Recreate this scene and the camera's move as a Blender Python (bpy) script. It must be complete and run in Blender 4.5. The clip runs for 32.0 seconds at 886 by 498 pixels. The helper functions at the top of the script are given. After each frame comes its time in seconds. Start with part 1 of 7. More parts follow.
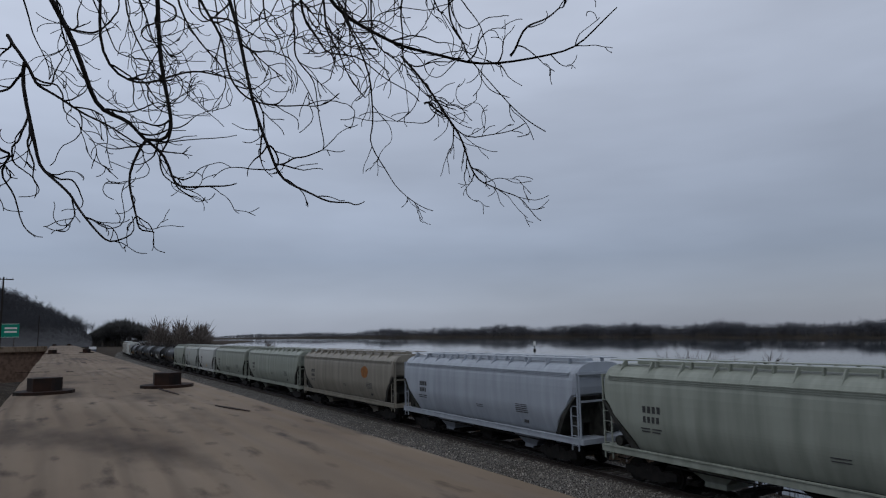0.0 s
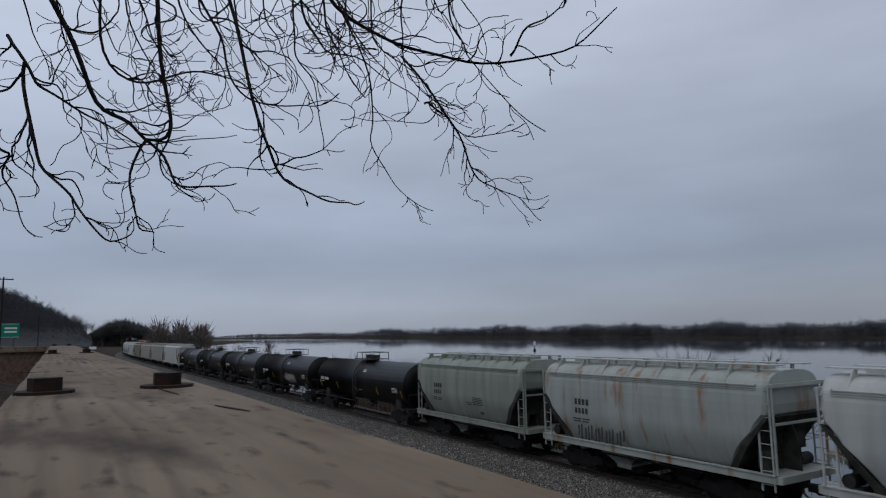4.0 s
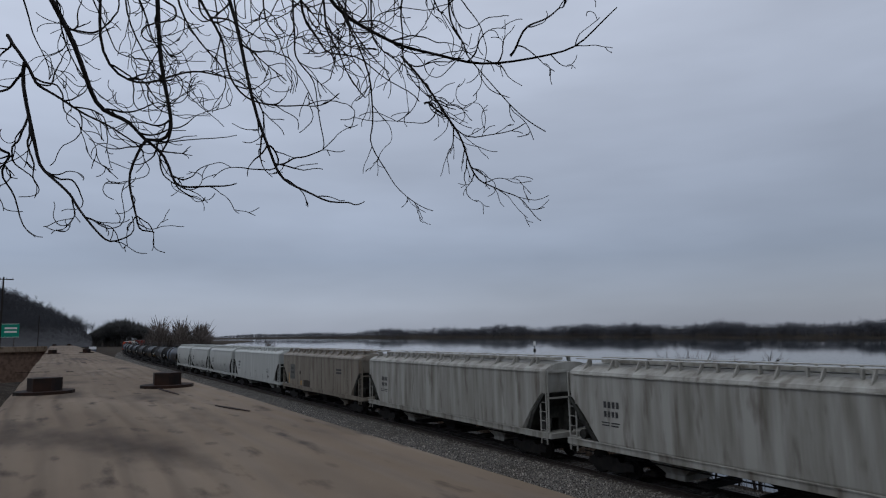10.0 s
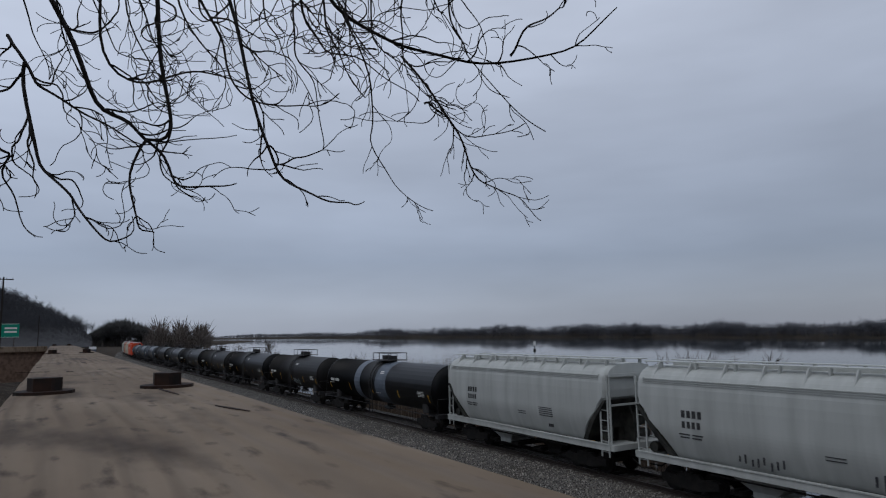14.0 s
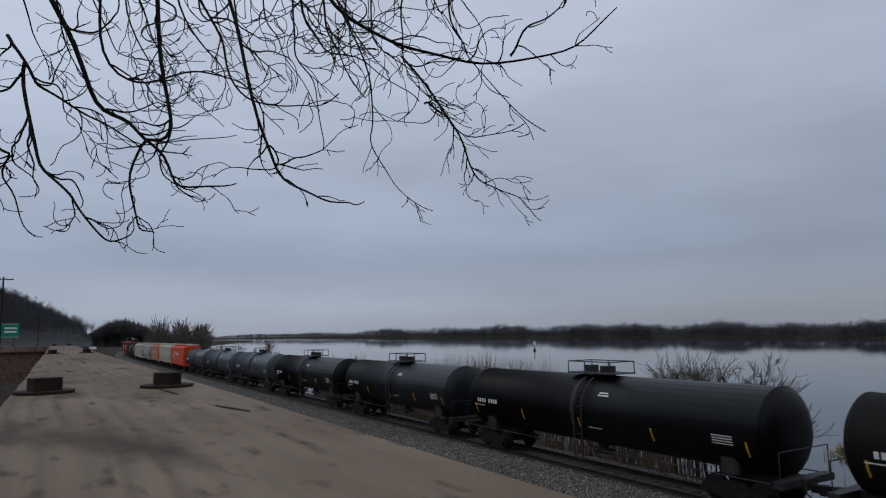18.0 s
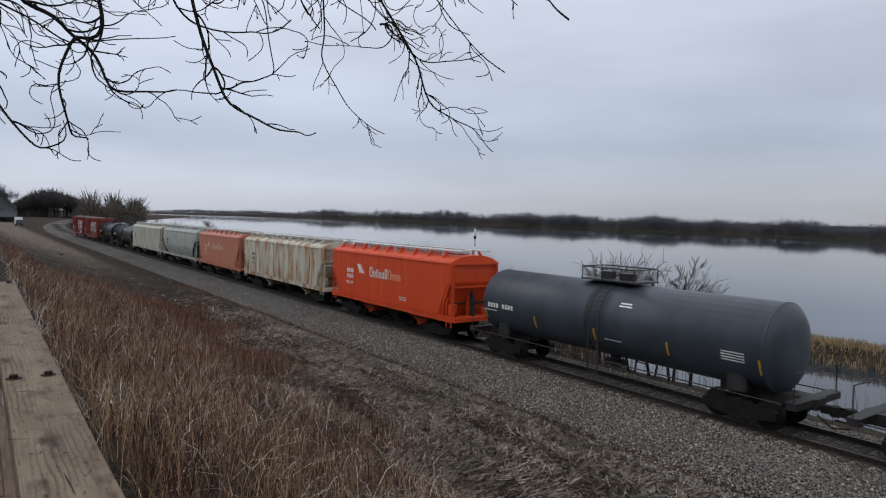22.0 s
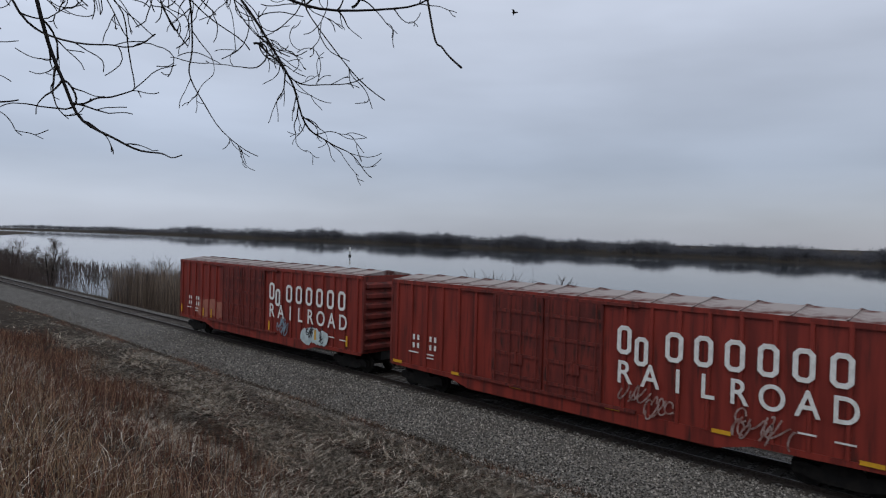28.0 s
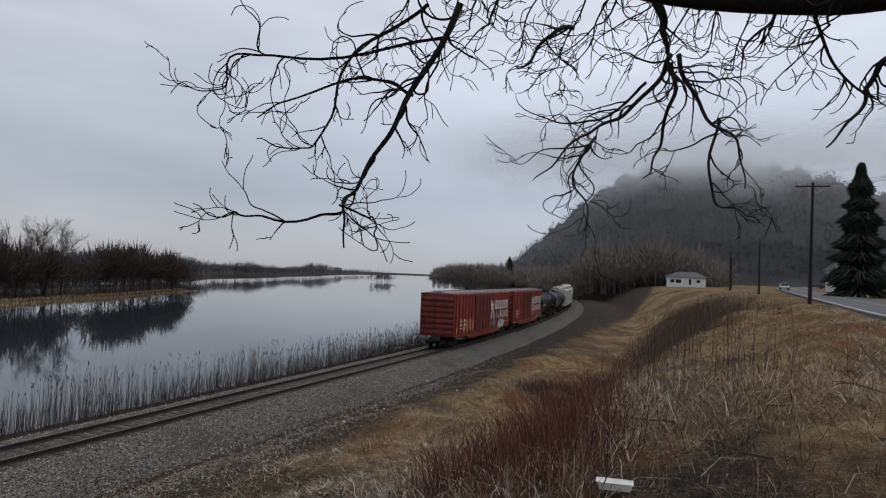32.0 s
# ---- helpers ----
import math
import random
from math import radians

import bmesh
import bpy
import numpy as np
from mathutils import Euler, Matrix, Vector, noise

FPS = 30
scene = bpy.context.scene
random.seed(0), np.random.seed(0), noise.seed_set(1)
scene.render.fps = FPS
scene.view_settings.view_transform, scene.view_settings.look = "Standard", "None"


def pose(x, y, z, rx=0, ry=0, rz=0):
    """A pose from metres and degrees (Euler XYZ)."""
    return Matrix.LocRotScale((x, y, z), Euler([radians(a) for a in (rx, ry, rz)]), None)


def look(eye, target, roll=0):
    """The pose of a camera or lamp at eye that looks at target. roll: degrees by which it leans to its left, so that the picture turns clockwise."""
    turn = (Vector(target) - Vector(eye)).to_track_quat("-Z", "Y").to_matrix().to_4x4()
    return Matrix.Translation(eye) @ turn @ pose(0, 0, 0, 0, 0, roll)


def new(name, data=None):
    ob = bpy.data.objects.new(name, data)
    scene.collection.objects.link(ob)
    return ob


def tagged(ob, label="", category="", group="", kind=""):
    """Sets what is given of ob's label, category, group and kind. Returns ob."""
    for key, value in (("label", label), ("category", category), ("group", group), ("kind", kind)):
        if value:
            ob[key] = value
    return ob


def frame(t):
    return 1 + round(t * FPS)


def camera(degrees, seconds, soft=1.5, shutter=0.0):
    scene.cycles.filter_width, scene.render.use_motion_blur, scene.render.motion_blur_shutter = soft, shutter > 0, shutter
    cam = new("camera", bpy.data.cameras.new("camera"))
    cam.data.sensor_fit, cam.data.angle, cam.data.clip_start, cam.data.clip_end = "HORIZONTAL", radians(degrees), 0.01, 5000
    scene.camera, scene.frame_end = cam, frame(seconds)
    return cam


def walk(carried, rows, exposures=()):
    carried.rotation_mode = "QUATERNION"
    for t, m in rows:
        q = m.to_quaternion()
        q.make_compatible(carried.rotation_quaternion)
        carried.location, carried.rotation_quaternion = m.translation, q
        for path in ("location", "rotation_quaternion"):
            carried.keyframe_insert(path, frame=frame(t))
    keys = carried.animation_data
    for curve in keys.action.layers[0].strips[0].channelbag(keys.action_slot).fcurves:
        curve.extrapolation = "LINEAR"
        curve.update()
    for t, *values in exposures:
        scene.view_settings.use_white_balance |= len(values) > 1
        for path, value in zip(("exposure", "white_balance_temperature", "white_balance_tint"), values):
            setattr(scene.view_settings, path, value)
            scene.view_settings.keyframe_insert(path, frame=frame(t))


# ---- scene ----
# ---------------------------------------------------------------- camera
CAMERA_ROWS = [
    (0.0, 0.00, 0.00, 5.96, -59.44, 7.31, -1.03),
    (19.4, 0.00, 0.00, 5.96, -59.44, 7.31, -1.03),
    (19.8, -0.20, -0.13, 6.41, -54.94, 3.10, 2.29),
    (20.0, -0.17, -0.13, 6.41, -48.40, -4.85, -1.55),
    (20.1, -0.16, -0.13, 6.41, -47.37, -6.95, -1.38),
    (20.5, -0.16, -0.18, 6.42, -50.95, -8.83, -5.56),
    (21.0, -0.06, -0.07, 6.48, -54.43, -5.56, -1.01),
    (21.5, -0.02, -0.09, 6.48, -53.36, -3.00, -0.41),
    (22.0, 0.02, -0.10, 6.48, -54.47, -2.81, 1.22),
    (22.5, 0.12, -0.13, 6.51, -55.31, -3.13, 1.83),
    (23.0, 0.22, -0.15, 6.53, -56.23, -2.71, 1.25),
    (23.5, 0.16, -0.14, 6.52, -56.59, -1.85, 2.14),
    (24.0, 0.09, -0.12, 6.51, -55.75, -1.56, 1.46),
    (24.5, 0.08, -0.13, 6.51, -55.35, -1.13, 1.42),
    (25.0, 0.07, -0.13, 6.50, -54.52, -0.77, 1.44),
    (25.5, 0.01, -0.02, 6.42, -54.23, 0.26, 1.63),
    (27.5, 0.00, -0.24, 6.45, -47.81, -1.00, 0.82),
    (28.0, -0.10, -0.06, 6.58, -43.58, -0.94, 1.56),
    (28.3, -0.10, -0.13, 6.45, -36.73, -0.79, 0.93),
    (28.6, 0.02, -0.11, 6.44, -20.56, -1.48, 0.50),
    (28.8, 0.02, -0.17, 6.39, -8.89, -1.92, -0.19),
    (29.0, 0.02, -0.26, 6.29, 3.95, -2.47, 0.26),
    (29.3, -0.10, -0.24, 6.29, 18.31, -3.46, -0.26),
    (29.6, -0.07, 0.17, 6.29, 29.27, -2.92, 0.91),
    (30.0, 0.28, 0.37, 6.21, 43.04, -1.43, 3.51),
    (30.5, -0.02, -0.15, 6.39, 60.11, -0.41, 2.72),
    (31.0, -0.29, -0.09, 6.33, 64.69, -0.41, 3.80),
    (31.5, -0.05, -0.14, 6.45, 67.19, 0.69, 2.79),
    (32.0, 0.27, -0.04, 6.42, 68.31, 2.17, 2.39),]
cam = camera(68.25, 32.0, soft=1.15, shutter=0.05)
walk(cam, [(t, pose(x, y, z, 90 + pitch, 0, -yaw) @ pose(0, 0, 0, 0, 0, roll))
           for t, x, y, z, yaw, pitch, roll in CAMERA_ROWS],
     exposures=[(0.0, -0.40, 6150, 10), (19.6, -0.40, 6150, 10), (20.0, -0.50, 6200, 10), (20.2, -0.25, 6250, 10), (20.6, 0.35, 6400, 10), (21.0, 0.58, 6600, 10), (22.0, 0.27, 6550, 10), (23.0, 0.26, 6600, 10), (24.0, 0.26, 6600, 10),
                (25.0, 0.12, 6500, 10), (28.0, 0.10, 6380, 10), (29.0, 0.14, 6350, 10), (30.0, 0.24, 6550, 10), (30.5, 0.28, 6600, 10), (31.0, 0.27, 6700, 10), (31.5, 0.20, 6700, 10), (32.0, 0.08, 6700, 10)])


# ---------------------------------------------------------------- light
world = bpy.data.worlds.new("overcast_sky")
scene.world = world
world.use_nodes = True
wn, wl = world.node_tree.nodes, world.node_tree.links
wn.clear()
SUN_EL, SUN_AZ = radians(38), radians(20)


def wnode(kind, **kw):
    n = wn.new(kind)
    for k, v in kw.items():
        n.inputs[k].default_value = v
    return n


coord = wn.new("ShaderNodeTexCoord")
sky = wn.new("ShaderNodeTexSky")
sky.sky_type, sky.sun_disc, sky.sun_elevation, sky.sun_rotation = "NISHITA", False, SUN_EL, SUN_AZ
sep = wn.new("ShaderNodeSeparateXYZ")
wl.new(coord.outputs["Generated"], sep.inputs[0])
ramp = wn.new("ShaderNodeValToRGB")
for pos, col in ((0.0, (0.40, 0.43, 0.50)), (0.04, (0.44, 0.48, 0.56)), (0.11, (0.40, 0.455, 0.56)), (0.25, (0.56, 0.615, 0.73)), (0.5, (0.80, 0.85, 0.97)), (1.0, (0.95, 0.98, 1.05))):
    e = ramp.color_ramp.elements.new(pos) if pos not in (0.0, 1.0) else ramp.color_ramp.elements[0 if pos == 0.0 else -1]
    e.color = (*col, 1)
wl.new(sep.outputs["Z"], ramp.inputs[0])
stretch = wnode("ShaderNodeMapping", Scale=(1.2, 1.2, 5.0))
wl.new(coord.outputs["Generated"], stretch.inputs[0])
cloud = wnode("ShaderNodeTexNoise", Scale=1.6, Detail=4.0, Roughness=0.5)
wl.new(stretch.outputs[0], cloud.inputs["Vector"])
veil = wnode("ShaderNodeMapRange")
veil.inputs["From Min"].default_value, veil.inputs["From Max"].default_value = 0.3, 0.7
veil.inputs["To Min"].default_value, veil.inputs["To Max"].default_value = 0.86, 1.12
wl.new(cloud.outputs["Fac"], veil.inputs["Value"])
along = wn.new("ShaderNodeMath")
along.operation = "MULTIPLY"
wl.new(sep.outputs["X"], along.inputs[0]), wl.new(sep.outputs["X"], along.inputs[1])
valley = wn.new("ShaderNodeMath")
valley.operation = "MULTIPLY_ADD"
wl.new(along.outputs[0], valley.inputs[0])
valley.inputs[1].default_value, valley.inputs[2].default_value = 0.34, 0.82
cover = wn.new("ShaderNodeMath")
cover.operation = "MULTIPLY"
wl.new(veil.outputs[0], cover.inputs[0]), wl.new(valley.outputs[0], cover.inputs[1])
shade = wn.new("ShaderNodeVectorMath")
shade.operation = "SCALE"
wl.new(ramp.outputs[0], shade.inputs[0])
wl.new(cover.outputs[0], shade.inputs["Scale"])
bg1, bg2 = wnode("ShaderNodeBackground", Strength=1.0), wnode("ShaderNodeBackground", Strength=0.06)
wl.new(shade.outputs[0], bg1.inputs[0])
wl.new(sky.outputs[0], bg2.inputs[0])
blend = wnode("ShaderNodeMixShader", Fac=0.12)
wl.new(bg1.outputs[0], blend.inputs[1])
wl.new(bg2.outputs[0], blend.inputs[2])
out = wn.new("ShaderNodeOutputWorld")
wl.new(blend.outputs[0], out.inputs[0])

sun_data = bpy.data.lights.new("sun", "SUN")
sun_data.energy, sun_data.angle, sun_data.color = 0.7, radians(40), (1.0, 0.97, 0.93)
sun = new("sun", sun_data)
sun.matrix_world = look((30 * math.sin(SUN_AZ), -30 * math.cos(SUN_AZ), 40), (0, 0, 0))

# ---------------------------------------------------------------- materials
MATS = {}


def material(name, base, second=None, rough=0.8, metal=0.0, scale=3.0, mix=(0.42, 0.62), bump=0.0, bump_scale=40.0,
             stretched=(1, 1, 1), stain=None, stain_scale=0.6, stain_mix=(0.55, 0.75), stain_stretch=(1, 1, 1), spec=0.32, random_value=0.0, depth=0.02):
    """A surface with grain in a second tone, optional stains in a third, and fine relief; sizes in metres."""
    if name in MATS:
        return MATS[name]
    m = bpy.data.materials.new(name)
    m.use_nodes = True
    n, l = m.node_tree.nodes, m.node_tree.links
    b = n["Principled BSDF"]
    b.inputs["Roughness"].default_value, b.inputs["Metallic"].default_value = rough, metal
    b.inputs["Specular IOR Level"].default_value = spec
    tc = n.new("ShaderNodeTexCoord")

    def field(sc, st, detail):
        mp = n.new("ShaderNodeMapping")
        mp.inputs["Scale"].default_value = st
        l.new(tc.outputs["Object"], mp.inputs[0])
        nz = n.new("ShaderNodeTexNoise")
        nz.inputs["Scale"].default_value, nz.inputs["Detail"].default_value = sc, detail
        l.new(mp.outputs[0], nz.inputs["Vector"])
        return nz.outputs["Fac"]

    def blendc(fac, lo, hi, a, bcol):
        mr = n.new("ShaderNodeMapRange")
        mr.inputs["From Min"].default_value, mr.inputs["From Max"].default_value = lo, hi
        l.new(fac, mr.inputs["Value"])
        mx = n.new("ShaderNodeMix")
        mx.data_type = "RGBA"
        l.new(mr.outputs[0], mx.inputs["Factor"])
        for sock, v in ((6, a), (7, bcol)):
            if isinstance(v, tuple):
                mx.inputs[sock].default_value = (*v, 1)
            else:
                l.new(v, mx.inputs[sock])
        return mx.outputs[2]

    col = blendc(field(scale, stretched, 5.0), *mix, base, second or tuple(c * 0.7 for c in base))
    if stain:
        col = blendc(field(stain_scale, stain_stretch, 6.0), *stain_mix, col, stain)
    if random_value:
        oi = n.new("ShaderNodeObjectInfo")
        mr = n.new("ShaderNodeMapRange")
        mr.inputs["To Min"].default_value, mr.inputs["To Max"].default_value = 1 - random_value, 1 + random_value
        l.new(oi.outputs["Random"], mr.inputs["Value"])
        hs = n.new("ShaderNodeHueSaturation")
        l.new(mr.outputs[0], hs.inputs["Value"])
        l.new(col, hs.inputs["Color"])
        col = hs.outputs[0]
    l.new(col, b.inputs["Base Color"])
    if bump:
        bp = n.new("ShaderNodeBump")
        bp.inputs["Strength"].default_value, bp.inputs["Distance"].default_value = bump, depth
        l.new(field(bump_scale, stretched, 4.0), bp.inputs["Height"])
        l.new(bp.outputs[0], b.inputs["Normal"])
    MATS[name] = m
    return m


def island_material(name, tones, rough=0.9, lo=0.0):
    """Many small pieces in one mesh, each island in a tone of its own."""
    m = bpy.data.materials.new(name)
    m.use_nodes = True
    n, l = m.node_tree.nodes, m.node_tree.links
    g, r = n.new("ShaderNodeNewGeometry"), n.new("ShaderNodeValToRGB")
    el = r.color_ramp.elements
    while len(el) < len(tones):
        el.new(0.5)
    for i, c in enumerate(tones):
        el[i].position, el[i].color = i / (len(tones) - 1), (*c, 1)
    l.new(g.outputs["Random Per Island"], r.inputs[0])
    b = n["Principled BSDF"]
    b.inputs["Roughness"].default_value = rough
    b.inputs["Specular IOR Level"].default_value = 0.2
    l.new(r.outputs[0], b.inputs["Base Color"])
    return m




def plank_wood(name, base, line, pale):
    """Weathered sawn timber: long swirling ring lines along the board, pale worn patches and fine specks of dirt."""
    m = bpy.data.materials.new(name)
    m.use_nodes = True
    n, l = m.node_tree.nodes, m.node_tree.links
    b = n["Principled BSDF"]
    b.inputs["Roughness"].default_value, b.inputs["Specular IOR Level"].default_value = 0.8, 0.2
    tc, mp, wv = n.new("ShaderNodeTexCoord"), n.new("ShaderNodeMapping"), n.new("ShaderNodeTexWave")
    mp.inputs["Scale"].default_value = (0.16, 1.0, 1.0)
    wv.wave_type, wv.bands_direction = "BANDS", "Y"
    for key, v in (("Scale", 22.0), ("Distortion", 7.0), ("Detail", 3.0), ("Detail Scale", 0.8)):
        wv.inputs[key].default_value = v
    l.new(tc.outputs["Object"], mp.inputs[0]), l.new(mp.outputs[0], wv.inputs["Vector"])

    def field(scale, stretch, lo, hi):
        mp2, nz, mr = n.new("ShaderNodeMapping"), n.new("ShaderNodeTexNoise"), n.new("ShaderNodeMapRange")
        mp2.inputs["Scale"].default_value = stretch
        nz.inputs["Scale"].default_value, nz.inputs["Detail"].default_value = scale, 5.0
        mr.inputs["From Min"].default_value, mr.inputs["From Max"].default_value = lo, hi
        l.new(tc.outputs["Object"], mp2.inputs[0]), l.new(mp2.outputs[0], nz.inputs["Vector"]), l.new(nz.outputs["Fac"], mr.inputs["Value"])
        return mr.outputs[0]

    def mix(fac, a, c):
        mx = n.new("ShaderNodeMix")
        mx.data_type = "RGBA"
        l.new(fac, mx.inputs["Factor"])
        for sock, v in ((6, a), (7, c)):
            if isinstance(v, tuple):
                mx.inputs[sock].default_value = (*v, 1)
            else:
                l.new(v, mx.inputs[sock])
        return mx.outputs[2]
    ring = n.new("ShaderNodeMapRange")
    for key, v in (("From Min", 0.62), ("From Max", 1.0), ("To Max", 0.7)):
        ring.inputs[key].default_value = v
    l.new(wv.outputs["Fac"], ring.inputs["Value"])
    grained = n.new("ShaderNodeMath")
    grained.operation = "MULTIPLY"
    l.new(ring.outputs[0], grained.inputs[0]), l.new(field(3.0, (0.6, 2.0, 1), 0.44, 0.60), grained.inputs[1])
    col = mix(grained.outputs[0], mix(field(5.0, (1.0, 3.0, 1), 0.42, 0.70), base, pale), line)
    col = mix(field(7.0, (1.0, 2.6, 1), 0.56, 0.72), col, tuple(c * 0.75 for c in line))
    col = mix(field(45.0, (0.6, 2.0, 1), 0.58, 0.74), col, tuple(c * 0.7 for c in line))
    l.new(col, b.inputs["Base Color"])
    bp = n.new("ShaderNodeBump")
    bp.inputs["Strength"].default_value, bp.inputs["Distance"].default_value = 0.4, 0.004
    l.new(wv.outputs["Fac"], bp.inputs["Height"])
    l.new(bp.outputs[0], b.inputs["Normal"])
    return m


WOOD = plank_wood("weathered_handrail_wood", (0.148, 0.110, 0.076), (0.062, 0.043, 0.030), (0.215, 0.168, 0.122))
WOOD_SIDE = material("stained_wood", (0.13, 0.085, 0.06), (0.08, 0.05, 0.035), rough=0.8, scale=5, stretched=(1, 8, 8), bump=0.3)
RUSTY = material("rusty_bolt_iron", (0.014, 0.010, 0.009), (0.035, 0.018, 0.012), rough=0.85, metal=0.4, scale=60)
SOIL = bpy.data.materials.new("winter_grass_ground")
BALLAST = material("crushed_stone_ballast", (0.165, 0.157, 0.145), (0.014, 0.0125, 0.011), rough=0.95, scale=13, mix=(0.40, 0.58), bump=1.0, bump_scale=13, depth=0.04,
                   stain=(0.055, 0.050, 0.044), stain_scale=0.35, stain_mix=(0.52, 0.72), spec=0.15)
STEEL = material("rail_steel", (0.06, 0.051, 0.045), (0.036, 0.027, 0.024), rough=0.5, metal=0.6, scale=12)
RAILTOP = material("polished_rail_head", (0.11, 0.104, 0.098), (0.07, 0.062, 0.056), rough=0.4, metal=0.9, scale=8)
TIE = material("creosoted_timber", (0.0375, 0.03, 0.025), (0.06, 0.05, 0.0425), rough=0.9, scale=5, stretched=(8, 1, 8), bump=0.5, random_value=0.25)
BARK = material("bare_tree_bark", (0.0132, 0.0108, 0.0096), (0.0216, 0.018, 0.0156), rough=0.95, scale=12, bump=0.6, bump_scale=30)
TWIG = material("bare_grey_brown_twigs", (0.085, 0.070, 0.060), (0.060, 0.050, 0.045), rough=0.95, scale=2)
# Blue-grey lift in the colour imitates distance haze over the far bank.
FARWOOD = material("haze_tinted_far_woodland", (0.082, 0.084, 0.096), (0.056, 0.058, 0.067), rough=1.0, scale=0.05)
BRUSH = material("reddish_brown_brush_stems", (0.065, 0.046, 0.040), (0.040, 0.031, 0.028), rough=0.95, scale=2)
# Bluish tint puts the haze over the bluff into its woods.
BLUFFWOOD = material("haze_tinted_hillside_wood", (0.050, 0.052, 0.059), (0.036, 0.038, 0.044), rough=1.0, scale=0.03)
FOOTWOOD = material("brown_bare_hillside_wood", (0.165, 0.142, 0.126), (0.115, 0.098, 0.088), rough=1.0, scale=0.06)
CONIFER = material("dark_conifer_needles", (0.0144, 0.0224, 0.016), (0.024, 0.036, 0.024), rough=0.9, scale=3)
GROVE = material("dark_leafless_grove", (0.074, 0.072, 0.070), (0.052, 0.052, 0.050), rough=1.0, scale=0.1)
ASPHALT = material("worn_asphalt", (0.075, 0.078, 0.085), (0.055, 0.057, 0.06), rough=0.75, scale=1.5, bump=0.2, bump_scale=120)
PAINTLINE = material("white_road_paint", (0.62, 0.62, 0.60), (0.45, 0.45, 0.44), rough=0.7, scale=6)
BLACK = material("grimy_black_steel", (0.0144, 0.0144, 0.0152), (0.028, 0.0256, 0.024), rough=0.6, scale=2, spec=0.4)
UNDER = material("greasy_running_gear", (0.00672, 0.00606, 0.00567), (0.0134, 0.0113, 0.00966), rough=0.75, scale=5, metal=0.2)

# water: a mirror with faint ripples, over a dark bed
WATER = bpy.data.materials.new("calm_river_water")
WATER.use_nodes = True
n, l = WATER.node_tree.nodes, WATER.node_tree.links
b = n["Principled BSDF"]
b.inputs["Base Color"].default_value = (0.02, 0.028, 0.035, 1)
b.inputs["Roughness"].default_value, b.inputs["IOR"].default_value = 0.035, 1.33
tc, mp, nz, bp = n.new("ShaderNodeTexCoord"), n.new("ShaderNodeMapping"), n.new("ShaderNodeTexNoise"), n.new("ShaderNodeBump")
mp.inputs["Scale"].default_value = (0.5, 1.4, 1)
nz.inputs["Scale"].default_value, nz.inputs["Detail"].default_value = 0.8, 3.0
bp.inputs["Strength"].default_value, bp.inputs["Distance"].default_value = 0.06, 0.05
l.new(tc.outputs["Object"], mp.inputs[0]), l.new(mp.outputs[0], nz.inputs["Vector"])
l.new(nz.outputs["Fac"], bp.inputs["Height"]), l.new(bp.outputs[0], b.inputs["Normal"])


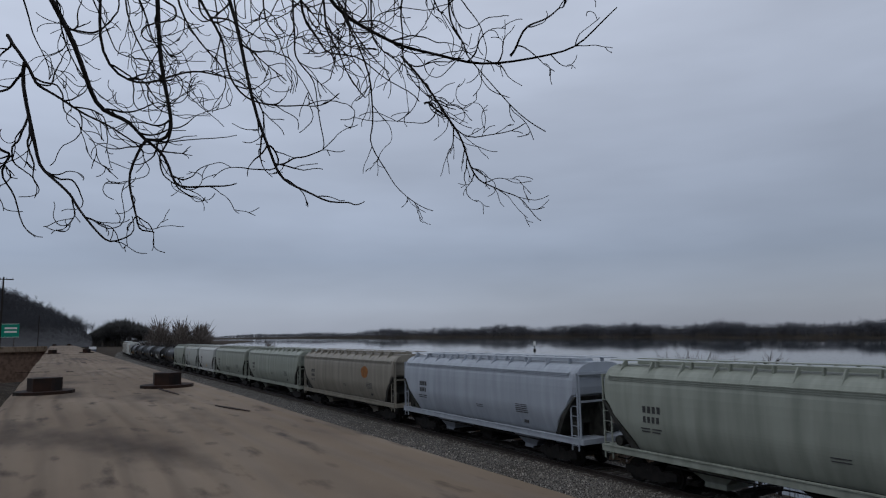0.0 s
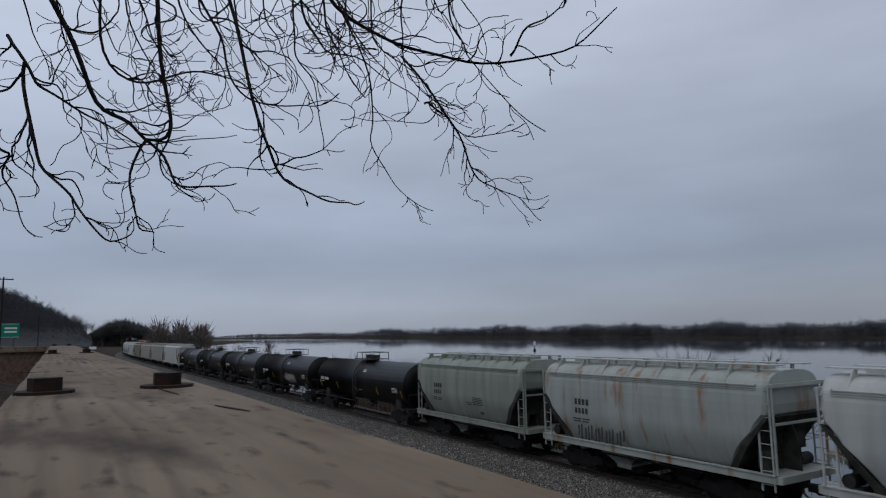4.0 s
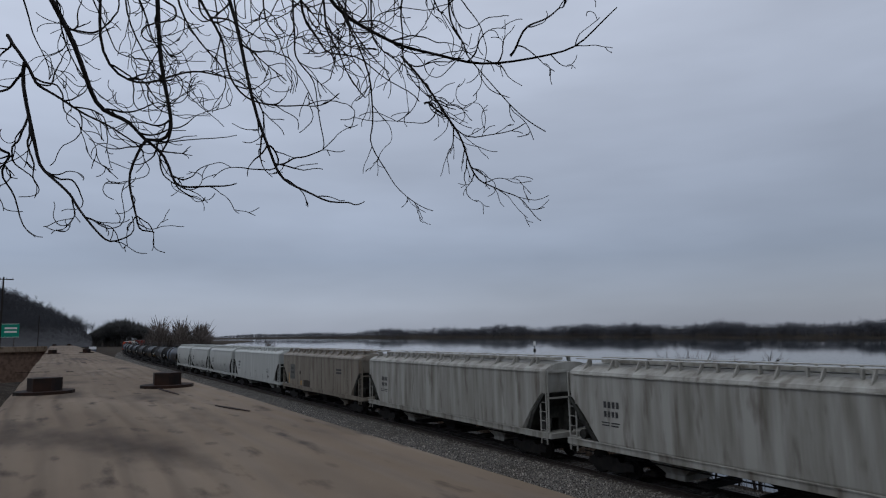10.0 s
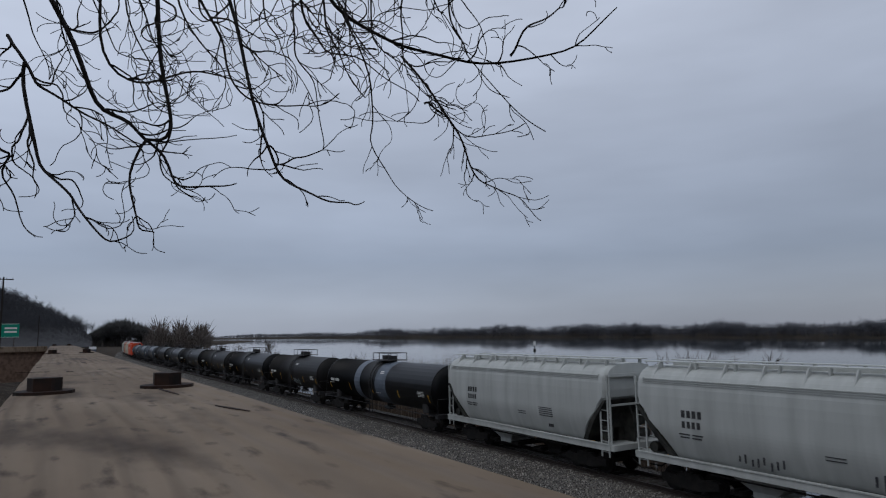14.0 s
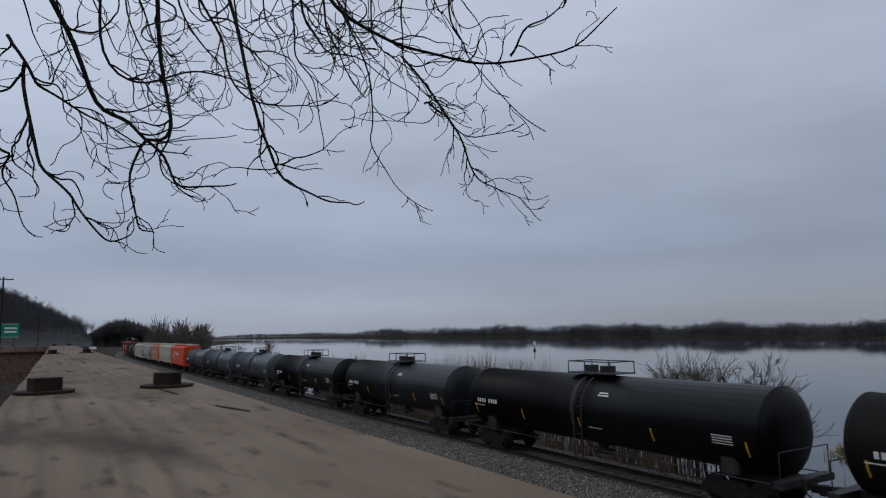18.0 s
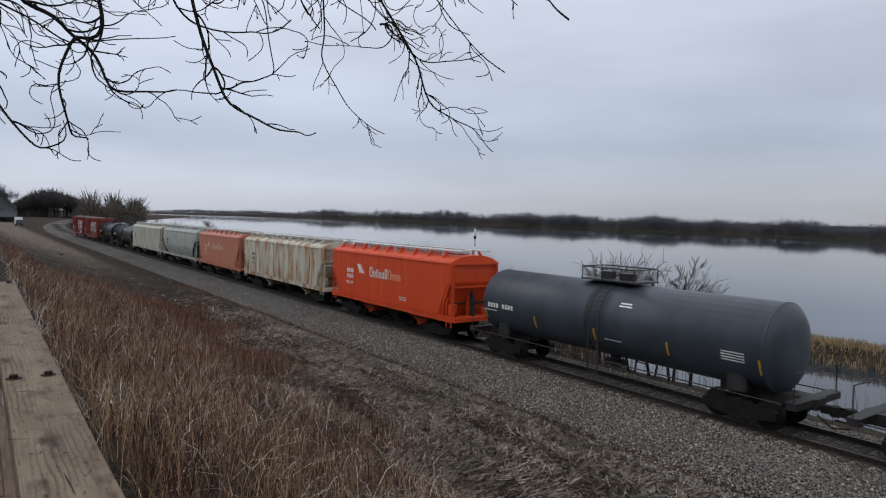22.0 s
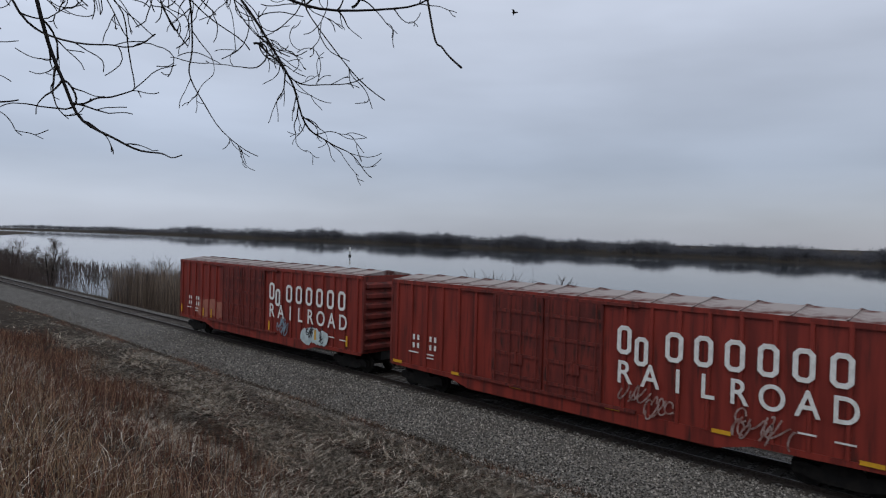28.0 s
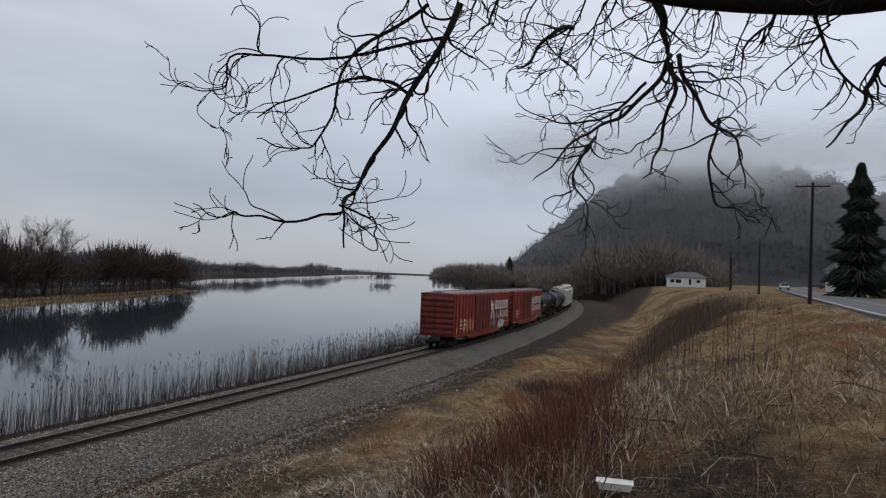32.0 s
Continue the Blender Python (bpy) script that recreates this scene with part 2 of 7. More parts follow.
def ground_surface(m):
    """Dark soil with matted pale straw by the line, golden and rusty grass on the embankment down the line, brown marsh across the water."""
    m.use_nodes = True
    n, l = m.node_tree.nodes, m.node_tree.links
    b = n["Principled BSDF"]
    b.inputs["Roughness"].default_value, b.inputs["Specular IOR Level"].default_value = 1.0, 0.08
    tc, sp = n.new("ShaderNodeTexCoord"), n.new("ShaderNodeSeparateXYZ")
    l.new(tc.outputs["Object"], sp.inputs[0])

    def noise(scale, detail=5.0, stretch=(1, 1, 1), twist=0.0, turn=0.0):
        mp, nz = n.new("ShaderNodeMapping"), n.new("ShaderNodeTexNoise")
        mp.inputs["Scale"].default_value, mp.inputs["Rotation"].default_value = stretch, (0, 0, turn)
        nz.inputs["Scale"].default_value, nz.inputs["Detail"].default_value, nz.inputs["Distortion"].default_value = scale, detail, twist
        l.new(tc.outputs["Object"], mp.inputs[0]), l.new(mp.outputs[0], nz.inputs["Vector"])
        return nz.outputs["Fac"]

    def ramp(v, lo, hi):
        mr = n.new("ShaderNodeMapRange")
        mr.inputs["From Min"].default_value, mr.inputs["From Max"].default_value = lo, hi
        l.new(v, mr.inputs["Value"])
        return mr.outputs[0]

    def calc(kind, a, c):
        mt = n.new("ShaderNodeMath")
        mt.operation = kind
        for sock, v in ((0, a), (1, c)):
            if isinstance(v, float):
                mt.inputs[sock].default_value = v
            else:
                l.new(v, mt.inputs[sock])
        return mt.outputs[0]

    def mix(fac, a, c):
        mx = n.new("ShaderNodeMix")
        mx.data_type = "RGBA"
        l.new(fac, mx.inputs["Factor"])
        for sock, v in ((6, a), (7, c)):
            if isinstance(v, tuple):
                mx.inputs[sock].default_value = (*v, 1)
            else:
                l.new(v, mx.inputs[sock])
        return mx.outputs[2]
    strands = calc("MAXIMUM", noise(7, 4, (1, 5, 1), 1.5, 0.5), noise(7, 4, (5, 1, 1), 1.5, 0.3))
    patch, blotch, tuft = noise(0.13, 6.0), noise(0.22, 5.0, (1, 1.6, 1), 0.6), noise(1.6, 5.0)
    west = mix(calc("MULTIPLY", ramp(strands, 0.52, 0.70), ramp(tuft, 0.30, 0.62)), (0.016, 0.0125, 0.010), (0.150, 0.120, 0.088))
    east = mix(ramp(tuft, 0.36, 0.66), (0.075, 0.050, 0.027), (0.25, 0.175, 0.090))
    east = mix(ramp(blotch, 0.50, 0.60), east, (0.115, 0.054, 0.026))
    east = mix(ramp(patch, 0.50, 0.62), east, (0.055, 0.037, 0.023))
    east = mix(calc("MULTIPLY", ramp(strands, 0.56, 0.72), ramp(strands, 0.3, 0.7)), east, (0.34, 0.255, 0.15))
    marsh = mix(ramp(tuft, 0.35, 0.65), (0.028, 0.024, 0.020), (0.055, 0.044, 0.032))
    down = ramp(calc("ADD", calc("SUBTRACT", sp.outputs["X"], calc("MULTIPLY", sp.outputs["Y"], 0.6)), calc("MULTIPLY", calc("SUBTRACT", blotch, 0.5), 12.0)), 9.0, 12.5)
    col = mix(down, west, east)
    damp = ramp(calc("ADD", sp.outputs["Y"], calc("MULTIPLY", calc("SUBTRACT", tuft, 0.5), 5.0)), 12.6, 14.4)
    yard = ramp(calc("ADD", sp.outputs["X"], calc("MULTIPLY", calc("SUBTRACT", blotch, 0.5), 60.0)), -60.0, -125.0)
    col = mix(yard, col, mix(ramp(tuft, 0.35, 0.65), (0.075, 0.060, 0.046), (0.17, 0.145, 0.118)))
    col = mix(damp, col, mix(ramp(strands, 0.5, 0.7), (0.022, 0.017, 0.013), (0.075, 0.060, 0.045)))
    col = mix(ramp(sp.outputs["Y"], 24.0, 27.0), col, marsh)
    l.new(col, b.inputs["Base Color"])
    bp = n.new("ShaderNodeBump")
    bp.inputs["Strength"].default_value, bp.inputs["Distance"].default_value = 0.9, 0.10
    l.new(calc("ADD", calc("MULTIPLY", tuft, 1.6), calc("MULTIPLY", strands, 0.5)), bp.inputs["Height"])
    l.new(bp.outputs[0], b.inputs["Normal"])


ground_surface(SOIL)


# ---------------------------------------------------------------- mesh helpers
def mesh_from(name, verts, faces, smooth=False):
    me = bpy.data.meshes.new(name)
    me.from_pydata([tuple(v) for v in verts], [], [tuple(f) for f in faces])
    if smooth:
        me.polygons.foreach_set("use_smooth", [True] * len(me.polygons))
    me.update()
    return me


def dress(ob, mat):
    """Gives the object its material on the object's own slot, so that alike meshes may be painted differently."""
    if not ob.data.materials:
        ob.data.materials.append(mat)
    ob.material_slots[0].link = "OBJECT"
    ob.material_slots[0].material = mat
    return ob


def part(name, me, mat, parent=None, label="", at=None):
    if isinstance(me, bmesh.types.BMesh):
        bm, me = me, bpy.data.meshes.new(name)
        bm.to_mesh(me)
        bm.free()
    ob = dress(new(name, me), mat)
    if parent:
        ob.parent = parent
    if at is not None:
        ob.matrix_basis = at if isinstance(at, Matrix) else Matrix.Translation(at)
    return tagged(ob, label)


class Shape:
    """Collects boxes, tubes and lofts into one vertex and face list."""

    def __init__(self):
        self.v, self.f = [], []

    def add(self, v, f):
        o = len(self.v)
        self.v += [tuple(p) for p in v]
        self.f += [tuple(i + o for i in q) for q in f]
        return self

    def box(self, c, s, ch=0.0, rot=None):
        """A box about c with sizes s; ch chamfers its upright edges."""
        x, y, z = (a / 2 for a in s)
        k = min(ch, x * 0.9, y * 0.9)
        ring = [(-x + k, -y), (x - k, -y), (x, -y + k), (x, y - k), (x - k, y), (-x + k, y), (-x, y - k), (-x, -y + k)] if k > 0 else [(-x, -y), (x, -y), (x, y), (-x, y)]
        m = len(ring)
        pts = [Vector((a, q, h)) for h in (-z, z) for a, q in ring]
        if rot is not None:
            pts = [rot @ p for p in pts]
        pts = [p + Vector(c) for p in pts]
        return self.add(pts, [tuple(range(m))[::-1], tuple(range(m, 2 * m))] + [(i, (i + 1) % m, m + (i + 1) % m, m + i) for i in range(m)])

    def tube(self, pts, radii, n=6, cap=True):
        """A tube along points with a radius at each."""
        pts = [Vector(p) for p in pts]
        if not hasattr(radii, "__len__"):
            radii = [radii] * len(pts)
        ring = []
        for i, p in enumerate(pts):
            d = (pts[min(i + 1, len(pts) - 1)] - pts[max(i - 1, 0)]).normalized()
            a = d.orthogonal().normalized() if i == 0 else (side - d * side.dot(d)).normalized()
            side = a
            q = d.cross(a)
            ring += [p + (a * math.cos(t) + q * math.sin(t)) * radii[i] for t in (2 * math.pi * j / n for j in range(n))]
        f = [(i * n + j, i * n + (j + 1) % n, (i + 1) * n + (j + 1) % n, (i + 1) * n + j) for i in range(len(pts) - 1) for j in range(n)]
        if cap:
            f += [tuple(range(n))[::-1], tuple(range((len(pts) - 1) * n, len(pts) * n))]
        return self.add(ring, f)

    def loft(self, rings, cap=True):
        m = len(rings[0])
        v = [p for r in rings for p in r]
        f = [(i * m + j, i * m + (j + 1) % m, (i + 1) * m + (j + 1) % m, (i + 1) * m + j) for i in range(len(rings) - 1) for j in range(m)]
        if cap:
            f += [tuple(range(m))[::-1], tuple(range((len(rings) - 1) * m, len(rings) * m))]
        return self.add(v, f)

    def mesh(self, name, smooth=False):
        return mesh_from(name, self.v, self.f, smooth)


CACHE = {}


def cached(key, make):
    if key not in CACHE:
        CACHE[key] = make()
    return CACHE[key]


# ---------------------------------------------------------------- the plan: track line, shores, ground
TRACK_Y, WATER_Z = 21.0, -2.6


def track_at(s):
    """Place and heading of the track's centre line at s metres past the foot of the camera's perpendicular."""
    if s > 40:
        R, lim = 740.0, 340.0
        a = min(s - 40, lim) / R
        x, y = 40 + R * math.sin(a), TRACK_Y + R * (1 - math.cos(a))
        if s - 40 > lim:
            x, y = x + (s - 40 - lim) * math.cos(a), y + (s - 40 - lim) * math.sin(a)
        return x, y, a
    if s < -185:
        R, lim = 1500.0, 520.0
        a = min(-185 - s, lim) / R
        x, y = -185 - R * math.sin(a), TRACK_Y + R * (1 - math.cos(a))
        if -185 - s > lim:
            x, y = x - (-185 - s - lim) * math.cos(a), y + (-185 - s - lim) * math.sin(a)
        return x, y, -a
    return s, TRACK_Y, 0.0


LINE_S = np.arange(-1200, 1200, 10.0)
LINE = np.array([track_at(s) for s in LINE_S])


def track_offset(x):
    return np.interp(x, LINE[:, 0], LINE[:, 1])


def bearing(a, r):
    """Plan point r metres off the camera at a degrees clockwise from straight across the river."""
    return r * math.sin(radians(a)), r * math.cos(radians(a))


# far bank of the river: bearing and distance
FAR_A = np.array([-86, -80, -72, -64, -56, -48, -38, -28, -18, -8, 0, 8, 20, 30, 40, 48, 54, 58, 64, 70, 78])
FAR_R = np.array([2600, 2400, 1900, 1370, 1050, 820, 630, 535, 480, 430, 400, 360, 330, 330, 360, 430, 580, 900, 1900, 2400, 2600])


def smooth(e0, e1, v):
    t = np.clip((v - e0) / (e1 - e0), 0, 1)
    return t * t * (3 - 2 * t)


def island(x, y):
    """The low wooded island and its spit: 1 inside, 0 outside."""
    a = np.degrees(np.arctan2(x, y))
    r = np.hypot(x, y)
    r0 = np.interp(a, [1, 3, 10, 22, 35, 42, 47.5, 48.5], [138, 135, 150, 150, 143, 175, 228, 232])
    r1 = np.interp(a, [1, 3, 10, 22, 35, 42, 47.5, 48.5], [139, 141, 172, 180, 196, 236, 240, 236])
    return smooth(-3, 3, r - r0) * smooth(-4, 4, r1 - r) * smooth(1.2, 3.5, a) * smooth(49, 46.5, a)


def ground_height(x, y):
    x, y = np.asarray(x, float), np.asarray(y, float)
    d = y - track_offset(x)
    bump = 0.10 * np.sin(x * 0.7 + 1.3 * np.sin(y * 0.5)) + 0.07 * np.sin(y * 1.7 + x * 0.31)
    # across the line: road shelf, slope, ditch, trackbed, bank
    z = np.interp(d, [-400, -60, -34, -30.5, -24, -20, -17, -12, -8, -5.2, -3.4, 3.2, 4.5, 7.5, 10, 14],
                  [9.0, 5.6, 5.2, 5.15, 4.7, 3.9, 2.3, 0.5, -0.35, -0.75, -0.72, -0.72, -0.9, -1.5, -2.9, -4.6])
    east = smooth(14, 42, x)
    gully = np.interp(d, [-400, -60, -34, -29, -25, -22, -19, -16.5, -14.5, -12, -9, -5.2, -3.4, 3.2, 4.5, 7.5, 10, 14],
                      [9.0, 6.0, 5.3, 5.2, 4.3, 3.1, 1.5, -0.3, -1.1, -0.95, -0.65, -0.8, -0.72, -0.72, -0.9, -1.5, -2.9, -4.6])
    z = z * (1 - east) + gully * east
    z = z + bump * smooth(-4.0, -6.0, d) * smooth(-31, -26, d)
    z = z + (0.32 * np.sin(x * 0.42 + y * 0.3) * np.sin(y * 0.55 - x * 0.11) + 0.16 * np.sin(x * 1.1 - y * 0.9) + 0.07 * np.sin(x * 2.3 + 1.7 * np.sin(y * 1.4))) * smooth(14, 26, x) * smooth(-5.5, -8.5, d) * smooth(-30, -26, d)
    # up the line the shelf runs out into a flat gravelled yard at track level
    flat = smooth(-130, -225, x) * (d < -3.4)
    z = z * (1 - flat) + np.minimum(z, -0.6 + 0.9 * smooth(-14, -60, d)) * flat
    # the far bank, the island
    a = np.degrees(np.arctan2(x, y))
    r = np.hypot(x, y)
    rf = np.interp(a, FAR_A, FAR_R) + 12 * np.sin(a * 1.3) + 7 * np.sin(a * 3.1)
    inside = (a > -86) & (a < 78)
    far = np.where(inside & (d > 14), smooth(-25, 10, r - rf) * 2.9 + smooth(4, 40, r - rf) * np.interp(a, [-80, -72, -60, -30, 10, 30, 46, 52], [0.8, 2.0, 6.0, 3.5, 3.0, 5.0, 2.0, 0.5]), 0)
    z = z + far + np.where(d > 14, island(x, y) * 2.75, 0)
    # grassy bar just off the near shore
    z = z + 3.0 * np.exp(-((y - 48.5 - 0.12 * (x + 14)) / 2.4) ** 4) * smooth(-30, -24, x) * smooth(-3, -8, x)
    # bare spur of land where the line bends towards the river at each end
    z = np.where((d > 4) & (x < -150), np.maximum(z, -1.0 - 0.02 * np.maximum(d, 0) - 3.6 * smooth(16, 34, d)), z)
    return z


# ---------------------------------------------------------------- ground, water
def build_ground():
    rr = np.concatenate([[0.0], np.geomspace(0.7, 4200, 250)])
    aa = np.radians(np.arange(0, 360, 0.5))
    R, A = np.meshgrid(rr[1:], aa, indexing="ij")
    X, Y = R * np.sin(A), R * np.cos(A)
    Z = ground_height(X, Y)
    m = len(aa)
    verts = np.stack([X, Y, Z], -1).reshape(-1, 3).tolist()
    k = len(rr) - 1
    i, j = np.meshgrid(np.arange(k - 1), np.arange(m), indexing="ij")
    faces = np.stack([i * m + j, (i + 1) * m + j, (i + 1) * m + (j + 1) % m, i * m + (j + 1) % m], -1).reshape(-1, 4)[:, ::-1].tolist()
    verts.append((0, 0, float(ground_height(0, 0))))
    faces += [(len(verts) - 1, (j + 1) % m, j) for j in range(m)]
    me = mesh_from("ground", verts, faces, smooth=True)
    tagged(part("ground", me, SOIL), "straw-brown winter grass and soil sloping to the railway", kind="structure")
    wv = [(-4500, -200, WATER_Z), (4500, -200, WATER_Z), (4500, 4500, WATER_Z), (-4500, 4500, WATER_Z)]
    tagged(part("water", mesh_from("water", wv, [(0, 1, 2, 3)]), WATER), "calm grey river water mirroring the sky", kind="structure")


def strip(name, s0, s1, step, section, mat, label, kind="structure", closed=True):
    """A bar of one cross-section (across, up) laid along the track."""
    sh = Shape()
    rings = []
    for s in np.arange(s0, s1 + 0.01, step):
        x, y, a = track_at(float(s))
        rings.append([(x - o * math.sin(a), y + o * math.cos(a), z) for o, z in section])
    sh.loft(rings)
    return tagged(part(name, sh.mesh(name), mat), label, kind=kind)


def build_track():
    strip("ballast_bed", -760, 760, 4.0, [(-5.4, -1.4), (-4.7, -0.86), (-3.0, -0.40), (-1.6, -0.185), (1.6, -0.185), (2.8, -0.42), (4.0, -1.0), (4.2, -1.5)][::-1], BALLAST,
          "grey crushed stone ballast under the railway track")
    line = tagged(new("railway_track"), "single railway track of worn steel rails on dark timber ties", "railway track", kind="structure")
    for side in (-1, 1):
        c = side * 0.7525
        prof = [(c - 0.07, -0.17), (c + 0.07, -0.17), (c + 0.065, -0.155), (c + 0.012, -0.14), (c + 0.012, -0.045), (c + 0.036, -0.035), (c + 0.036, -0.004),
                (c - 0.036, -0.004), (c - 0.036, -0.035), (c - 0.012, -0.045), (c - 0.012, -0.14), (c - 0.065, -0.155)]
        ob = strip("rail", -760, 760, 4.0, prof[::-1], STEEL, "rusty steel rail", kind="")
        ob.parent = line
        top = strip("rail_head", -760, 760, 4.0, [(c - 0.026, -0.004), (c + 0.026, -0.004), (c + 0.026, 0.0), (c - 0.026, 0.0)][::-1], RAILTOP, "polished running surface", kind="")
        top.parent = ob
    tie = Shape().box((0, 0, -0.245), (0.23, 2.6, 0.15), 0.02).mesh("tie")
    rng = random.Random(4)
    far = Shape()
    for i in range(-1480, 1480):
        s = i * 0.51
        x, y, a = track_at(s)
        if -62 < s < 82:
            part("tie", tie, TIE, line, at=pose(x, y, rng.uniform(-0.012, 0.012), 0, rng.uniform(-1, 1), math.degrees(a) + rng.uniform(-1.2, 1.2)))
        elif -330 < s < 240:
            far.box((x, y, -0.245), (0.23, 2.6, 0.15), 0, Matrix.Rotation(a, 3, "Z"))
    tagged(part("tie_row", far.mesh("tie_row"), TIE, line), "dark timber ties", kind="stuff")


def scatter_stones():
    """Loose ballast stones on the near shoulder."""
    g = np.random.default_rng(3)
    n = 120000
    x = g.normal(-2, 22, n)
    x = np.where(np.abs(x) > 75, g.uniform(-30, 30, n), x)
    o = np.where(g.random(n) < 0.85, g.uniform(-5.6, -1.0, n), g.uniform(1.0, 4.2, n))
    o = np.where(g.random(n) < 0.34, -4.7 - g.exponential(1.25, n), o)
    y = track_offset(x) + o
    z = np.interp(o, [-5.4, -4.7, -3.0, -1.6, 1.6, 2.8, 4.0], [-1.0, -0.80, -0.40, -0.185, -0.185, -0.42, -1.0])
    z = np.where(o < -4.6, ground_height(x, y), z) + 0.005
    r = (0.016 + 0.032 * g.random(n) ** 2)[:, None]
    d = np.array([(1, 0, 0), (-1, 0, 0), (0, 1, 0), (0, -1, 0), (0, 0, 1), (0, 0, -1)], float)
    P = d[None] * r[:, :, None] * g.uniform(0.6, 1.3, (n, 6, 1)) + g.normal(0, 0.006, (n, 6, 3))
    P += np.stack([x, y, z], -1)[:, None]
    tri = np.array([(0, 2, 4), (2, 1, 4), (1, 3, 4), (3, 0, 4), (2, 0, 5), (1, 2, 5), (3, 1, 5), (0, 3, 5)])
    F = (tri[None] + 6 * np.arange(n)[:, None, None]).reshape(-1, 3)
    stone = island_material("ballast_stone_tones", [(0.42, 0.392, 0.352), (0.085, 0.078, 0.070), (0.23, 0.208, 0.180), (0.028, 0.025, 0.022), (0.33, 0.305, 0.272)])
    tagged(part("ballast_stones", mesh_from("ballast_stones", P.reshape(-1, 3).tolist(), F.tolist()), stone), "loose grey and pale crushed stones beside the rails", "gravel", kind="stuff")


def blades(name, x, y, z, h, lean, w, mat, label, category, curl=0.0, seed=0, swirl=0.0):
    """Many tapered three-sided stems, each in two joints; numpy arrays of foot, height, lean (m) and width."""
    g = np.random.default_rng(seed)
    n = len(x)
    t = g.uniform(0, 2 * math.pi, n)
    if swirl:  # neighbours lie much the same way
        t = 2.5 * np.sin(x * 0.9 + 1.4 * np.sin(y * 0.7)) + 2.2 * np.sin(y * 1.1 + x * 0.35) + g.normal(0, swirl, n)
    lx, ly = np.cos(t) * lean, np.sin(t) * lean
    foot = np.stack([x, y, z - 0.03], -1)
    mid = foot + np.stack([lx * 0.35, ly * 0.35, h * 0.6], -1)
    tip = foot + np.stack([lx, ly, h * (1 - curl)], -1)
    P = np.zeros((n, 7, 3))
    for k in range(3):
        ang = t + k * 2.0944
        off = np.stack([np.cos(ang) * w, np.sin(ang) * w, np.zeros(n)], -1)
        P[:, k] = foot + off
        P[:, 3 + k] = mid + off * 0.7
    P[:, 6] = tip
    base = 7 * np.arange(n)[:, None, None]
    quad = (np.array([(0, 1, 4, 3), (1, 2, 5, 4), (2, 0, 3, 5)])[None] + base).reshape(-1, 4).tolist()
    tri = (np.array([(3, 4, 6), (4, 5, 6), (5, 3, 6)])[None] + base).reshape(-1, 3).tolist()
    return tagged(part(name, mesh_from(name, P.reshape(-1, 3).tolist(), quad + tri), mat), label, category, kind="stuff")


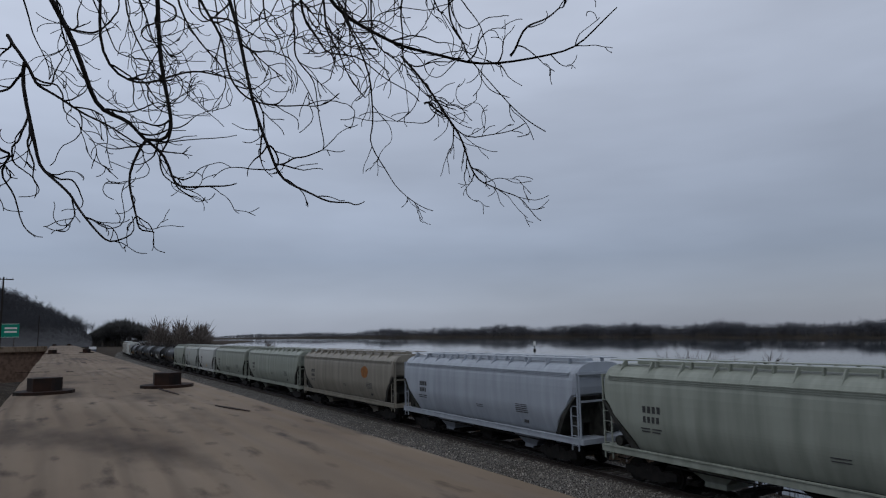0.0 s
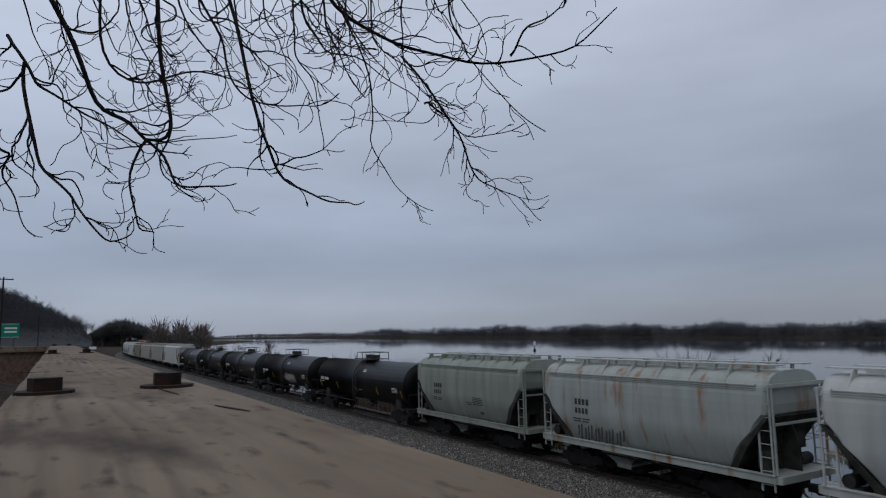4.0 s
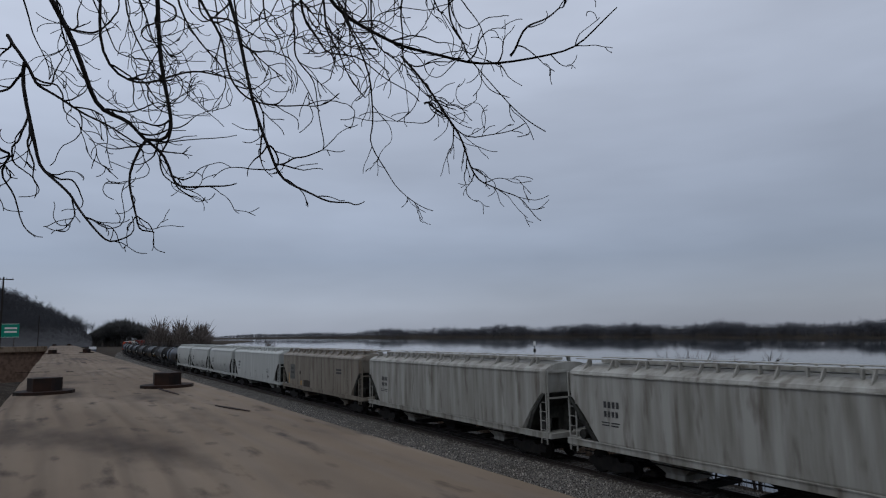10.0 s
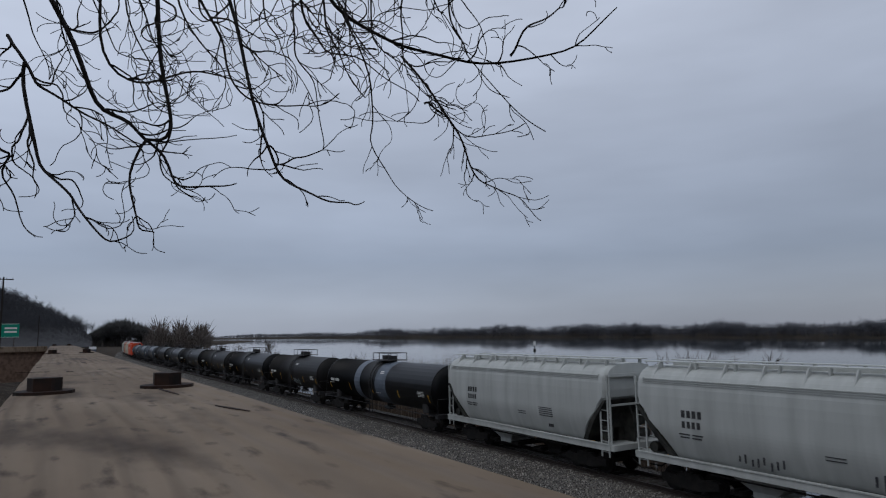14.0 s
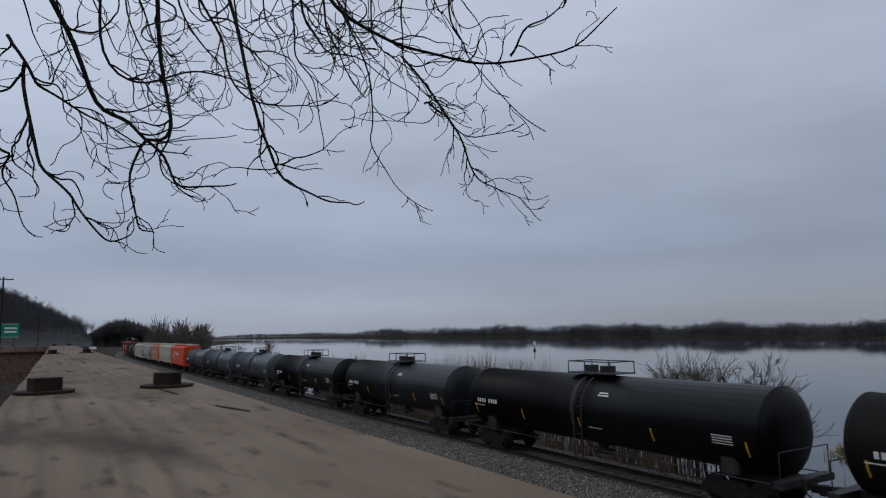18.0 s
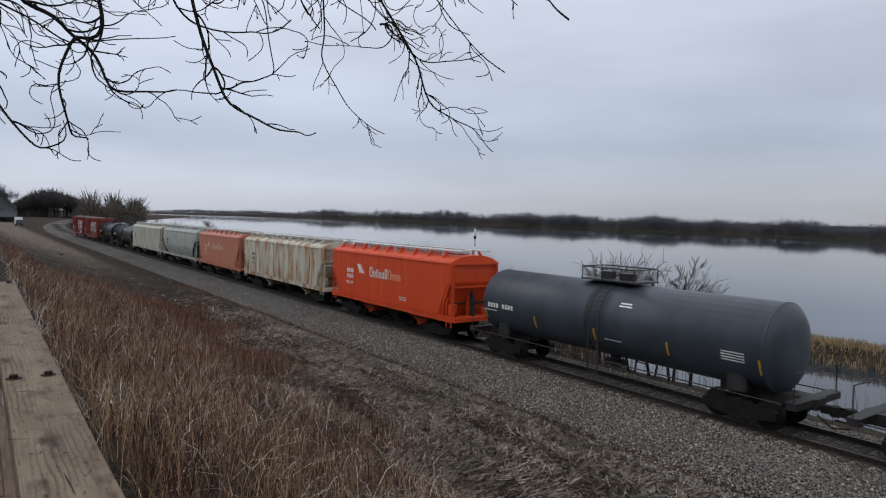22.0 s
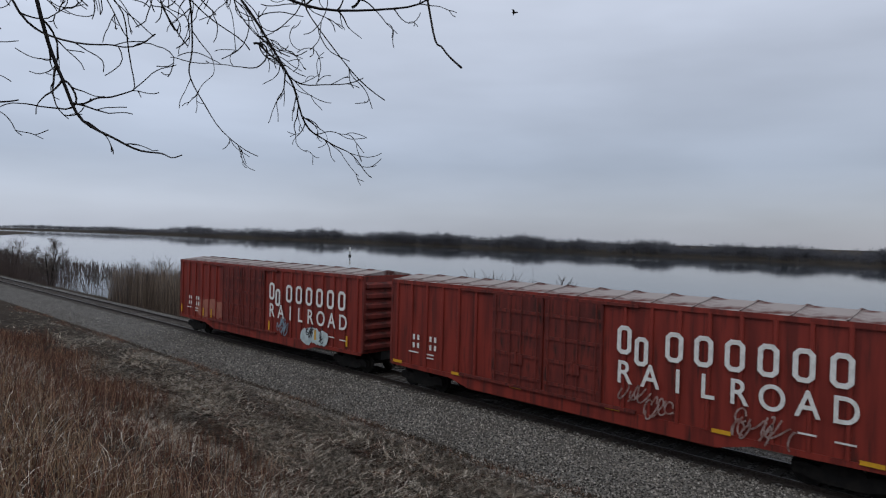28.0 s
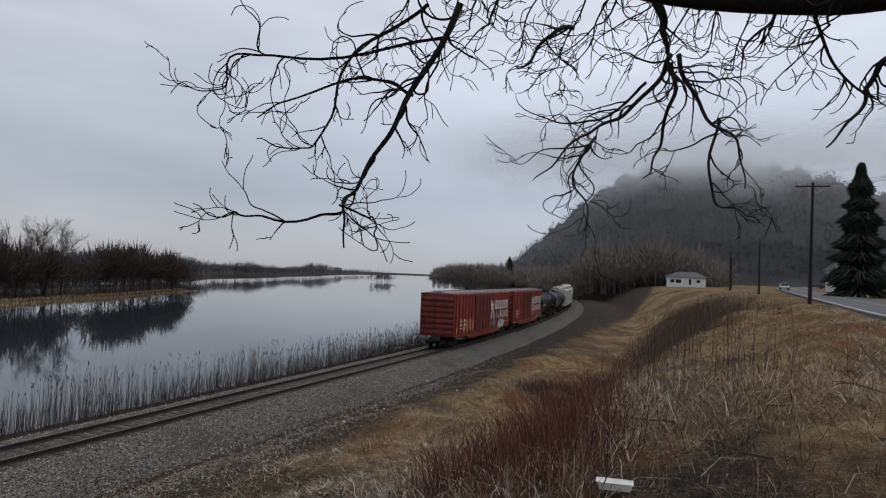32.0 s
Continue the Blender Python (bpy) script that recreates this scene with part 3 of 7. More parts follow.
def build_vegetation():
    g = np.random.default_rng(11)
    straw = island_material("dry_straw_tones", [(0.60, 0.525, 0.43), (0.045, 0.033, 0.025), (0.40, 0.335, 0.26), (0.022, 0.016, 0.012), (0.68, 0.61, 0.515), (0.09, 0.068, 0.050)])
    weed = island_material("red_brown_weed_tones", [(0.22, 0.098, 0.064), (0.030, 0.014, 0.010), (0.12, 0.050, 0.033), (0.020, 0.010, 0.008), (0.40, 0.25, 0.155), (0.055, 0.024, 0.017), (0.16, 0.068, 0.045)])
    red = island_material("red_osier_tones", [(0.13, 0.045, 0.030), (0.045, 0.018, 0.014), (0.17, 0.065, 0.040), (0.07, 0.030, 0.021)])
    gold = island_material("golden_grass_tones", [(0.37, 0.265, 0.138), (0.14, 0.090, 0.045), (0.46, 0.345, 0.195), (0.05, 0.031, 0.018)])
    tan = island_material("tan_grass_tones", [(0.30, 0.20, 0.115), (0.10, 0.062, 0.038), (0.22, 0.14, 0.08), (0.38, 0.27, 0.165)])
    # flattened straw between weeds and ballast
    def lay(name, n, xr, orr, h, lean, w, mat, label, category, curl, seed, keep=None, swirl=0.0):
        x = np.clip(g.normal(*xr, n), -110, 130)
        o = g.uniform(*orr, n)
        y = track_offset(x) + o
        if keep is not None:
            k = keep(x, y, o)
            x, y = x[k], y[k]
        m = len(x)
        far = 1 + np.hypot(x, y) / 40
        blades(name, x, y, ground_height(x, y) + 0.01, g.uniform(*h, m), g.uniform(*lean, m), g.uniform(*w, m) * far, mat, label, category, curl, seed, swirl)

    def weed_edge(x):
        """How far from the deck the standing weeds reach."""
        return np.clip(7.3 - 0.165 * (x + 10), 2.4, 12) + 0.5 * np.sin(x * 0.45) + 0.3 * np.sin(x * 1.3)

    def clumps(x, o, a, b):
        return np.sin(x * a + 2 * np.sin(o * b)) + np.sin(o * b * 1.7 + x * a * 0.4)
    lay("straw", 80000, (-10, 16), (-15.0, -5.0), (0.03, 0.24), (0.5, 1.4), (0.0050, 0.0100), straw, "pale flattened dry straw on the slope above the ballast", "dry grass", 0.4, 1,
        lambda x, y, o: (clumps(x, o, 0.8, 1.1) > -0.6 + 0.7 * g.normal(size=len(x))) & (x < 22) & (y > weed_edge(x) - 1.0), 1.7)
    lay("dark_stalks", 20000, (-6, 14), (-17.5, -5.4), (0.05, 0.22), (0.2, 0.6), (0.004, 0.008), weed, "dark brown stalks lying among the straw", "dry grass", 0.3, 7)
    # a broken strip of dark weeds along the foot of the ballast
    n = 15000
    x = g.uniform(-70, 30, n)
    k = np.sin(x * 0.9 + 2 * np.sin(x * 0.31)) + 0.7 * np.sin(x * 0.37 + 1) > -0.3 + 0.5 * g.normal(size=n)
    x = x[k]
    y = track_offset(x) - 4.7 + g.normal(0, 0.30, len(x)) + 0.25 * np.sin(x * 0.5)
    blades("strip_weeds", x, y, np.maximum(ground_height(x, y), -0.84), g.uniform(0.04, 0.20, len(x)), g.uniform(0.1, 0.35, len(x)), g.uniform(0.005, 0.010, len(x)), weed, "low dark weeds along the foot of the ballast", "weeds", 0.2, 21)
    # standing weeds below the deck
    n = 40000
    x, y = g.uniform(-46, 14, n), g.uniform(1.0, 11.5, n)
    keep = y < weed_edge(x) + g.normal(0, 0.45, n)
    x, y = x[keep], y[keep]
    h = g.uniform(0.35, 1.05, len(x)) * (0.7 + 0.4 * np.sin(x * 0.8) * np.sin(y * 0.9 + 1))
    blades("weeds", x, y, ground_height(x, y), h, g.uniform(0.05, 0.45, len(x)), g.uniform(0.004, 0.0085, len(x)), weed,
           "reddish-brown dry weed stems standing on the bank", "weeds", 0.0, 2)
    n = 2600
    x = -5 - g.exponential(12, n)
    y = g.uniform(0.8, 4.6, n) + 0.10 * np.maximum(-x - 14, 0)
    blades("tan_grass", x, y, ground_height(x, y), g.uniform(0.4, 1.0, n), g.uniform(0.1, 0.5, n), g.uniform(0.003, 0.006, n), tan,
           "tall tan grass standing by the deck", "dry grass", 0.1, 22)
    n = 9000
    x, y = g.uniform(-44, 16, n), g.uniform(0.8, 7.0, n)
    blades("fallen_grass", x, y, ground_height(x, y), g.uniform(0.2, 0.7, n), g.uniform(0.4, 1.2, n), g.uniform(0.004, 0.009, n), straw,
           "bleached bent grass among the weeds", "dry grass", 0.3, 3)
    # golden verge down the line
    lay("verge_grass", 120000, (30, 22), (-30.0, -7.6), (0.04, 0.16), (0.12, 0.42), (0.0025, 0.0045), gold, "golden-brown winter grass on the embankment", "dry grass", 0.3, 4,
        lambda x, y, o: (x > 9.5 + 0.5 * (o + 21)) & (clumps(x, o, 0.21, 0.35) > -0.35 + 0.5 * g.normal(size=len(x)) - 0.02 * (x - 20)), 0.8)
    lay("brown_thatch", 36000, (26, 16), (-28.0, -6.0), (0.04, 0.18), (0.1, 0.4), (0.002, 0.004), tan, "dark thatch between the golden grass", "dry grass", 0.3, 8, lambda x, y, o: x > 5)
    # red brush by the ditch
    n = 2000
    c = g.integers(0, 6, n)
    cx, cy = np.array([10.0, 11.2, 12.6, 13.8, 15.2, 12.2])[c], np.array([2.0, 3.2, 2.4, 3.6, 2.6, 4.6])[c]
    x, y = cx + 0.6 + g.normal(0, 0.7, n), cy + g.normal(0, 0.55, n)
    blades("red_brush", x, y, ground_height(x, y), g.uniform(0.5, 1.7, n), g.uniform(0.2, 1.0, n), g.uniform(0.004, 0.007, n), red,
           "red-brown twiggy brush by the ditch", "brush", 0.0, 5)
    n = 9000
    c = g.integers(0, 8, n)
    cx, cy = np.array([52, 58, 64, 71, 78, 86, 68, 60.0])[c], np.array([3.2, 3.2, 3.0, 2.8, 2.6, 2.4, 0.6, 0.8])[c]
    x, y = cx + g.normal(0, 6.0, n), cy - 1.0 + g.normal(0, 2.2, n)
    thick = island_material("thicket_tones", [(0.105, 0.078, 0.058), (0.042, 0.031, 0.025), (0.075, 0.054, 0.041), (0.15, 0.11, 0.078)])
    blades("gully_thicket", x, y, ground_height(x, y), g.uniform(0.5, 1.9, n), g.uniform(0.2, 1.0, n), g.uniform(0.006, 0.012, n), thick, "dark bare thicket in the gully", "brush", 0.0, 12)
    n = 90
    x, y = 21 + g.normal(0, 3.2, n), 0.2 + g.normal(0, 1.4, n)
    blades("dead_reeds", x, y, ground_height(x, y), g.uniform(0.6, 2.2, n), g.uniform(0.05, 0.45, n), g.uniform(0.006, 0.010, n), BRUSH, "tall dead reed stems in the damp gully", "reeds", 0.0, 13)
    n = 4500
    x, y = g.normal(14, 5.0, n), g.normal(0.2, 2.6, n)
    blades("brown_tangle", x, y, ground_height(x, y), g.uniform(0.08, 0.5, n), g.uniform(0.1, 0.7, n), g.uniform(0.003, 0.007, n), weed, "dark brown tangle of dead stems at the foot of the deck", "dry grass", 0.3, 31)
    n = 2600
    c = g.integers(0, 4, n)
    x = np.array([44.5, 46.0, 41.5, 38.0])[c] + g.normal(0, 1.3, n)
    y = np.array([8.4, 6.6, 9.4, 7.4])[c] + g.normal(0, 0.7, n)
    blades("drain_brush", x, y, ground_height(x, y), g.uniform(0.25, 1.0, n), g.uniform(0.2, 0.8, n), g.uniform(0.006, 0.012, n), BRUSH, "dark matted brush over a drain in the gully", "brush", 0.2, 32)
    lay("verge_tussocks", 26000, (30, 20), (-29.0, -8.0), (0.06, 0.26), (0.15, 0.5), (0.004, 0.008), straw, "bleached and dark tussocks on the embankment", "dry grass", 0.3, 33,
        lambda x, y, o: (x > 10) & (clumps(x, o, 0.55, 0.8) > 0.35 + 0.6 * g.normal(size=len(x))), 1.2)
    lay("verge_scrub", 15000, (38, 22), (-27.0, -8.0), (0.10, 0.34), (0.1, 0.4), (0.003, 0.006), weed, "rust-brown weed patches on the embankment", "weeds", 0.2, 34,
        lambda x, y, o: (x > 12) & (clumps(x, o, 0.31, 0.52) > 0.75 + 0.4 * g.normal(size=len(x))), 0.6)
    n = 1500
    x, y = g.normal(16, 3.4, n), g.normal(1.0, 2.2, n)
    blades("ditch_tangle", x, y, ground_height(x, y), g.uniform(0.1, 0.6, n), g.uniform(0.2, 1.0, n), g.uniform(0.004, 0.009, n), straw, "grey-tan tangle of dead stems by the ditch", "dry grass", 0.3, 14)
    n = 5000
    x = g.uniform(-26, -6, n)
    y = 48.5 + 0.12 * (x + 14) + g.normal(0, 1.3, n)
    blades("bar_grass", x, y, np.maximum(ground_height(x, y), WATER_Z), g.uniform(0.2, 0.7, n), g.uniform(0.05, 0.4, n), g.uniform(0.012, 0.025, n), gold, "golden reed grass on a bar off the shore", "reeds", 0.2, 15)
    # yellow reed edge of the island
    n = 9000
    a = g.uniform(3, 48, n)
    r = np.interp(a, [1, 3, 10, 22, 35, 42, 47.5, 48.5], [138, 135, 150, 150, 143, 175, 228, 232]) + g.normal(1.0, 1.6, n)
    x, y = r * np.sin(np.radians(a)), r * np.cos(np.radians(a))
    blades("island_reeds", x, y, np.maximum(ground_height(x, y), WATER_Z), g.uniform(0.2, 0.7, n), g.uniform(0.1, 0.6, n), g.uniform(0.03, 0.06, n), gold, "yellow reed edge of the low island", "reeds", 0.2, 16)
    n = 5000
    x = g.uniform(-340, -120, n)
    y = track_offset(x) + g.uniform(5, 36, n)
    blades("spur_scrub", x, y, np.maximum(ground_height(x, y), WATER_Z), g.uniform(0.5, 2.6, n), g.uniform(0.2, 1.2, n), g.uniform(0.03, 0.07, n), BRUSH, "brown scrub on the low spur by the river", "brush", 0.0, 17)
    # a dense stand of pale reeds on the bank across the line
    reed = island_material("bank_reed_tones", [(0.21, 0.165, 0.125), (0.09, 0.068, 0.052), (0.16, 0.12, 0.09), (0.27, 0.215, 0.165)])
    n = 5200
    x = g.uniform(-74, -23, n)
    y = track_offset(x) + g.uniform(4.6, 8.2, n)
    top = np.interp(x, [-74, -62, -50, -40, -35, -33, -29, -23], [3.0, 3.9, 4.4, 5.0, 4.7, 4.0, 3.7, 3.2]) + 0.3 * np.sin(x * 2.1)
    z = ground_height(x, y)
    blades("bank_reed_stand", x, y, z, (top - z) * g.uniform(0.55, 1.0, n) ** 0.7, g.uniform(0.05, 0.7, n), g.uniform(0.010, 0.020, n), reed, "dense stand of pale dry reeds at the water's edge", "reeds", 0.0, 23)
    n = 4200
    x = g.uniform(4, 95, n)
    y = track_offset(x) + 4.2 + 3.6 * g.random(n)
    h = 0.7 + 2.1 * g.random(n) ** 1.6 * (0.75 + 0.25 * np.sin(x * 0.9))
    k = h > 1.7
    blades("seed_heads", x[k], y[k], ground_height(x[k], y[k]) + h[k] * 0.94, g.uniform(0.10, 0.26, k.sum()), g.uniform(0.0, 0.10, k.sum()), g.uniform(0.016, 0.032, k.sum()), BRUSH, "dark seed heads on the waterside stems", "reeds", 0.0, 25)
    blades("near_bank_stems", x, y, ground_height(x, y), h, np.where(k, 0.02, g.uniform(0.05, 0.5, n)), g.uniform(0.006, 0.011, n), BRUSH, "dark upright stems along the water's edge", "reeds", 0.0, 24)
    # saplings and reeds on the river bank
    n = 6500
    x = np.where(g.random(n) < 0.5, g.uniform(5, 110, n), g.uniform(-190, 130, n))
    o = 4.0 + 3.4 * g.random(n) ** 1.5
    extra = np.concatenate([g.normal(-66, 5, 1300), g.normal(-125, 16, 2200)])
    x, o, n = np.concatenate([x, extra]), np.concatenate([o, 4.5 + 7 * g.random(3500)]), n + 3500
    tall = 2.7 + 2.4 * np.exp(-((x + 66) / 6) ** 2) + 2.6 * np.exp(-((x + 125) / 18) ** 2) + 4.0 * np.exp(-((x + 38) / 13) ** 2) + 0.5 * np.sin(x * 0.6)
    h = g.uniform(0.45, 1.0, n) * np.clip(tall, 1.0, 7)
    y = track_offset(x) + o
    blades("river_bank_reeds", x, y, ground_height(x, y), h, g.uniform(0.05, 0.6, n), g.uniform(0.006, 0.012, n), BRUSH, "bare brown saplings and reeds along the water's edge", "reeds", 0.0, 6)


# ---------------------------------------------------------------- bare trees
def grow(rng, start, way, length, radius, depth, spread=0.6, droop=0.0, lift=0.15, kids=(3, 5), bend=0.25, out=None, joints=5, ratio=(0.5, 0.75)):
    """Branch polylines with radii, grown outwards from a start."""
    if out is None:
        out = []
    p, d = Vector(start), Vector(way).normalized()
    pts, rad = [p.copy()], [radius]
    for i in range(joints):
        d = (d + Vector((rng.gauss(0, bend), rng.gauss(0, bend), rng.gauss(0, bend) + lift - droop))).normalized()
        p = p + d * (length / joints)
        pts.append(p.copy())
        rad.append(radius * (1 - 0.75 * (i + 1) / joints))
    out.append((pts, rad))
    if depth > 0:
        for _ in range(rng.randint(*kids)):
            t = rng.uniform(0.25, 1.0) * joints
            i = min(int(t), joints - 1)
            q = pts[i].lerp(pts[i + 1], t - i)
            e = (pts[i + 1] - pts[i]).normalized()
            side = Vector((rng.gauss(0, 1), rng.gauss(0, 1), rng.gauss(0, 1)))
            side = (side - e * side.dot(e)).normalized()
            grow(rng, q, e + side * rng.uniform(spread * 0.6, spread * 1.5), length * rng.uniform(*ratio), rad[i] * 0.62, depth - 1, spread, droop, lift, kids, bend, out, max(3, joints - 1), ratio)
    return out


def branch_mesh(name, lines, least=0.0, sides=4):
    sh = Shape()
    for pts, rad in lines:
        sh.tube(pts, [max(r, least) for r in rad], 3 if rad[0] < 0.03 else sides, cap=False)
    return sh.mesh(name)


def tree_kind(seed, height, depth, least, spread=0.55, trunk=0.16, kids=(4, 6)):
    """One bare tree: trunk and crown meshes."""
    def make():
        rng = random.Random(seed)
        stem, crown = [], []
        for _ in range(rng.randint(2, 3)):  # stems fan out from one foot
            a = rng.uniform(0, 6.28)
            grow(rng, (0.15 * math.cos(a), 0.15 * math.sin(a), -0.3), (math.cos(a) * 0.20, math.sin(a) * 0.20, 1), height * rng.uniform(0.62, 0.78), trunk * rng.uniform(0.7, 1), 0, bend=0.05, lift=0.06, joints=6, out=stem)
        for pts, rad in stem[:]:
            for i in range(rng.randint(6, 8)):
                t = rng.uniform(1.0, 6.0)
                k = min(int(t), 5)
                q = pts[k].lerp(pts[k + 1], t - k)
                a = rng.uniform(0, 6.28)
                grow(rng, q, (math.cos(a) * 0.7, math.sin(a) * 0.7, rng.uniform(0.7, 1.2)), height * rng.uniform(0.22, 0.34) * (1.2 - 0.08 * t), rad[k] * 0.5, depth - 1, spread, 0, 0.05, kids, 0.10, crown)
        return branch_mesh("trunk", stem, 0.05, 6), branch_mesh("crown", crown, least)
    return cached(("tree", seed, height, depth, least), make)


def plant(kind, x, y, z, scale, turn, label, group="", name="bare_tree", mat=TWIG):
    trunk, crown = kind
    t = tagged(new(name), label, "tree", group)
    t.matrix_basis = pose(x, y, z, 0, 0, turn) @ Matrix.Diagonal((scale, scale, scale, 1))
    part("trunk", trunk, BARK, t)
    part("crown", crown, mat, t)
    return t


def wood_belt(name, spots, label, mat, seed, size=(11, 18), clumps=34, spread=0.34):
    """A far wood: hundreds of small bare trees in one mesh, each a stem, a few upswept limbs and a rounded crown of fine twig clumps."""
    g = np.random.default_rng(seed)
    P = np.array([q[:3] for q in spots], float)
    n = len(P)
    h = g.uniform(*size, n) * np.array([q[3] for q in spots])

    def blade(root, tip, w):
        """Thin three-sided spikes from root to tip."""
        a = g.uniform(0, 6.283, root.shape[:-1])
        o = np.stack([np.cos(a), np.sin(a), np.zeros_like(a)], -1) * w[..., None]
        q = np.stack([-o[..., 1], o[..., 0], np.zeros_like(a)], -1)
        return np.stack([root + o, root - 0.5 * o + 0.8 * q, root - 0.5 * o - 0.8 * q, tip], -2).reshape(-1, 4, 3)
    stem = blade(P - [0, 0, 1], P + np.stack([g.normal(0, 0.3, n), g.normal(0, 0.3, n), h * 0.8], -1), 0.008 * h + 0.02)
    k = 7
    a, up = g.uniform(0, 6.283, (n, k)), g.uniform(0.25, 0.5, (n, k))
    root = P[:, None] + np.stack([np.zeros((n, k)), np.zeros((n, k)), up * h[:, None]], -1)
    out = spread * g.uniform(0.4, 0.9, (n, k)) * h[:, None]
    limb = blade(root, P[:, None] + np.stack([np.cos(a) * out, np.sin(a) * out, (up + g.uniform(0.25, 0.42, (n, k))) * h[:, None]], -1), 0.009 * np.broadcast_to(h[:, None], (n, k)))
    d = g.normal(0, 1, (n, clumps, 3))
    d *= (g.uniform(0.25, 1.0, (n, clumps)) ** 0.5 / np.linalg.norm(d, axis=-1))[..., None]
    c = P[:, None] + np.stack([d[..., 0] * spread * h[:, None], d[..., 1] * spread * h[:, None], (0.56 + 0.43 * d[..., 2]) * h[:, None]], -1)
    reach = (d * [1, 1, 0.8] + [0, 0, 0.5]) * (g.uniform(0.06, 0.15, (n, clumps)) * h[:, None])[..., None]
    clump = blade(c - reach, c + reach, 0.014 * np.broadcast_to(h[:, None], (n, clumps)))
    V = np.concatenate([stem, limb, clump])
    F = (np.array([(0, 1, 3), (1, 2, 3), (2, 0, 3)])[None] + 4 * np.arange(len(V))[:, None, None]).reshape(-1, 3)
    return tagged(part(name, mesh_from(name, V.reshape(-1, 3).tolist(), F.tolist()), mat), label, "woods", kind="stuff")


def build_woods():
    g = np.random.default_rng(21)
    # far bank, bearing by bearing
    spots = []
    for _ in range(9000):
        a = g.uniform(-84, 62)
        if a > 47 and g.random() < 0.5:
            continue
        r = np.interp(a, FAR_A, FAR_R) + 12 * math.sin(a * 1.3) + 7 * math.sin(a * 3.1) + g.exponential(16) + 1
        x, y = bearing(a, r)
        big = 1.0 + 0.25 * math.sin(a * 0.9) * math.sin(a * 0.23 + 1)
        big *= np.interp(a, [-84, -60, -50, -38, -25, -8, 8, 20, 50, 62], [1.25, 1.25, 1.08, 0.88, 0.70, 0.58, 0.62, 0.8, 0.9, 1.2])
        spots.append((x, y, float(ground_height(x, y)) - 0.2, big * g.uniform(0.86, 1.10)))
    wood_belt("far_bank_woods", spots, "bare woods along the far river bank, tinted blue-grey for haze", FARWOOD, 5, (9, 12), 34, 0.46)
    # the wooded flat behind the island
    spots = []
    for _ in range(90):
        a = g.uniform(36, 47)
        r = g.uniform(215, 262)
        x, y = bearing(a, r)
        spots.append((x, y, max(float(ground_height(x, y)), -2.4), g.uniform(0.3, 0.6)))
    wood_belt("island_thicket", spots, "low brown thicket on the wooded island", TWIG, 6, (7, 12))
    spots = []
    for _ in range(420):
        a = g.uniform(8, 46.5)
        r = float(np.interp(a, [3, 10, 22, 35, 42, 47.5], [137, 152, 152, 145, 178, 228])) + 3 + g.exponential(22)
        x, y = bearing(a, r)
        if float(island(x, y)) > 0.5:
            spots.append((x, y, float(ground_height(x, y)), g.uniform(0.3, 1.0)))
    wood_belt("island_scrub", spots, "low dark scrub over the island", BRUSH, 7, (1.2, 2.3))
    # dense young wood round the tall trees of the island
    spots = []
    for _ in range(620):
        a = g.uniform(6.5, 47.5)
        if 38.3 < a < 40.2 and g.random() < 0.8:
            continue
        if a < 32 and math.sin(a * 1.25) + 0.6 * math.sin(a * 2.9 + 1) < -0.1 + g.normal(0, 0.3):
            continue
        x, y = bearing(a, float(np.interp(a, [3, 10, 22, 35, 42, 47.5], [137, 152, 152, 145, 178, 228])) + 4 + g.exponential(9))
        tall = float(np.interp(a, [6, 14, 28, 34, 37.5, 39.3, 40.5, 43, 45.5, 47.5], [6.5, 8, 9.5, 11.5, 11, 7.5, 12, 13.5, 13, 8]))
        spots.append((x, y, max(float(ground_height(x, y)), -2.5), tall * g.uniform(0.5, 1.0) ** 0.6))
    wood_belt("island_wood", spots, "dense dark brown wood on the low island", BRUSH, 17, (0.92, 1.08), 70, 0.30)
    kinds = [tree_kind(k, 14.0, 3, 0.020, 0.55, kids=(5, 7)) for k in (31, 32, 33, 34)]
    for i, (a, back, s) in enumerate([(7.2, 6, .8), (8.4, 12, .85), (9.3, 9, .8), (11.5, 10, .82), (13.2, 16, .95), (14.4, 8, .85), (15.5, 14, .9), (17.6, 8, 1.0), (19.0, 20, 1.0), (20.2, 9, .95), (21.5, 16, 1.08),
                                      (24.0, 12, 1.05), (26.0, 18, 1.1), (27.4, 9, 1.0), (28.4, 14, 1.1), (29.6, 22, 1.1), (31.5, 26, 1.0), (33.2, 12, 1.0), (35.4, 16, .98), (37.2, 14, 1.0), (38.2, 22, .9), (43.0, 14, .8), (44.5, 16, .85), (46.0, 10, .7)]):
        r = float(np.interp(a, [3, 10, 22, 35, 42, 47.5], [137, 152, 152, 145, 178, 228])) + back * 0.45
        x, y = bearing(a, r)
        plant(kinds[i % 4], x, y, max(float(ground_height(x, y)), -2.5), s * g.uniform(1.1, 1.28), g.uniform(0, 360), "tall bare riverside tree on the low island", "island trees")
    # tree and scrub by the track up the line
    x, y = bearing(-74.5, 104)
    plant(tree_kind(41, 7.0, 3, 0.02, 0.7, 0.2), x, y, -1.4, 1.0, 40, "small gnarled bare tree beside the track and river")
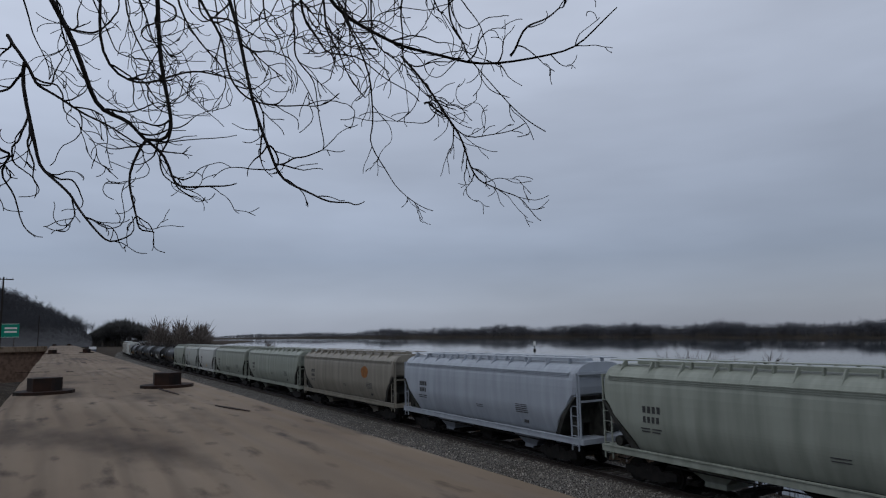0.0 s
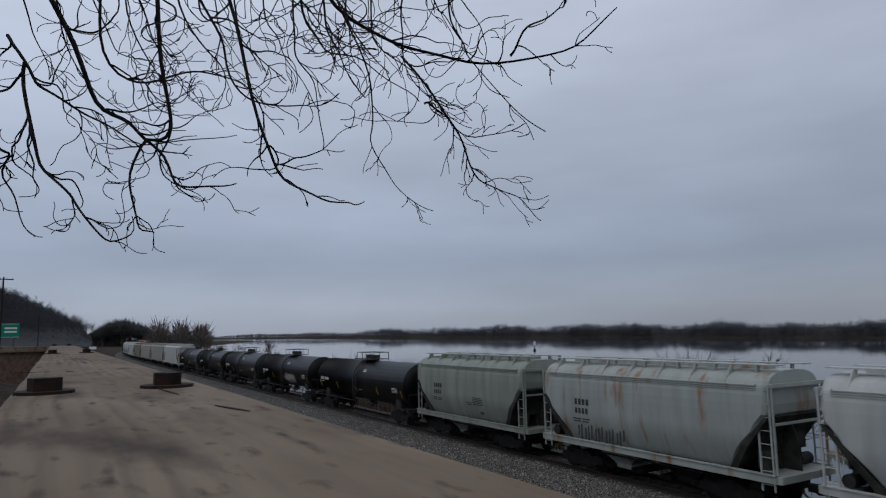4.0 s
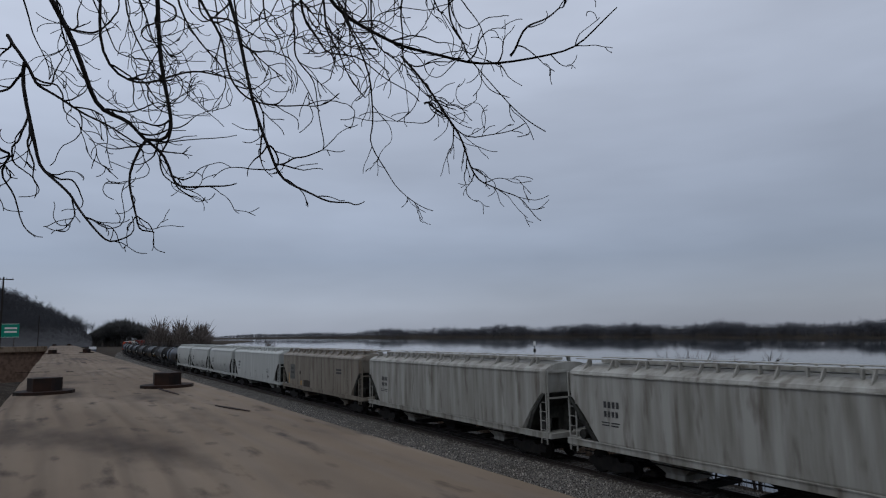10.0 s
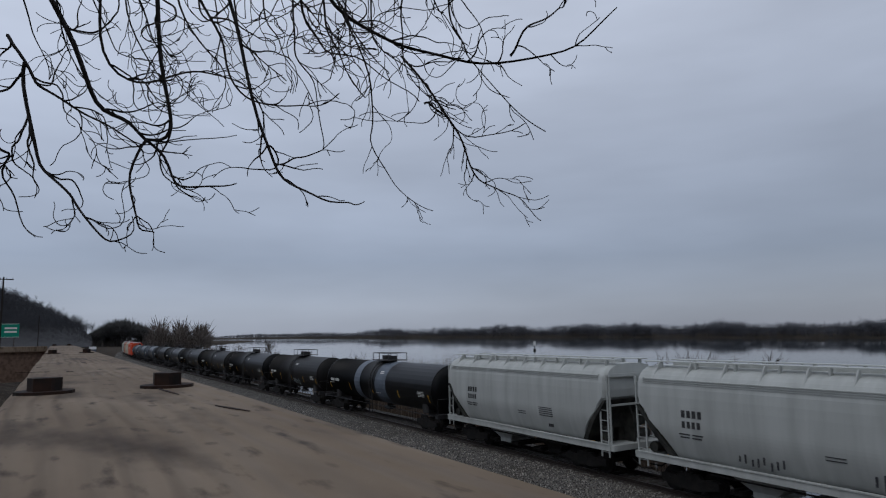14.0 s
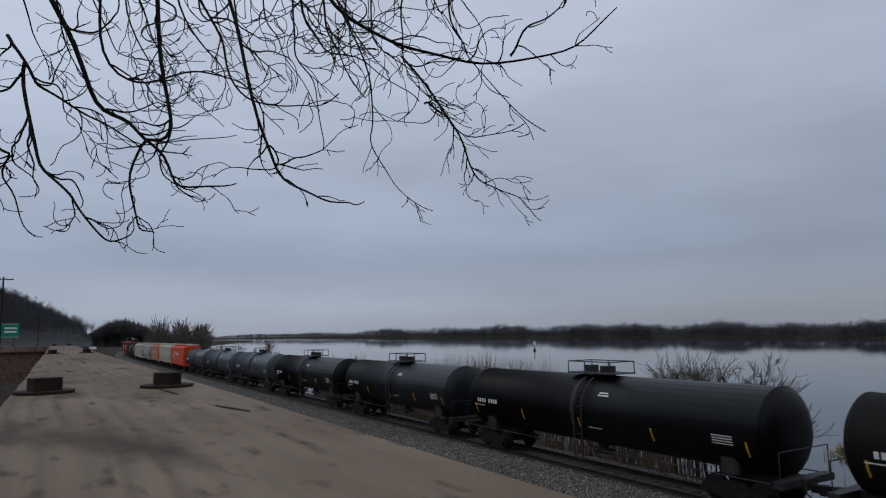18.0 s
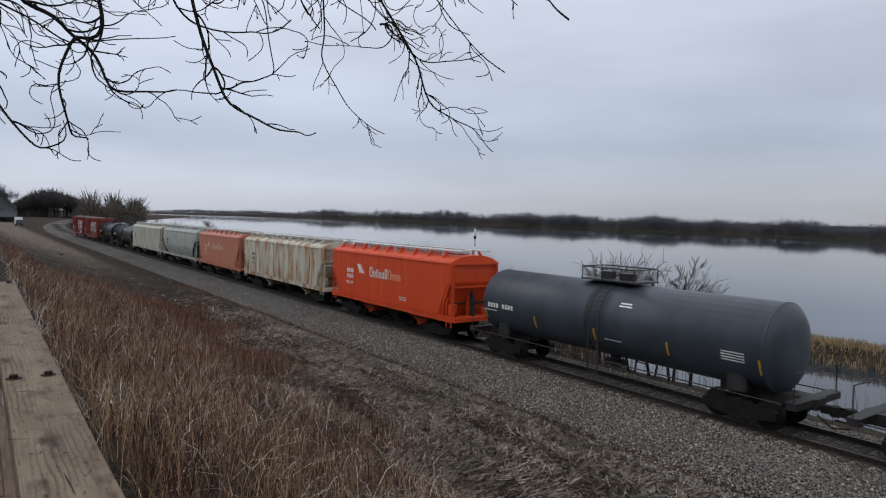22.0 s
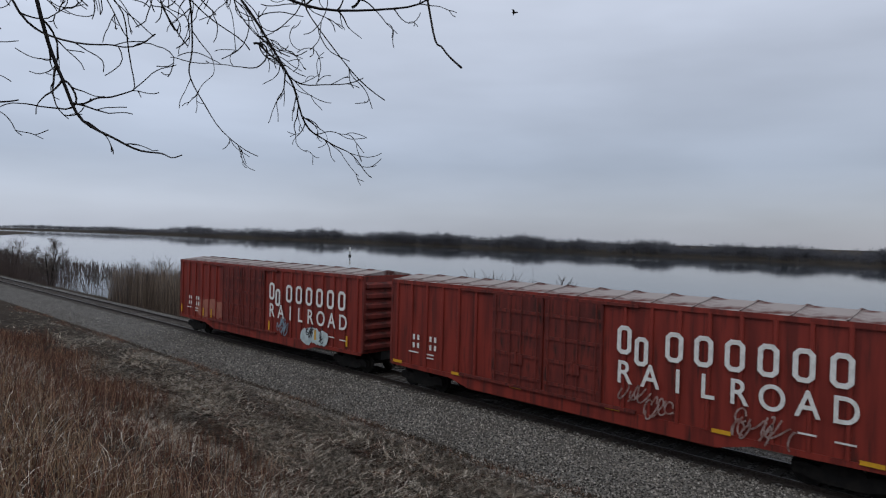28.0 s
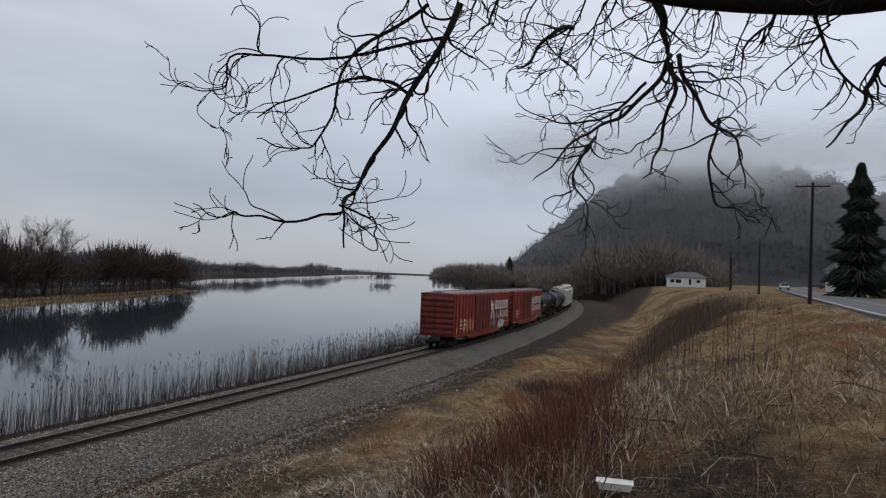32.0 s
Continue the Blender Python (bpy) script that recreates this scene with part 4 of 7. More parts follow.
    for i, (x, o, s) in enumerate([(-60, 6.6, .62), (-56, 6.2, .55), (-76, 6, .5), (-84, 7, .5), (-130, 9, .8), (-140, 8, .9), (-150, 9, .85), (-158, 11, .9), (-172, 10, 1.0), (-23.2, 6.0, .82), (-21.0, 5.8, .78), (-18.8, 6.0, .86), (-63, 7.4, .6), (-66, 6.4, .7), (-68.5, 7.6, .62), (-71, 6.6, .7), (-64.5, 8.4, .66), (-112, 7, .75), (-118, 9, .8), (-124, 7.5, .85), (-120, 12, .9), (-22.4, 6.6, .84), (-20.2, 6.4, .80), (-19.4, 6.9, .86), (-18.0, 6.2, .78), (-24.4, 6.8, .72), (-44, 6.4, .66), (-42, 6.8, .74), (-40.2, 6.2, .70), (-38, 6.6, .76), (-36, 6.4, .68)]):
        y = float(track_offset(x)) + o
        plant(tree_kind(51 + i % 3, 8.0, 3, 0.012, 0.6, 0.09, (3, 5)), x, y, float(ground_height(x, y)), s, 60 * i, "slender leafless sapling on the river bank", "bank saplings", "sapling")
    # dark wood where the line bends away, bare trees beside it
    spots = []
    for _ in range(420):
        a, r = g.uniform(-87.7, -83.3), g.uniform(580, 640)
        x, y = bearing(a, r)
        spots.append((x, y, 0.5, (0.88 - 0.42 * abs((a + 85.5) / 2.2) ** 2) * g.uniform(0.82, 1.06)))
    wood_belt("evergreen_grove", spots, "dark dense grove beyond the bend of the line", GROVE, 8, (21, 25), 60, 0.30)
    spots = []
    for _ in range(300):
        a, r = g.uniform(-84, -79), g.uniform(260, 340)
        x, y = bearing(a, r)
        spots.append((x, y, -0.5, g.uniform(0.45, 1.0) * (1.15 + 0.35 * math.sin(a * 4.0))))
    wood_belt("bend_thicket", spots, "bare brown trees beyond the bend of the line", TWIG, 9, (7, 11.5))
    # woods at the foot of the bluff, down the line
    spots = []
    for _ in range(2600):
        a = g.uniform(67.5, 92)
        r = g.uniform(230, 420) if a > 76 else g.uniform(300, 460)
        x, y = bearing(a, r)
        h = np.interp(a, [67, 69, 74, 78, 82, 86, 90, 92], [.45, .75, .8, .65, 1.1, 1.25, 1.0, .7])
        spots.append((x, y, 0.5 + 0.01 * r * (a > 80), h * g.uniform(0.5, 1.15)))
    wood_belt("bluff_foot_woods", spots, "brown-grey bare woods at the foot of the bluff", FOOTWOOD, 10, (11, 16.5), 60, 0.42)
    spots = [(*bearing(a, r), WATER_Z, g.uniform(0.4, 0.9)) for a, r in zip(g.normal(63.3, 0.55, 60), g.uniform(560, 590, 60))]
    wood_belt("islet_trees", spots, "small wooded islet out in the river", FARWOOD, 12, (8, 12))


def build_hills():
    def bluff(name, a0, a1, r0, r1, top, label, seed):
        """A rounded wooded bluff: heights by bearing, rising from r0 to its crest at r1 and on back."""
        ang = np.linspace(a0, a1, 160)
        rad = np.concatenate([np.linspace(r0, r1, 50), np.linspace(r1, r1 * 1.6, 14)[1:]])
        A, R = np.meshgrid(ang, rad, indexing="ij")
        H = np.interp(A, [t[0] for t in top], [t[1] for t in top])
        f = smooth(0, 1, np.clip((R - r0) / (r1 - r0), 0, 1)) ** 0.8
        X, Y = R * np.sin(np.radians(A)), R * np.cos(np.radians(A))
        g = np.random.default_rng(seed)
        crag = 0.03 * np.sin(A * 3.3 + R * 0.01) + 0.02 * np.sin(A * 9.1 + R * 0.03)
        Z = 2 + (np.tan(np.radians(H)) * r1 + 4) * f * (1 + crag) + g.normal(0, 1.6, A.shape) * f
        k, m = A.shape
        F = [(i * m + j, (i + 1) * m + j, (i + 1) * m + j + 1, i * m + j + 1) for i in range(k - 1) for j in range(m - 1)]
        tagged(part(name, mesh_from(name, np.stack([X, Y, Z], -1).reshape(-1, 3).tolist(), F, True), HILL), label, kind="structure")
        spots = []
        for _ in range(9000):
            i, j = g.integers(0, k), g.integers(3, 52)
            if Z[i, j] > 12:
                spots.append((X[i, j] + g.normal(0, 4), Y[i, j] + g.normal(0, 4), Z[i, j] - 1, g.uniform(0.7, 1.2)))
        wood_belt("bluff_woods", spots, "bare woods covering the bluff, tinted blue-grey for haze", BLUFFWOOD, seed + 1, (4, 6.5))

    bluff("backdrop_bluff_east", 73.5, 112, 430, 900, [(73.5, .2), (75, 1.6), (78, 4.1), (80.8, 6.6), (83.4, 8.4), (87, 9.1), (92, 9.2), (96, 8.9), (100, 7.7), (104, 6), (112, 3)],
          "steep wooded bluff with its top in low cloud", 61)
    bluff("backdrop_bluff_west", -104, -87.6, 380, 620, [(-104, 5.4), (-98, 4.4), (-93.7, 3.4), (-92.2, 2.6), (-90.8, 1.95), (-89.6, 1.4), (-88.2, .55), (-87.6, .0)],
          "dark wooded hill across the road", 71)


def build_mist():
    """Low cloud lying on the crest of the bluff: thin sheets that let light through, thicker towards their tops; a
    faint veil lower down stands in for haze.
    """
    m = bpy.data.materials.new("low_cloud_vapour")
    m.use_nodes = True
    n, l = m.node_tree.nodes, m.node_tree.links
    n.remove(n["Principled BSDF"])
    tc, sp, nz = n.new("ShaderNodeTexCoord"), n.new("ShaderNodeSeparateXYZ"), n.new("ShaderNodeTexNoise")
    l.new(tc.outputs["Generated"], sp.inputs[0])
    l.new(tc.outputs["Object"], nz.inputs["Vector"])
    nz.inputs["Scale"].default_value, nz.inputs["Detail"].default_value = 0.012, 5.0
    add = n.new("ShaderNodeMath")
    add.operation = "MULTIPLY_ADD"
    l.new(nz.outputs["Fac"], add.inputs[0])
    add.inputs[1].default_value = 0.5
    l.new(sp.outputs["Z"], add.inputs[2])
    def step(value, a, b2, lo, hi):
        mr = n.new("ShaderNodeMapRange")
        mr.interpolation_type = "SMOOTHSTEP"
        for key, val in (("From Min", a), ("From Max", b2), ("To Min", lo), ("To Max", hi)):
            mr.inputs[key].default_value = val
        l.new(value, mr.inputs["Value"])
        return mr.outputs[0]

    def times(a, b2):
        mu = n.new("ShaderNodeMath")
        mu.operation = "MULTIPLY"
        l.new(a, mu.inputs[0]), l.new(b2, mu.inputs[1])
        return mu.outputs[0]
    # The 0.05 floor lays an even veil on the slope, imitating haze.
    dense = times(times(step(add.outputs[0], 0.72, 0.98, 0.05, 0.46), step(sp.outputs["Z"], 0.62, 1.0, 1.0, 0.0)), step(sp.outputs["Y"], 0.80, 1.0, 1.0, 0.0))
    dense = times(dense, step(sp.outputs["Z"], 0.0, 0.12, 0.0, 1.0))
    tr, tl, mx = n.new("ShaderNodeBsdfTransparent"), n.new("ShaderNodeBsdfTranslucent"), n.new("ShaderNodeMixShader")
    tl.inputs[0].default_value = (0.95, 0.97, 1.0, 1)
    l.new(dense, mx.inputs[0]), l.new(tr.outputs[0], mx.inputs[1]), l.new(tl.outputs[0], mx.inputs[2])
    l.new(mx.outputs[0], n["Material Output"].inputs[0])
    for r, z0, z1 in ((640, 0, 175), (740, 4, 205), (560, -2, 155)):
        A = np.linspace(66, 120, 60)
        V = [(*bearing(a, r), z) for z in np.linspace(z0, z1, 12) for a in A]
        F = [(i * 60 + j, i * 60 + j + 1, (i + 1) * 60 + j + 1, (i + 1) * 60 + j) for i in range(11) for j in range(59)]
        tagged(part("backdrop_low_cloud", mesh_from("backdrop_low_cloud", V, F, True), m), "thin low cloud on the crest of the bluff, with an added haze veil below", kind="structure").visible_shadow = False


# Bluff soil blued to match its woods, haze included in the colour.
HILL = material("haze_tinted_bluff_soil", (0.025, 0.0255, 0.0285), (0.017, 0.0175, 0.020), rough=1.0, scale=0.04, bump=0.8, bump_scale=0.3)


# ---------------------------------------------------------------- rolling stock
RUN = ((0, 2, 4, 6, 8, 10, 12, 14, 16, 18, 20, 22, 24, 26, 28, 29, 30, 31, 32),
       (0.0, 48.5, 97.1, 145.7, 194.4, 242.9, 291.4, 339.8, 388.1, 436.3, 484.4, 532.3, 580.2, 627.9, 675.6, 699.4, 723.3, 747.1, 770.9))  # seconds, metres rolled
WHEEL_R = 0.46


def truck_meshes():
    def make():
        f = Shape()
        for y in (-1.0, 1.0):  # two cast side frames, an arch over each journal
            prof = [(-1.25, 0.36), (-1.25, 0.62), (-1.0, 0.70), (-0.55, 0.62), (-0.42, 0.78), (0.42, 0.78), (0.55, 0.62), (1.0, 0.70), (1.25, 0.62), (1.25, 0.36), (1.0, 0.34), (0.5, 0.22), (-0.5, 0.22), (-1.0, 0.34)]
            f.loft([[(a, y - 0.09, c) for a, c in prof], [(a, y + 0.09, c) for a, c in prof]])
            for a in (-0.22, 0.0, 0.22):
                f.tube([(a, y, 0.30), (a, y, 0.62)], 0.08, 8)
        f.box((0, 0, 0.68), (0.36, 2.2, 0.30), 0.05)
        w = Shape()
        ring = lambda r, y: [(r * math.cos(t), y, r * math.sin(t)) for t in (2 * math.pi * k / 20 for k in range(20))]
        w.loft([ring(0.10, -0.07), ring(0.40, -0.06), ring(WHEEL_R, -0.065), ring(WHEEL_R, 0.05), ring(WHEEL_R + 0.028, 0.06), ring(WHEEL_R + 0.028, 0.085), ring(0.40, 0.08), ring(0.12, 0.05)])
        ax = Shape().tube([(0, -1.1, 0), (0, 1.1, 0)], [0.085, 0.085], 10)
        return f.mesh("truck"), w.mesh("wheel"), ax.mesh("axle")
    return cached("truck", make)


def add_running_gear(car, length):
    frame_me, wheel_me, axle_me = truck_meshes()
    half = length / 2
    for end in (-1, 1):
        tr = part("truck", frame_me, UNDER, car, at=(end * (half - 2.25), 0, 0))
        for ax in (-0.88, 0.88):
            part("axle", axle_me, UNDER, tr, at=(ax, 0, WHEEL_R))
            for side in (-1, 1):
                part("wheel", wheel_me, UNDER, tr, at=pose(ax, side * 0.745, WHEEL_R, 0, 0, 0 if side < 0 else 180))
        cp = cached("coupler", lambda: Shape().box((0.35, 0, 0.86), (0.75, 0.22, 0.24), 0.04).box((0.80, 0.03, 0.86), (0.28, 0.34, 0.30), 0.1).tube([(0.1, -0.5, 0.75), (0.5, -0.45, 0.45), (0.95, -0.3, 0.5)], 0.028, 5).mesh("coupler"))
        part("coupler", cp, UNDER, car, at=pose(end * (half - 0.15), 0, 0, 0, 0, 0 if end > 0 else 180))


def ladder_mesh(w, h, rungs):
    sh = Shape()
    for x in (-w / 2, w / 2):
        sh.box((x, 0, h / 2), (0.05, 0.05, h))
    for i in range(rungs):
        sh.tube([(-w / 2, 0, h * (i + 0.5) / rungs), (w / 2, 0, h * (i + 0.5) / rungs)], 0.016, 5)
    return sh.mesh("ladder")


def bars(car, rows, y, mat, name="marking"):
    """Plain bars of lettering size on the side that faces the bank: rows of (x, z, width, height, count, pitch)."""
    for x, z, w, h, count, pitch in rows:
        sh = Shape()
        for i in range(count):
            sh.box((x + i * pitch, 0, z), (w, 0.008, h))
        lift = 0.004 if mat == PATCHGREY else 0.012
        ob = part(name, sh.mesh(name), mat, car, at=(0, y(z) - lift if callable(y) else y - lift, 0))
        if count > 1:
            tagged(ob, kind="stuff")


def hopper_car(length, paint, ribs=0, curved=True, label="", bays=3, marks=(), roof=None, rail=None, hatches=True, dark_end=True, gusset=1.45):
    """A covered hopper: side sheets drawn in to the slope sheets at its ends, roof, running boards, sills, bays, ladders."""
    L = length
    car = tagged(new("covered_hopper_car"), label, "hopper car", "train cars")
    zs = [(1.30 + 1.3 * t, 1.20 + 0.41 * math.sin(t * math.pi / 2) ** 0.85, 1.85 - 0.95 * t ** 1.6) for t in np.linspace(0, 1, 12)]
    zs += [(2.9, 1.61, 0.74), (3.2, 1.61, 0.45), (3.5, 1.60, 0.40), (3.8, 1.575, 0.40), (4.02, 1.53, 0.40), (4.10, 1.50, 0.40), (4.24, 1.40, 0.40), (4.36, 1.28, 0.40), (4.45, 1.10, 0.40), (4.52, 0.85, 0.40), (4.56, 0.45, 0.40)]
    if not curved:
        zs = [(1.32, 1.52, 2.05), (1.45, 1.56, 1.98), (1.9, 1.57, 1.62), (2.4, 1.57, 1.22), (2.9, 1.57, 0.72), (3.15, 1.57, 0.46), (3.6, 1.57, 0.40), (4.12, 1.57, 0.40), (4.22, 1.52, 0.40), (4.36, 1.22, 0.40), (4.46, 0.8, 0.40), (4.5, 0.4, 0.40)]

    if not dark_end:  # shorter open ends
        zs = [(a, w, 0.4 + (q - 0.4) * 0.6) for a, w, q in zs]

    def side_y(z):
        return -float(np.interp(z, [a[0] for a in zs], [a[1] for a in zs]))

    def body():
        sh = Shape()
        rings = []
        for z, w, inset in zs:
            h = L / 2 - inset
            k = min(0.12, w * 0.3)
            rings.append([(-h + k, -w, z), (h - k, -w, z), (h, -w + k, z), (h, w - k, z), (h - k, w, z), (-h + k, w, z), (-h, w - k, z), (-h, -w + k, z)])
        sh.loft(rings)
        return sh.mesh("body", False)
    part("body", cached(("hop_body", round(L, 1), curved, dark_end), body), paint, car)

    eave = cached(("eave", round(L, 1)), lambda: Shape().box((0, 0, 0), (L - 1.5, 0.05, 0.035)).mesh("eave_rail"))
    for side in (-1, 1):
        for z in (3.96, 4.03, 4.10) if curved else (4.09,):
            part("eave_rail", eave, paint, car, at=(0, side * (1.545 if curved else 1.59), z))
    for s in (-1, 1):
        part("side_sill", cached(("sill", round(L, 1)), lambda: Shape().box((0, 0, 1.24), (L - 0.5, 0.09, 0.26), 0.02).box((0, 0, 1.36), (L - 0.5, 0.16, 0.04)).mesh("side_sill")), rail or paint, car, at=(0, s * 1.52, 0))
        part("running_board", cached(("board", round(L, 1)), lambda: Shape().box((0, 0, 4.72), (L - 0.7, 0.42, 0.035)).add(*[[], []]).mesh("running_board")), roof or paint, car, "metal walkway along the roof", (0, s * 0.78, 0))
    bracket = cached("bracket", lambda: Shape().box((0, 0, 4.57), (0.06, 0.16, 0.30)).mesh("board_bracket"))
    for i in range(int(L // 1.6)):
        for side in (-1, 1):
            part("board_bracket", bracket, roof or paint, car, at=(-L / 2 + 1.2 + i * 1.6, side * 0.98, 0))
    plate = cached(("gusset", curved), lambda: Shape().loft([[(x, -1.50, 4.10), (x, -1.02, 4.50), (x, -0.98, 4.70), (x, -1.10, 4.70)] for x in (-0.025, 0.025)]).mesh("roof_gusset"))
    for i in range(int((L - 2.4) // gusset) + 1):
        for side in (0, 180):
            part("roof_gusset", plate, paint, car, at=pose(-L / 2 + 1.2 + i * gusset, 0, 0, 0, 0, side))
    # Includes a broad near-black block, added to keep the underside dark as shade.
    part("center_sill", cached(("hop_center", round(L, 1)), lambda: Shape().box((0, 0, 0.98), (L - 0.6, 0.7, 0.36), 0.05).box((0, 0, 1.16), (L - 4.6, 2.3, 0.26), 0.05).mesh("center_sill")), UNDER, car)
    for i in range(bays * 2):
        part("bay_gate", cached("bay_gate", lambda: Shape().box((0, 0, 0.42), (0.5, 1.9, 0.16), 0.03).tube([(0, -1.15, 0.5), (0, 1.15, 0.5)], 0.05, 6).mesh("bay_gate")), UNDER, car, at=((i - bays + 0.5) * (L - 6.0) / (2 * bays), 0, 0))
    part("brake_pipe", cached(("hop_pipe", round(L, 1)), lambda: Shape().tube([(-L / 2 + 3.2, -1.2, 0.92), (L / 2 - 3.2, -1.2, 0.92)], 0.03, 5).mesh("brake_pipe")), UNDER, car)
    if hatches:
        part("hatch_trough", cached(("hatch", round(L, 1)), lambda: Shape().box((0, 0, 4.62), (L - 2.2, 0.62, 0.14), 0.1).mesh("hatch_trough")), roof or paint, car)
    for e in (-1, 1):
        def end_frame():
            sh = Shape()
            for y in (-1.42, 1.42):
                sh.box((-0.28, y, 2.6), (0.06, 0.06, 3.0))
            sh.box((-0.28, 0, 4.10), (0.10, 2.95, 0.12)).box((-0.28, 0, 2.9), (0.06, 2.9, 0.08)).box((-0.55, 0, 1.22), (0.9, 3.0, 0.22), 0.05)
            return sh.mesh("end_frame")
        part("end_frame", cached("hop_end", end_frame), rail or paint, car, at=pose(e * L / 2, 0, 0, 0, 0, 0 if e > 0 else 180))
        def slope():
            sh = Shape()
            sh.loft([[(-0.50, -1.585, 3.12), (-0.50, 1.585, 3.12), (-0.36, 1.585, 3.12), (-0.36, -1.585, 3.12)], [(-1.35, -1.60, 2.2), (-1.35, 1.60, 2.2), (-1.1, 1.60, 2.2), (-1.1, -1.60, 2.2)], [(-2.0, -1.40, 1.32), (-2.0, 1.40, 1.32), (-1.75, 1.40, 1.30), (-1.75, -1.40, 1.30)]])
            sh.box((-1.0, 0, 1.9), (0.12, 0.5, 1.3)).box((-0.7, -1.25, 1.75), (0.5, 0.4, 0.5), 0.08).tube([(-0.9, 0.7, 1.55), (-0.9, 1.3, 1.55)], 0.2, 10)
            return sh.mesh("slope_sheet")
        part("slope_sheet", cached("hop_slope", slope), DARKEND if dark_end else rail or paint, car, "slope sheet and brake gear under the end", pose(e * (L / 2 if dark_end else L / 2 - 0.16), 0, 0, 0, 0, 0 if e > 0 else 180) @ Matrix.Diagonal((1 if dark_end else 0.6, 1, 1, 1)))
        # Upright plate in the same shade-dark tone, filling the open end.
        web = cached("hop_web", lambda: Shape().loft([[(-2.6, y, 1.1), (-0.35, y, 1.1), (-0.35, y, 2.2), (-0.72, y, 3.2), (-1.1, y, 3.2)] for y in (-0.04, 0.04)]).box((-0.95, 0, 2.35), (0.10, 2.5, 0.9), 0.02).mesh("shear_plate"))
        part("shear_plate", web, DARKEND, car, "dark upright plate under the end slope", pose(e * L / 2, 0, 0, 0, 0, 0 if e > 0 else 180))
        for s in (-1, 1):
            part("end_ladder", cached("ladder", lambda: ladder_mesh(0.42, 3.3, 8)), rail or paint, car, at=(e * (L / 2 - 0.55), s * 1.50, 0.85))
    def bay():
        sh = Shape()
        sh.loft([[(-1.5, -1.25, 1.35), (1.5, -1.25, 1.35), (1.5, 1.25, 1.35), (-1.5, 1.25, 1.35)], [(-0.45, -0.75, 0.55), (0.45, -0.75, 0.55), (0.45, 0.75, 0.55), (-0.45, 0.75, 0.55)], [(-0.45, -0.75, 0.36), (0.45, -0.75, 0.36), (0.45, 0.75, 0.36), (-0.45, 0.75, 0.36)]])
        return sh.mesh("hopper_bay")
    for i in range(bays):
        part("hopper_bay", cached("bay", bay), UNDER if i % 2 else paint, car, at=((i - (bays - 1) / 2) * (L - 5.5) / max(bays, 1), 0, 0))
    if ribs:
        rib = cached("rib", lambda: Shape().box((0, 0, 2.75), (0.10, 0.10, 2.65), 0.02).mesh("rib"))
        for i in range(ribs):
            for s in (-1, 1):
                part("rib", rib, paint, car, at=(-L / 2 + 1.15 + (L - 2.3) * i / (ribs - 1), s * 1.60, 0 if 1.6 < abs(-L / 2 + 1.15 + (L - 2.3) * i / (ribs - 1)) < L / 2 - 1.9 else 0.0))
    add_running_gear(car, L)
    for mat, rows in marks:
        bars(car, rows, side_y, mat)
    return car


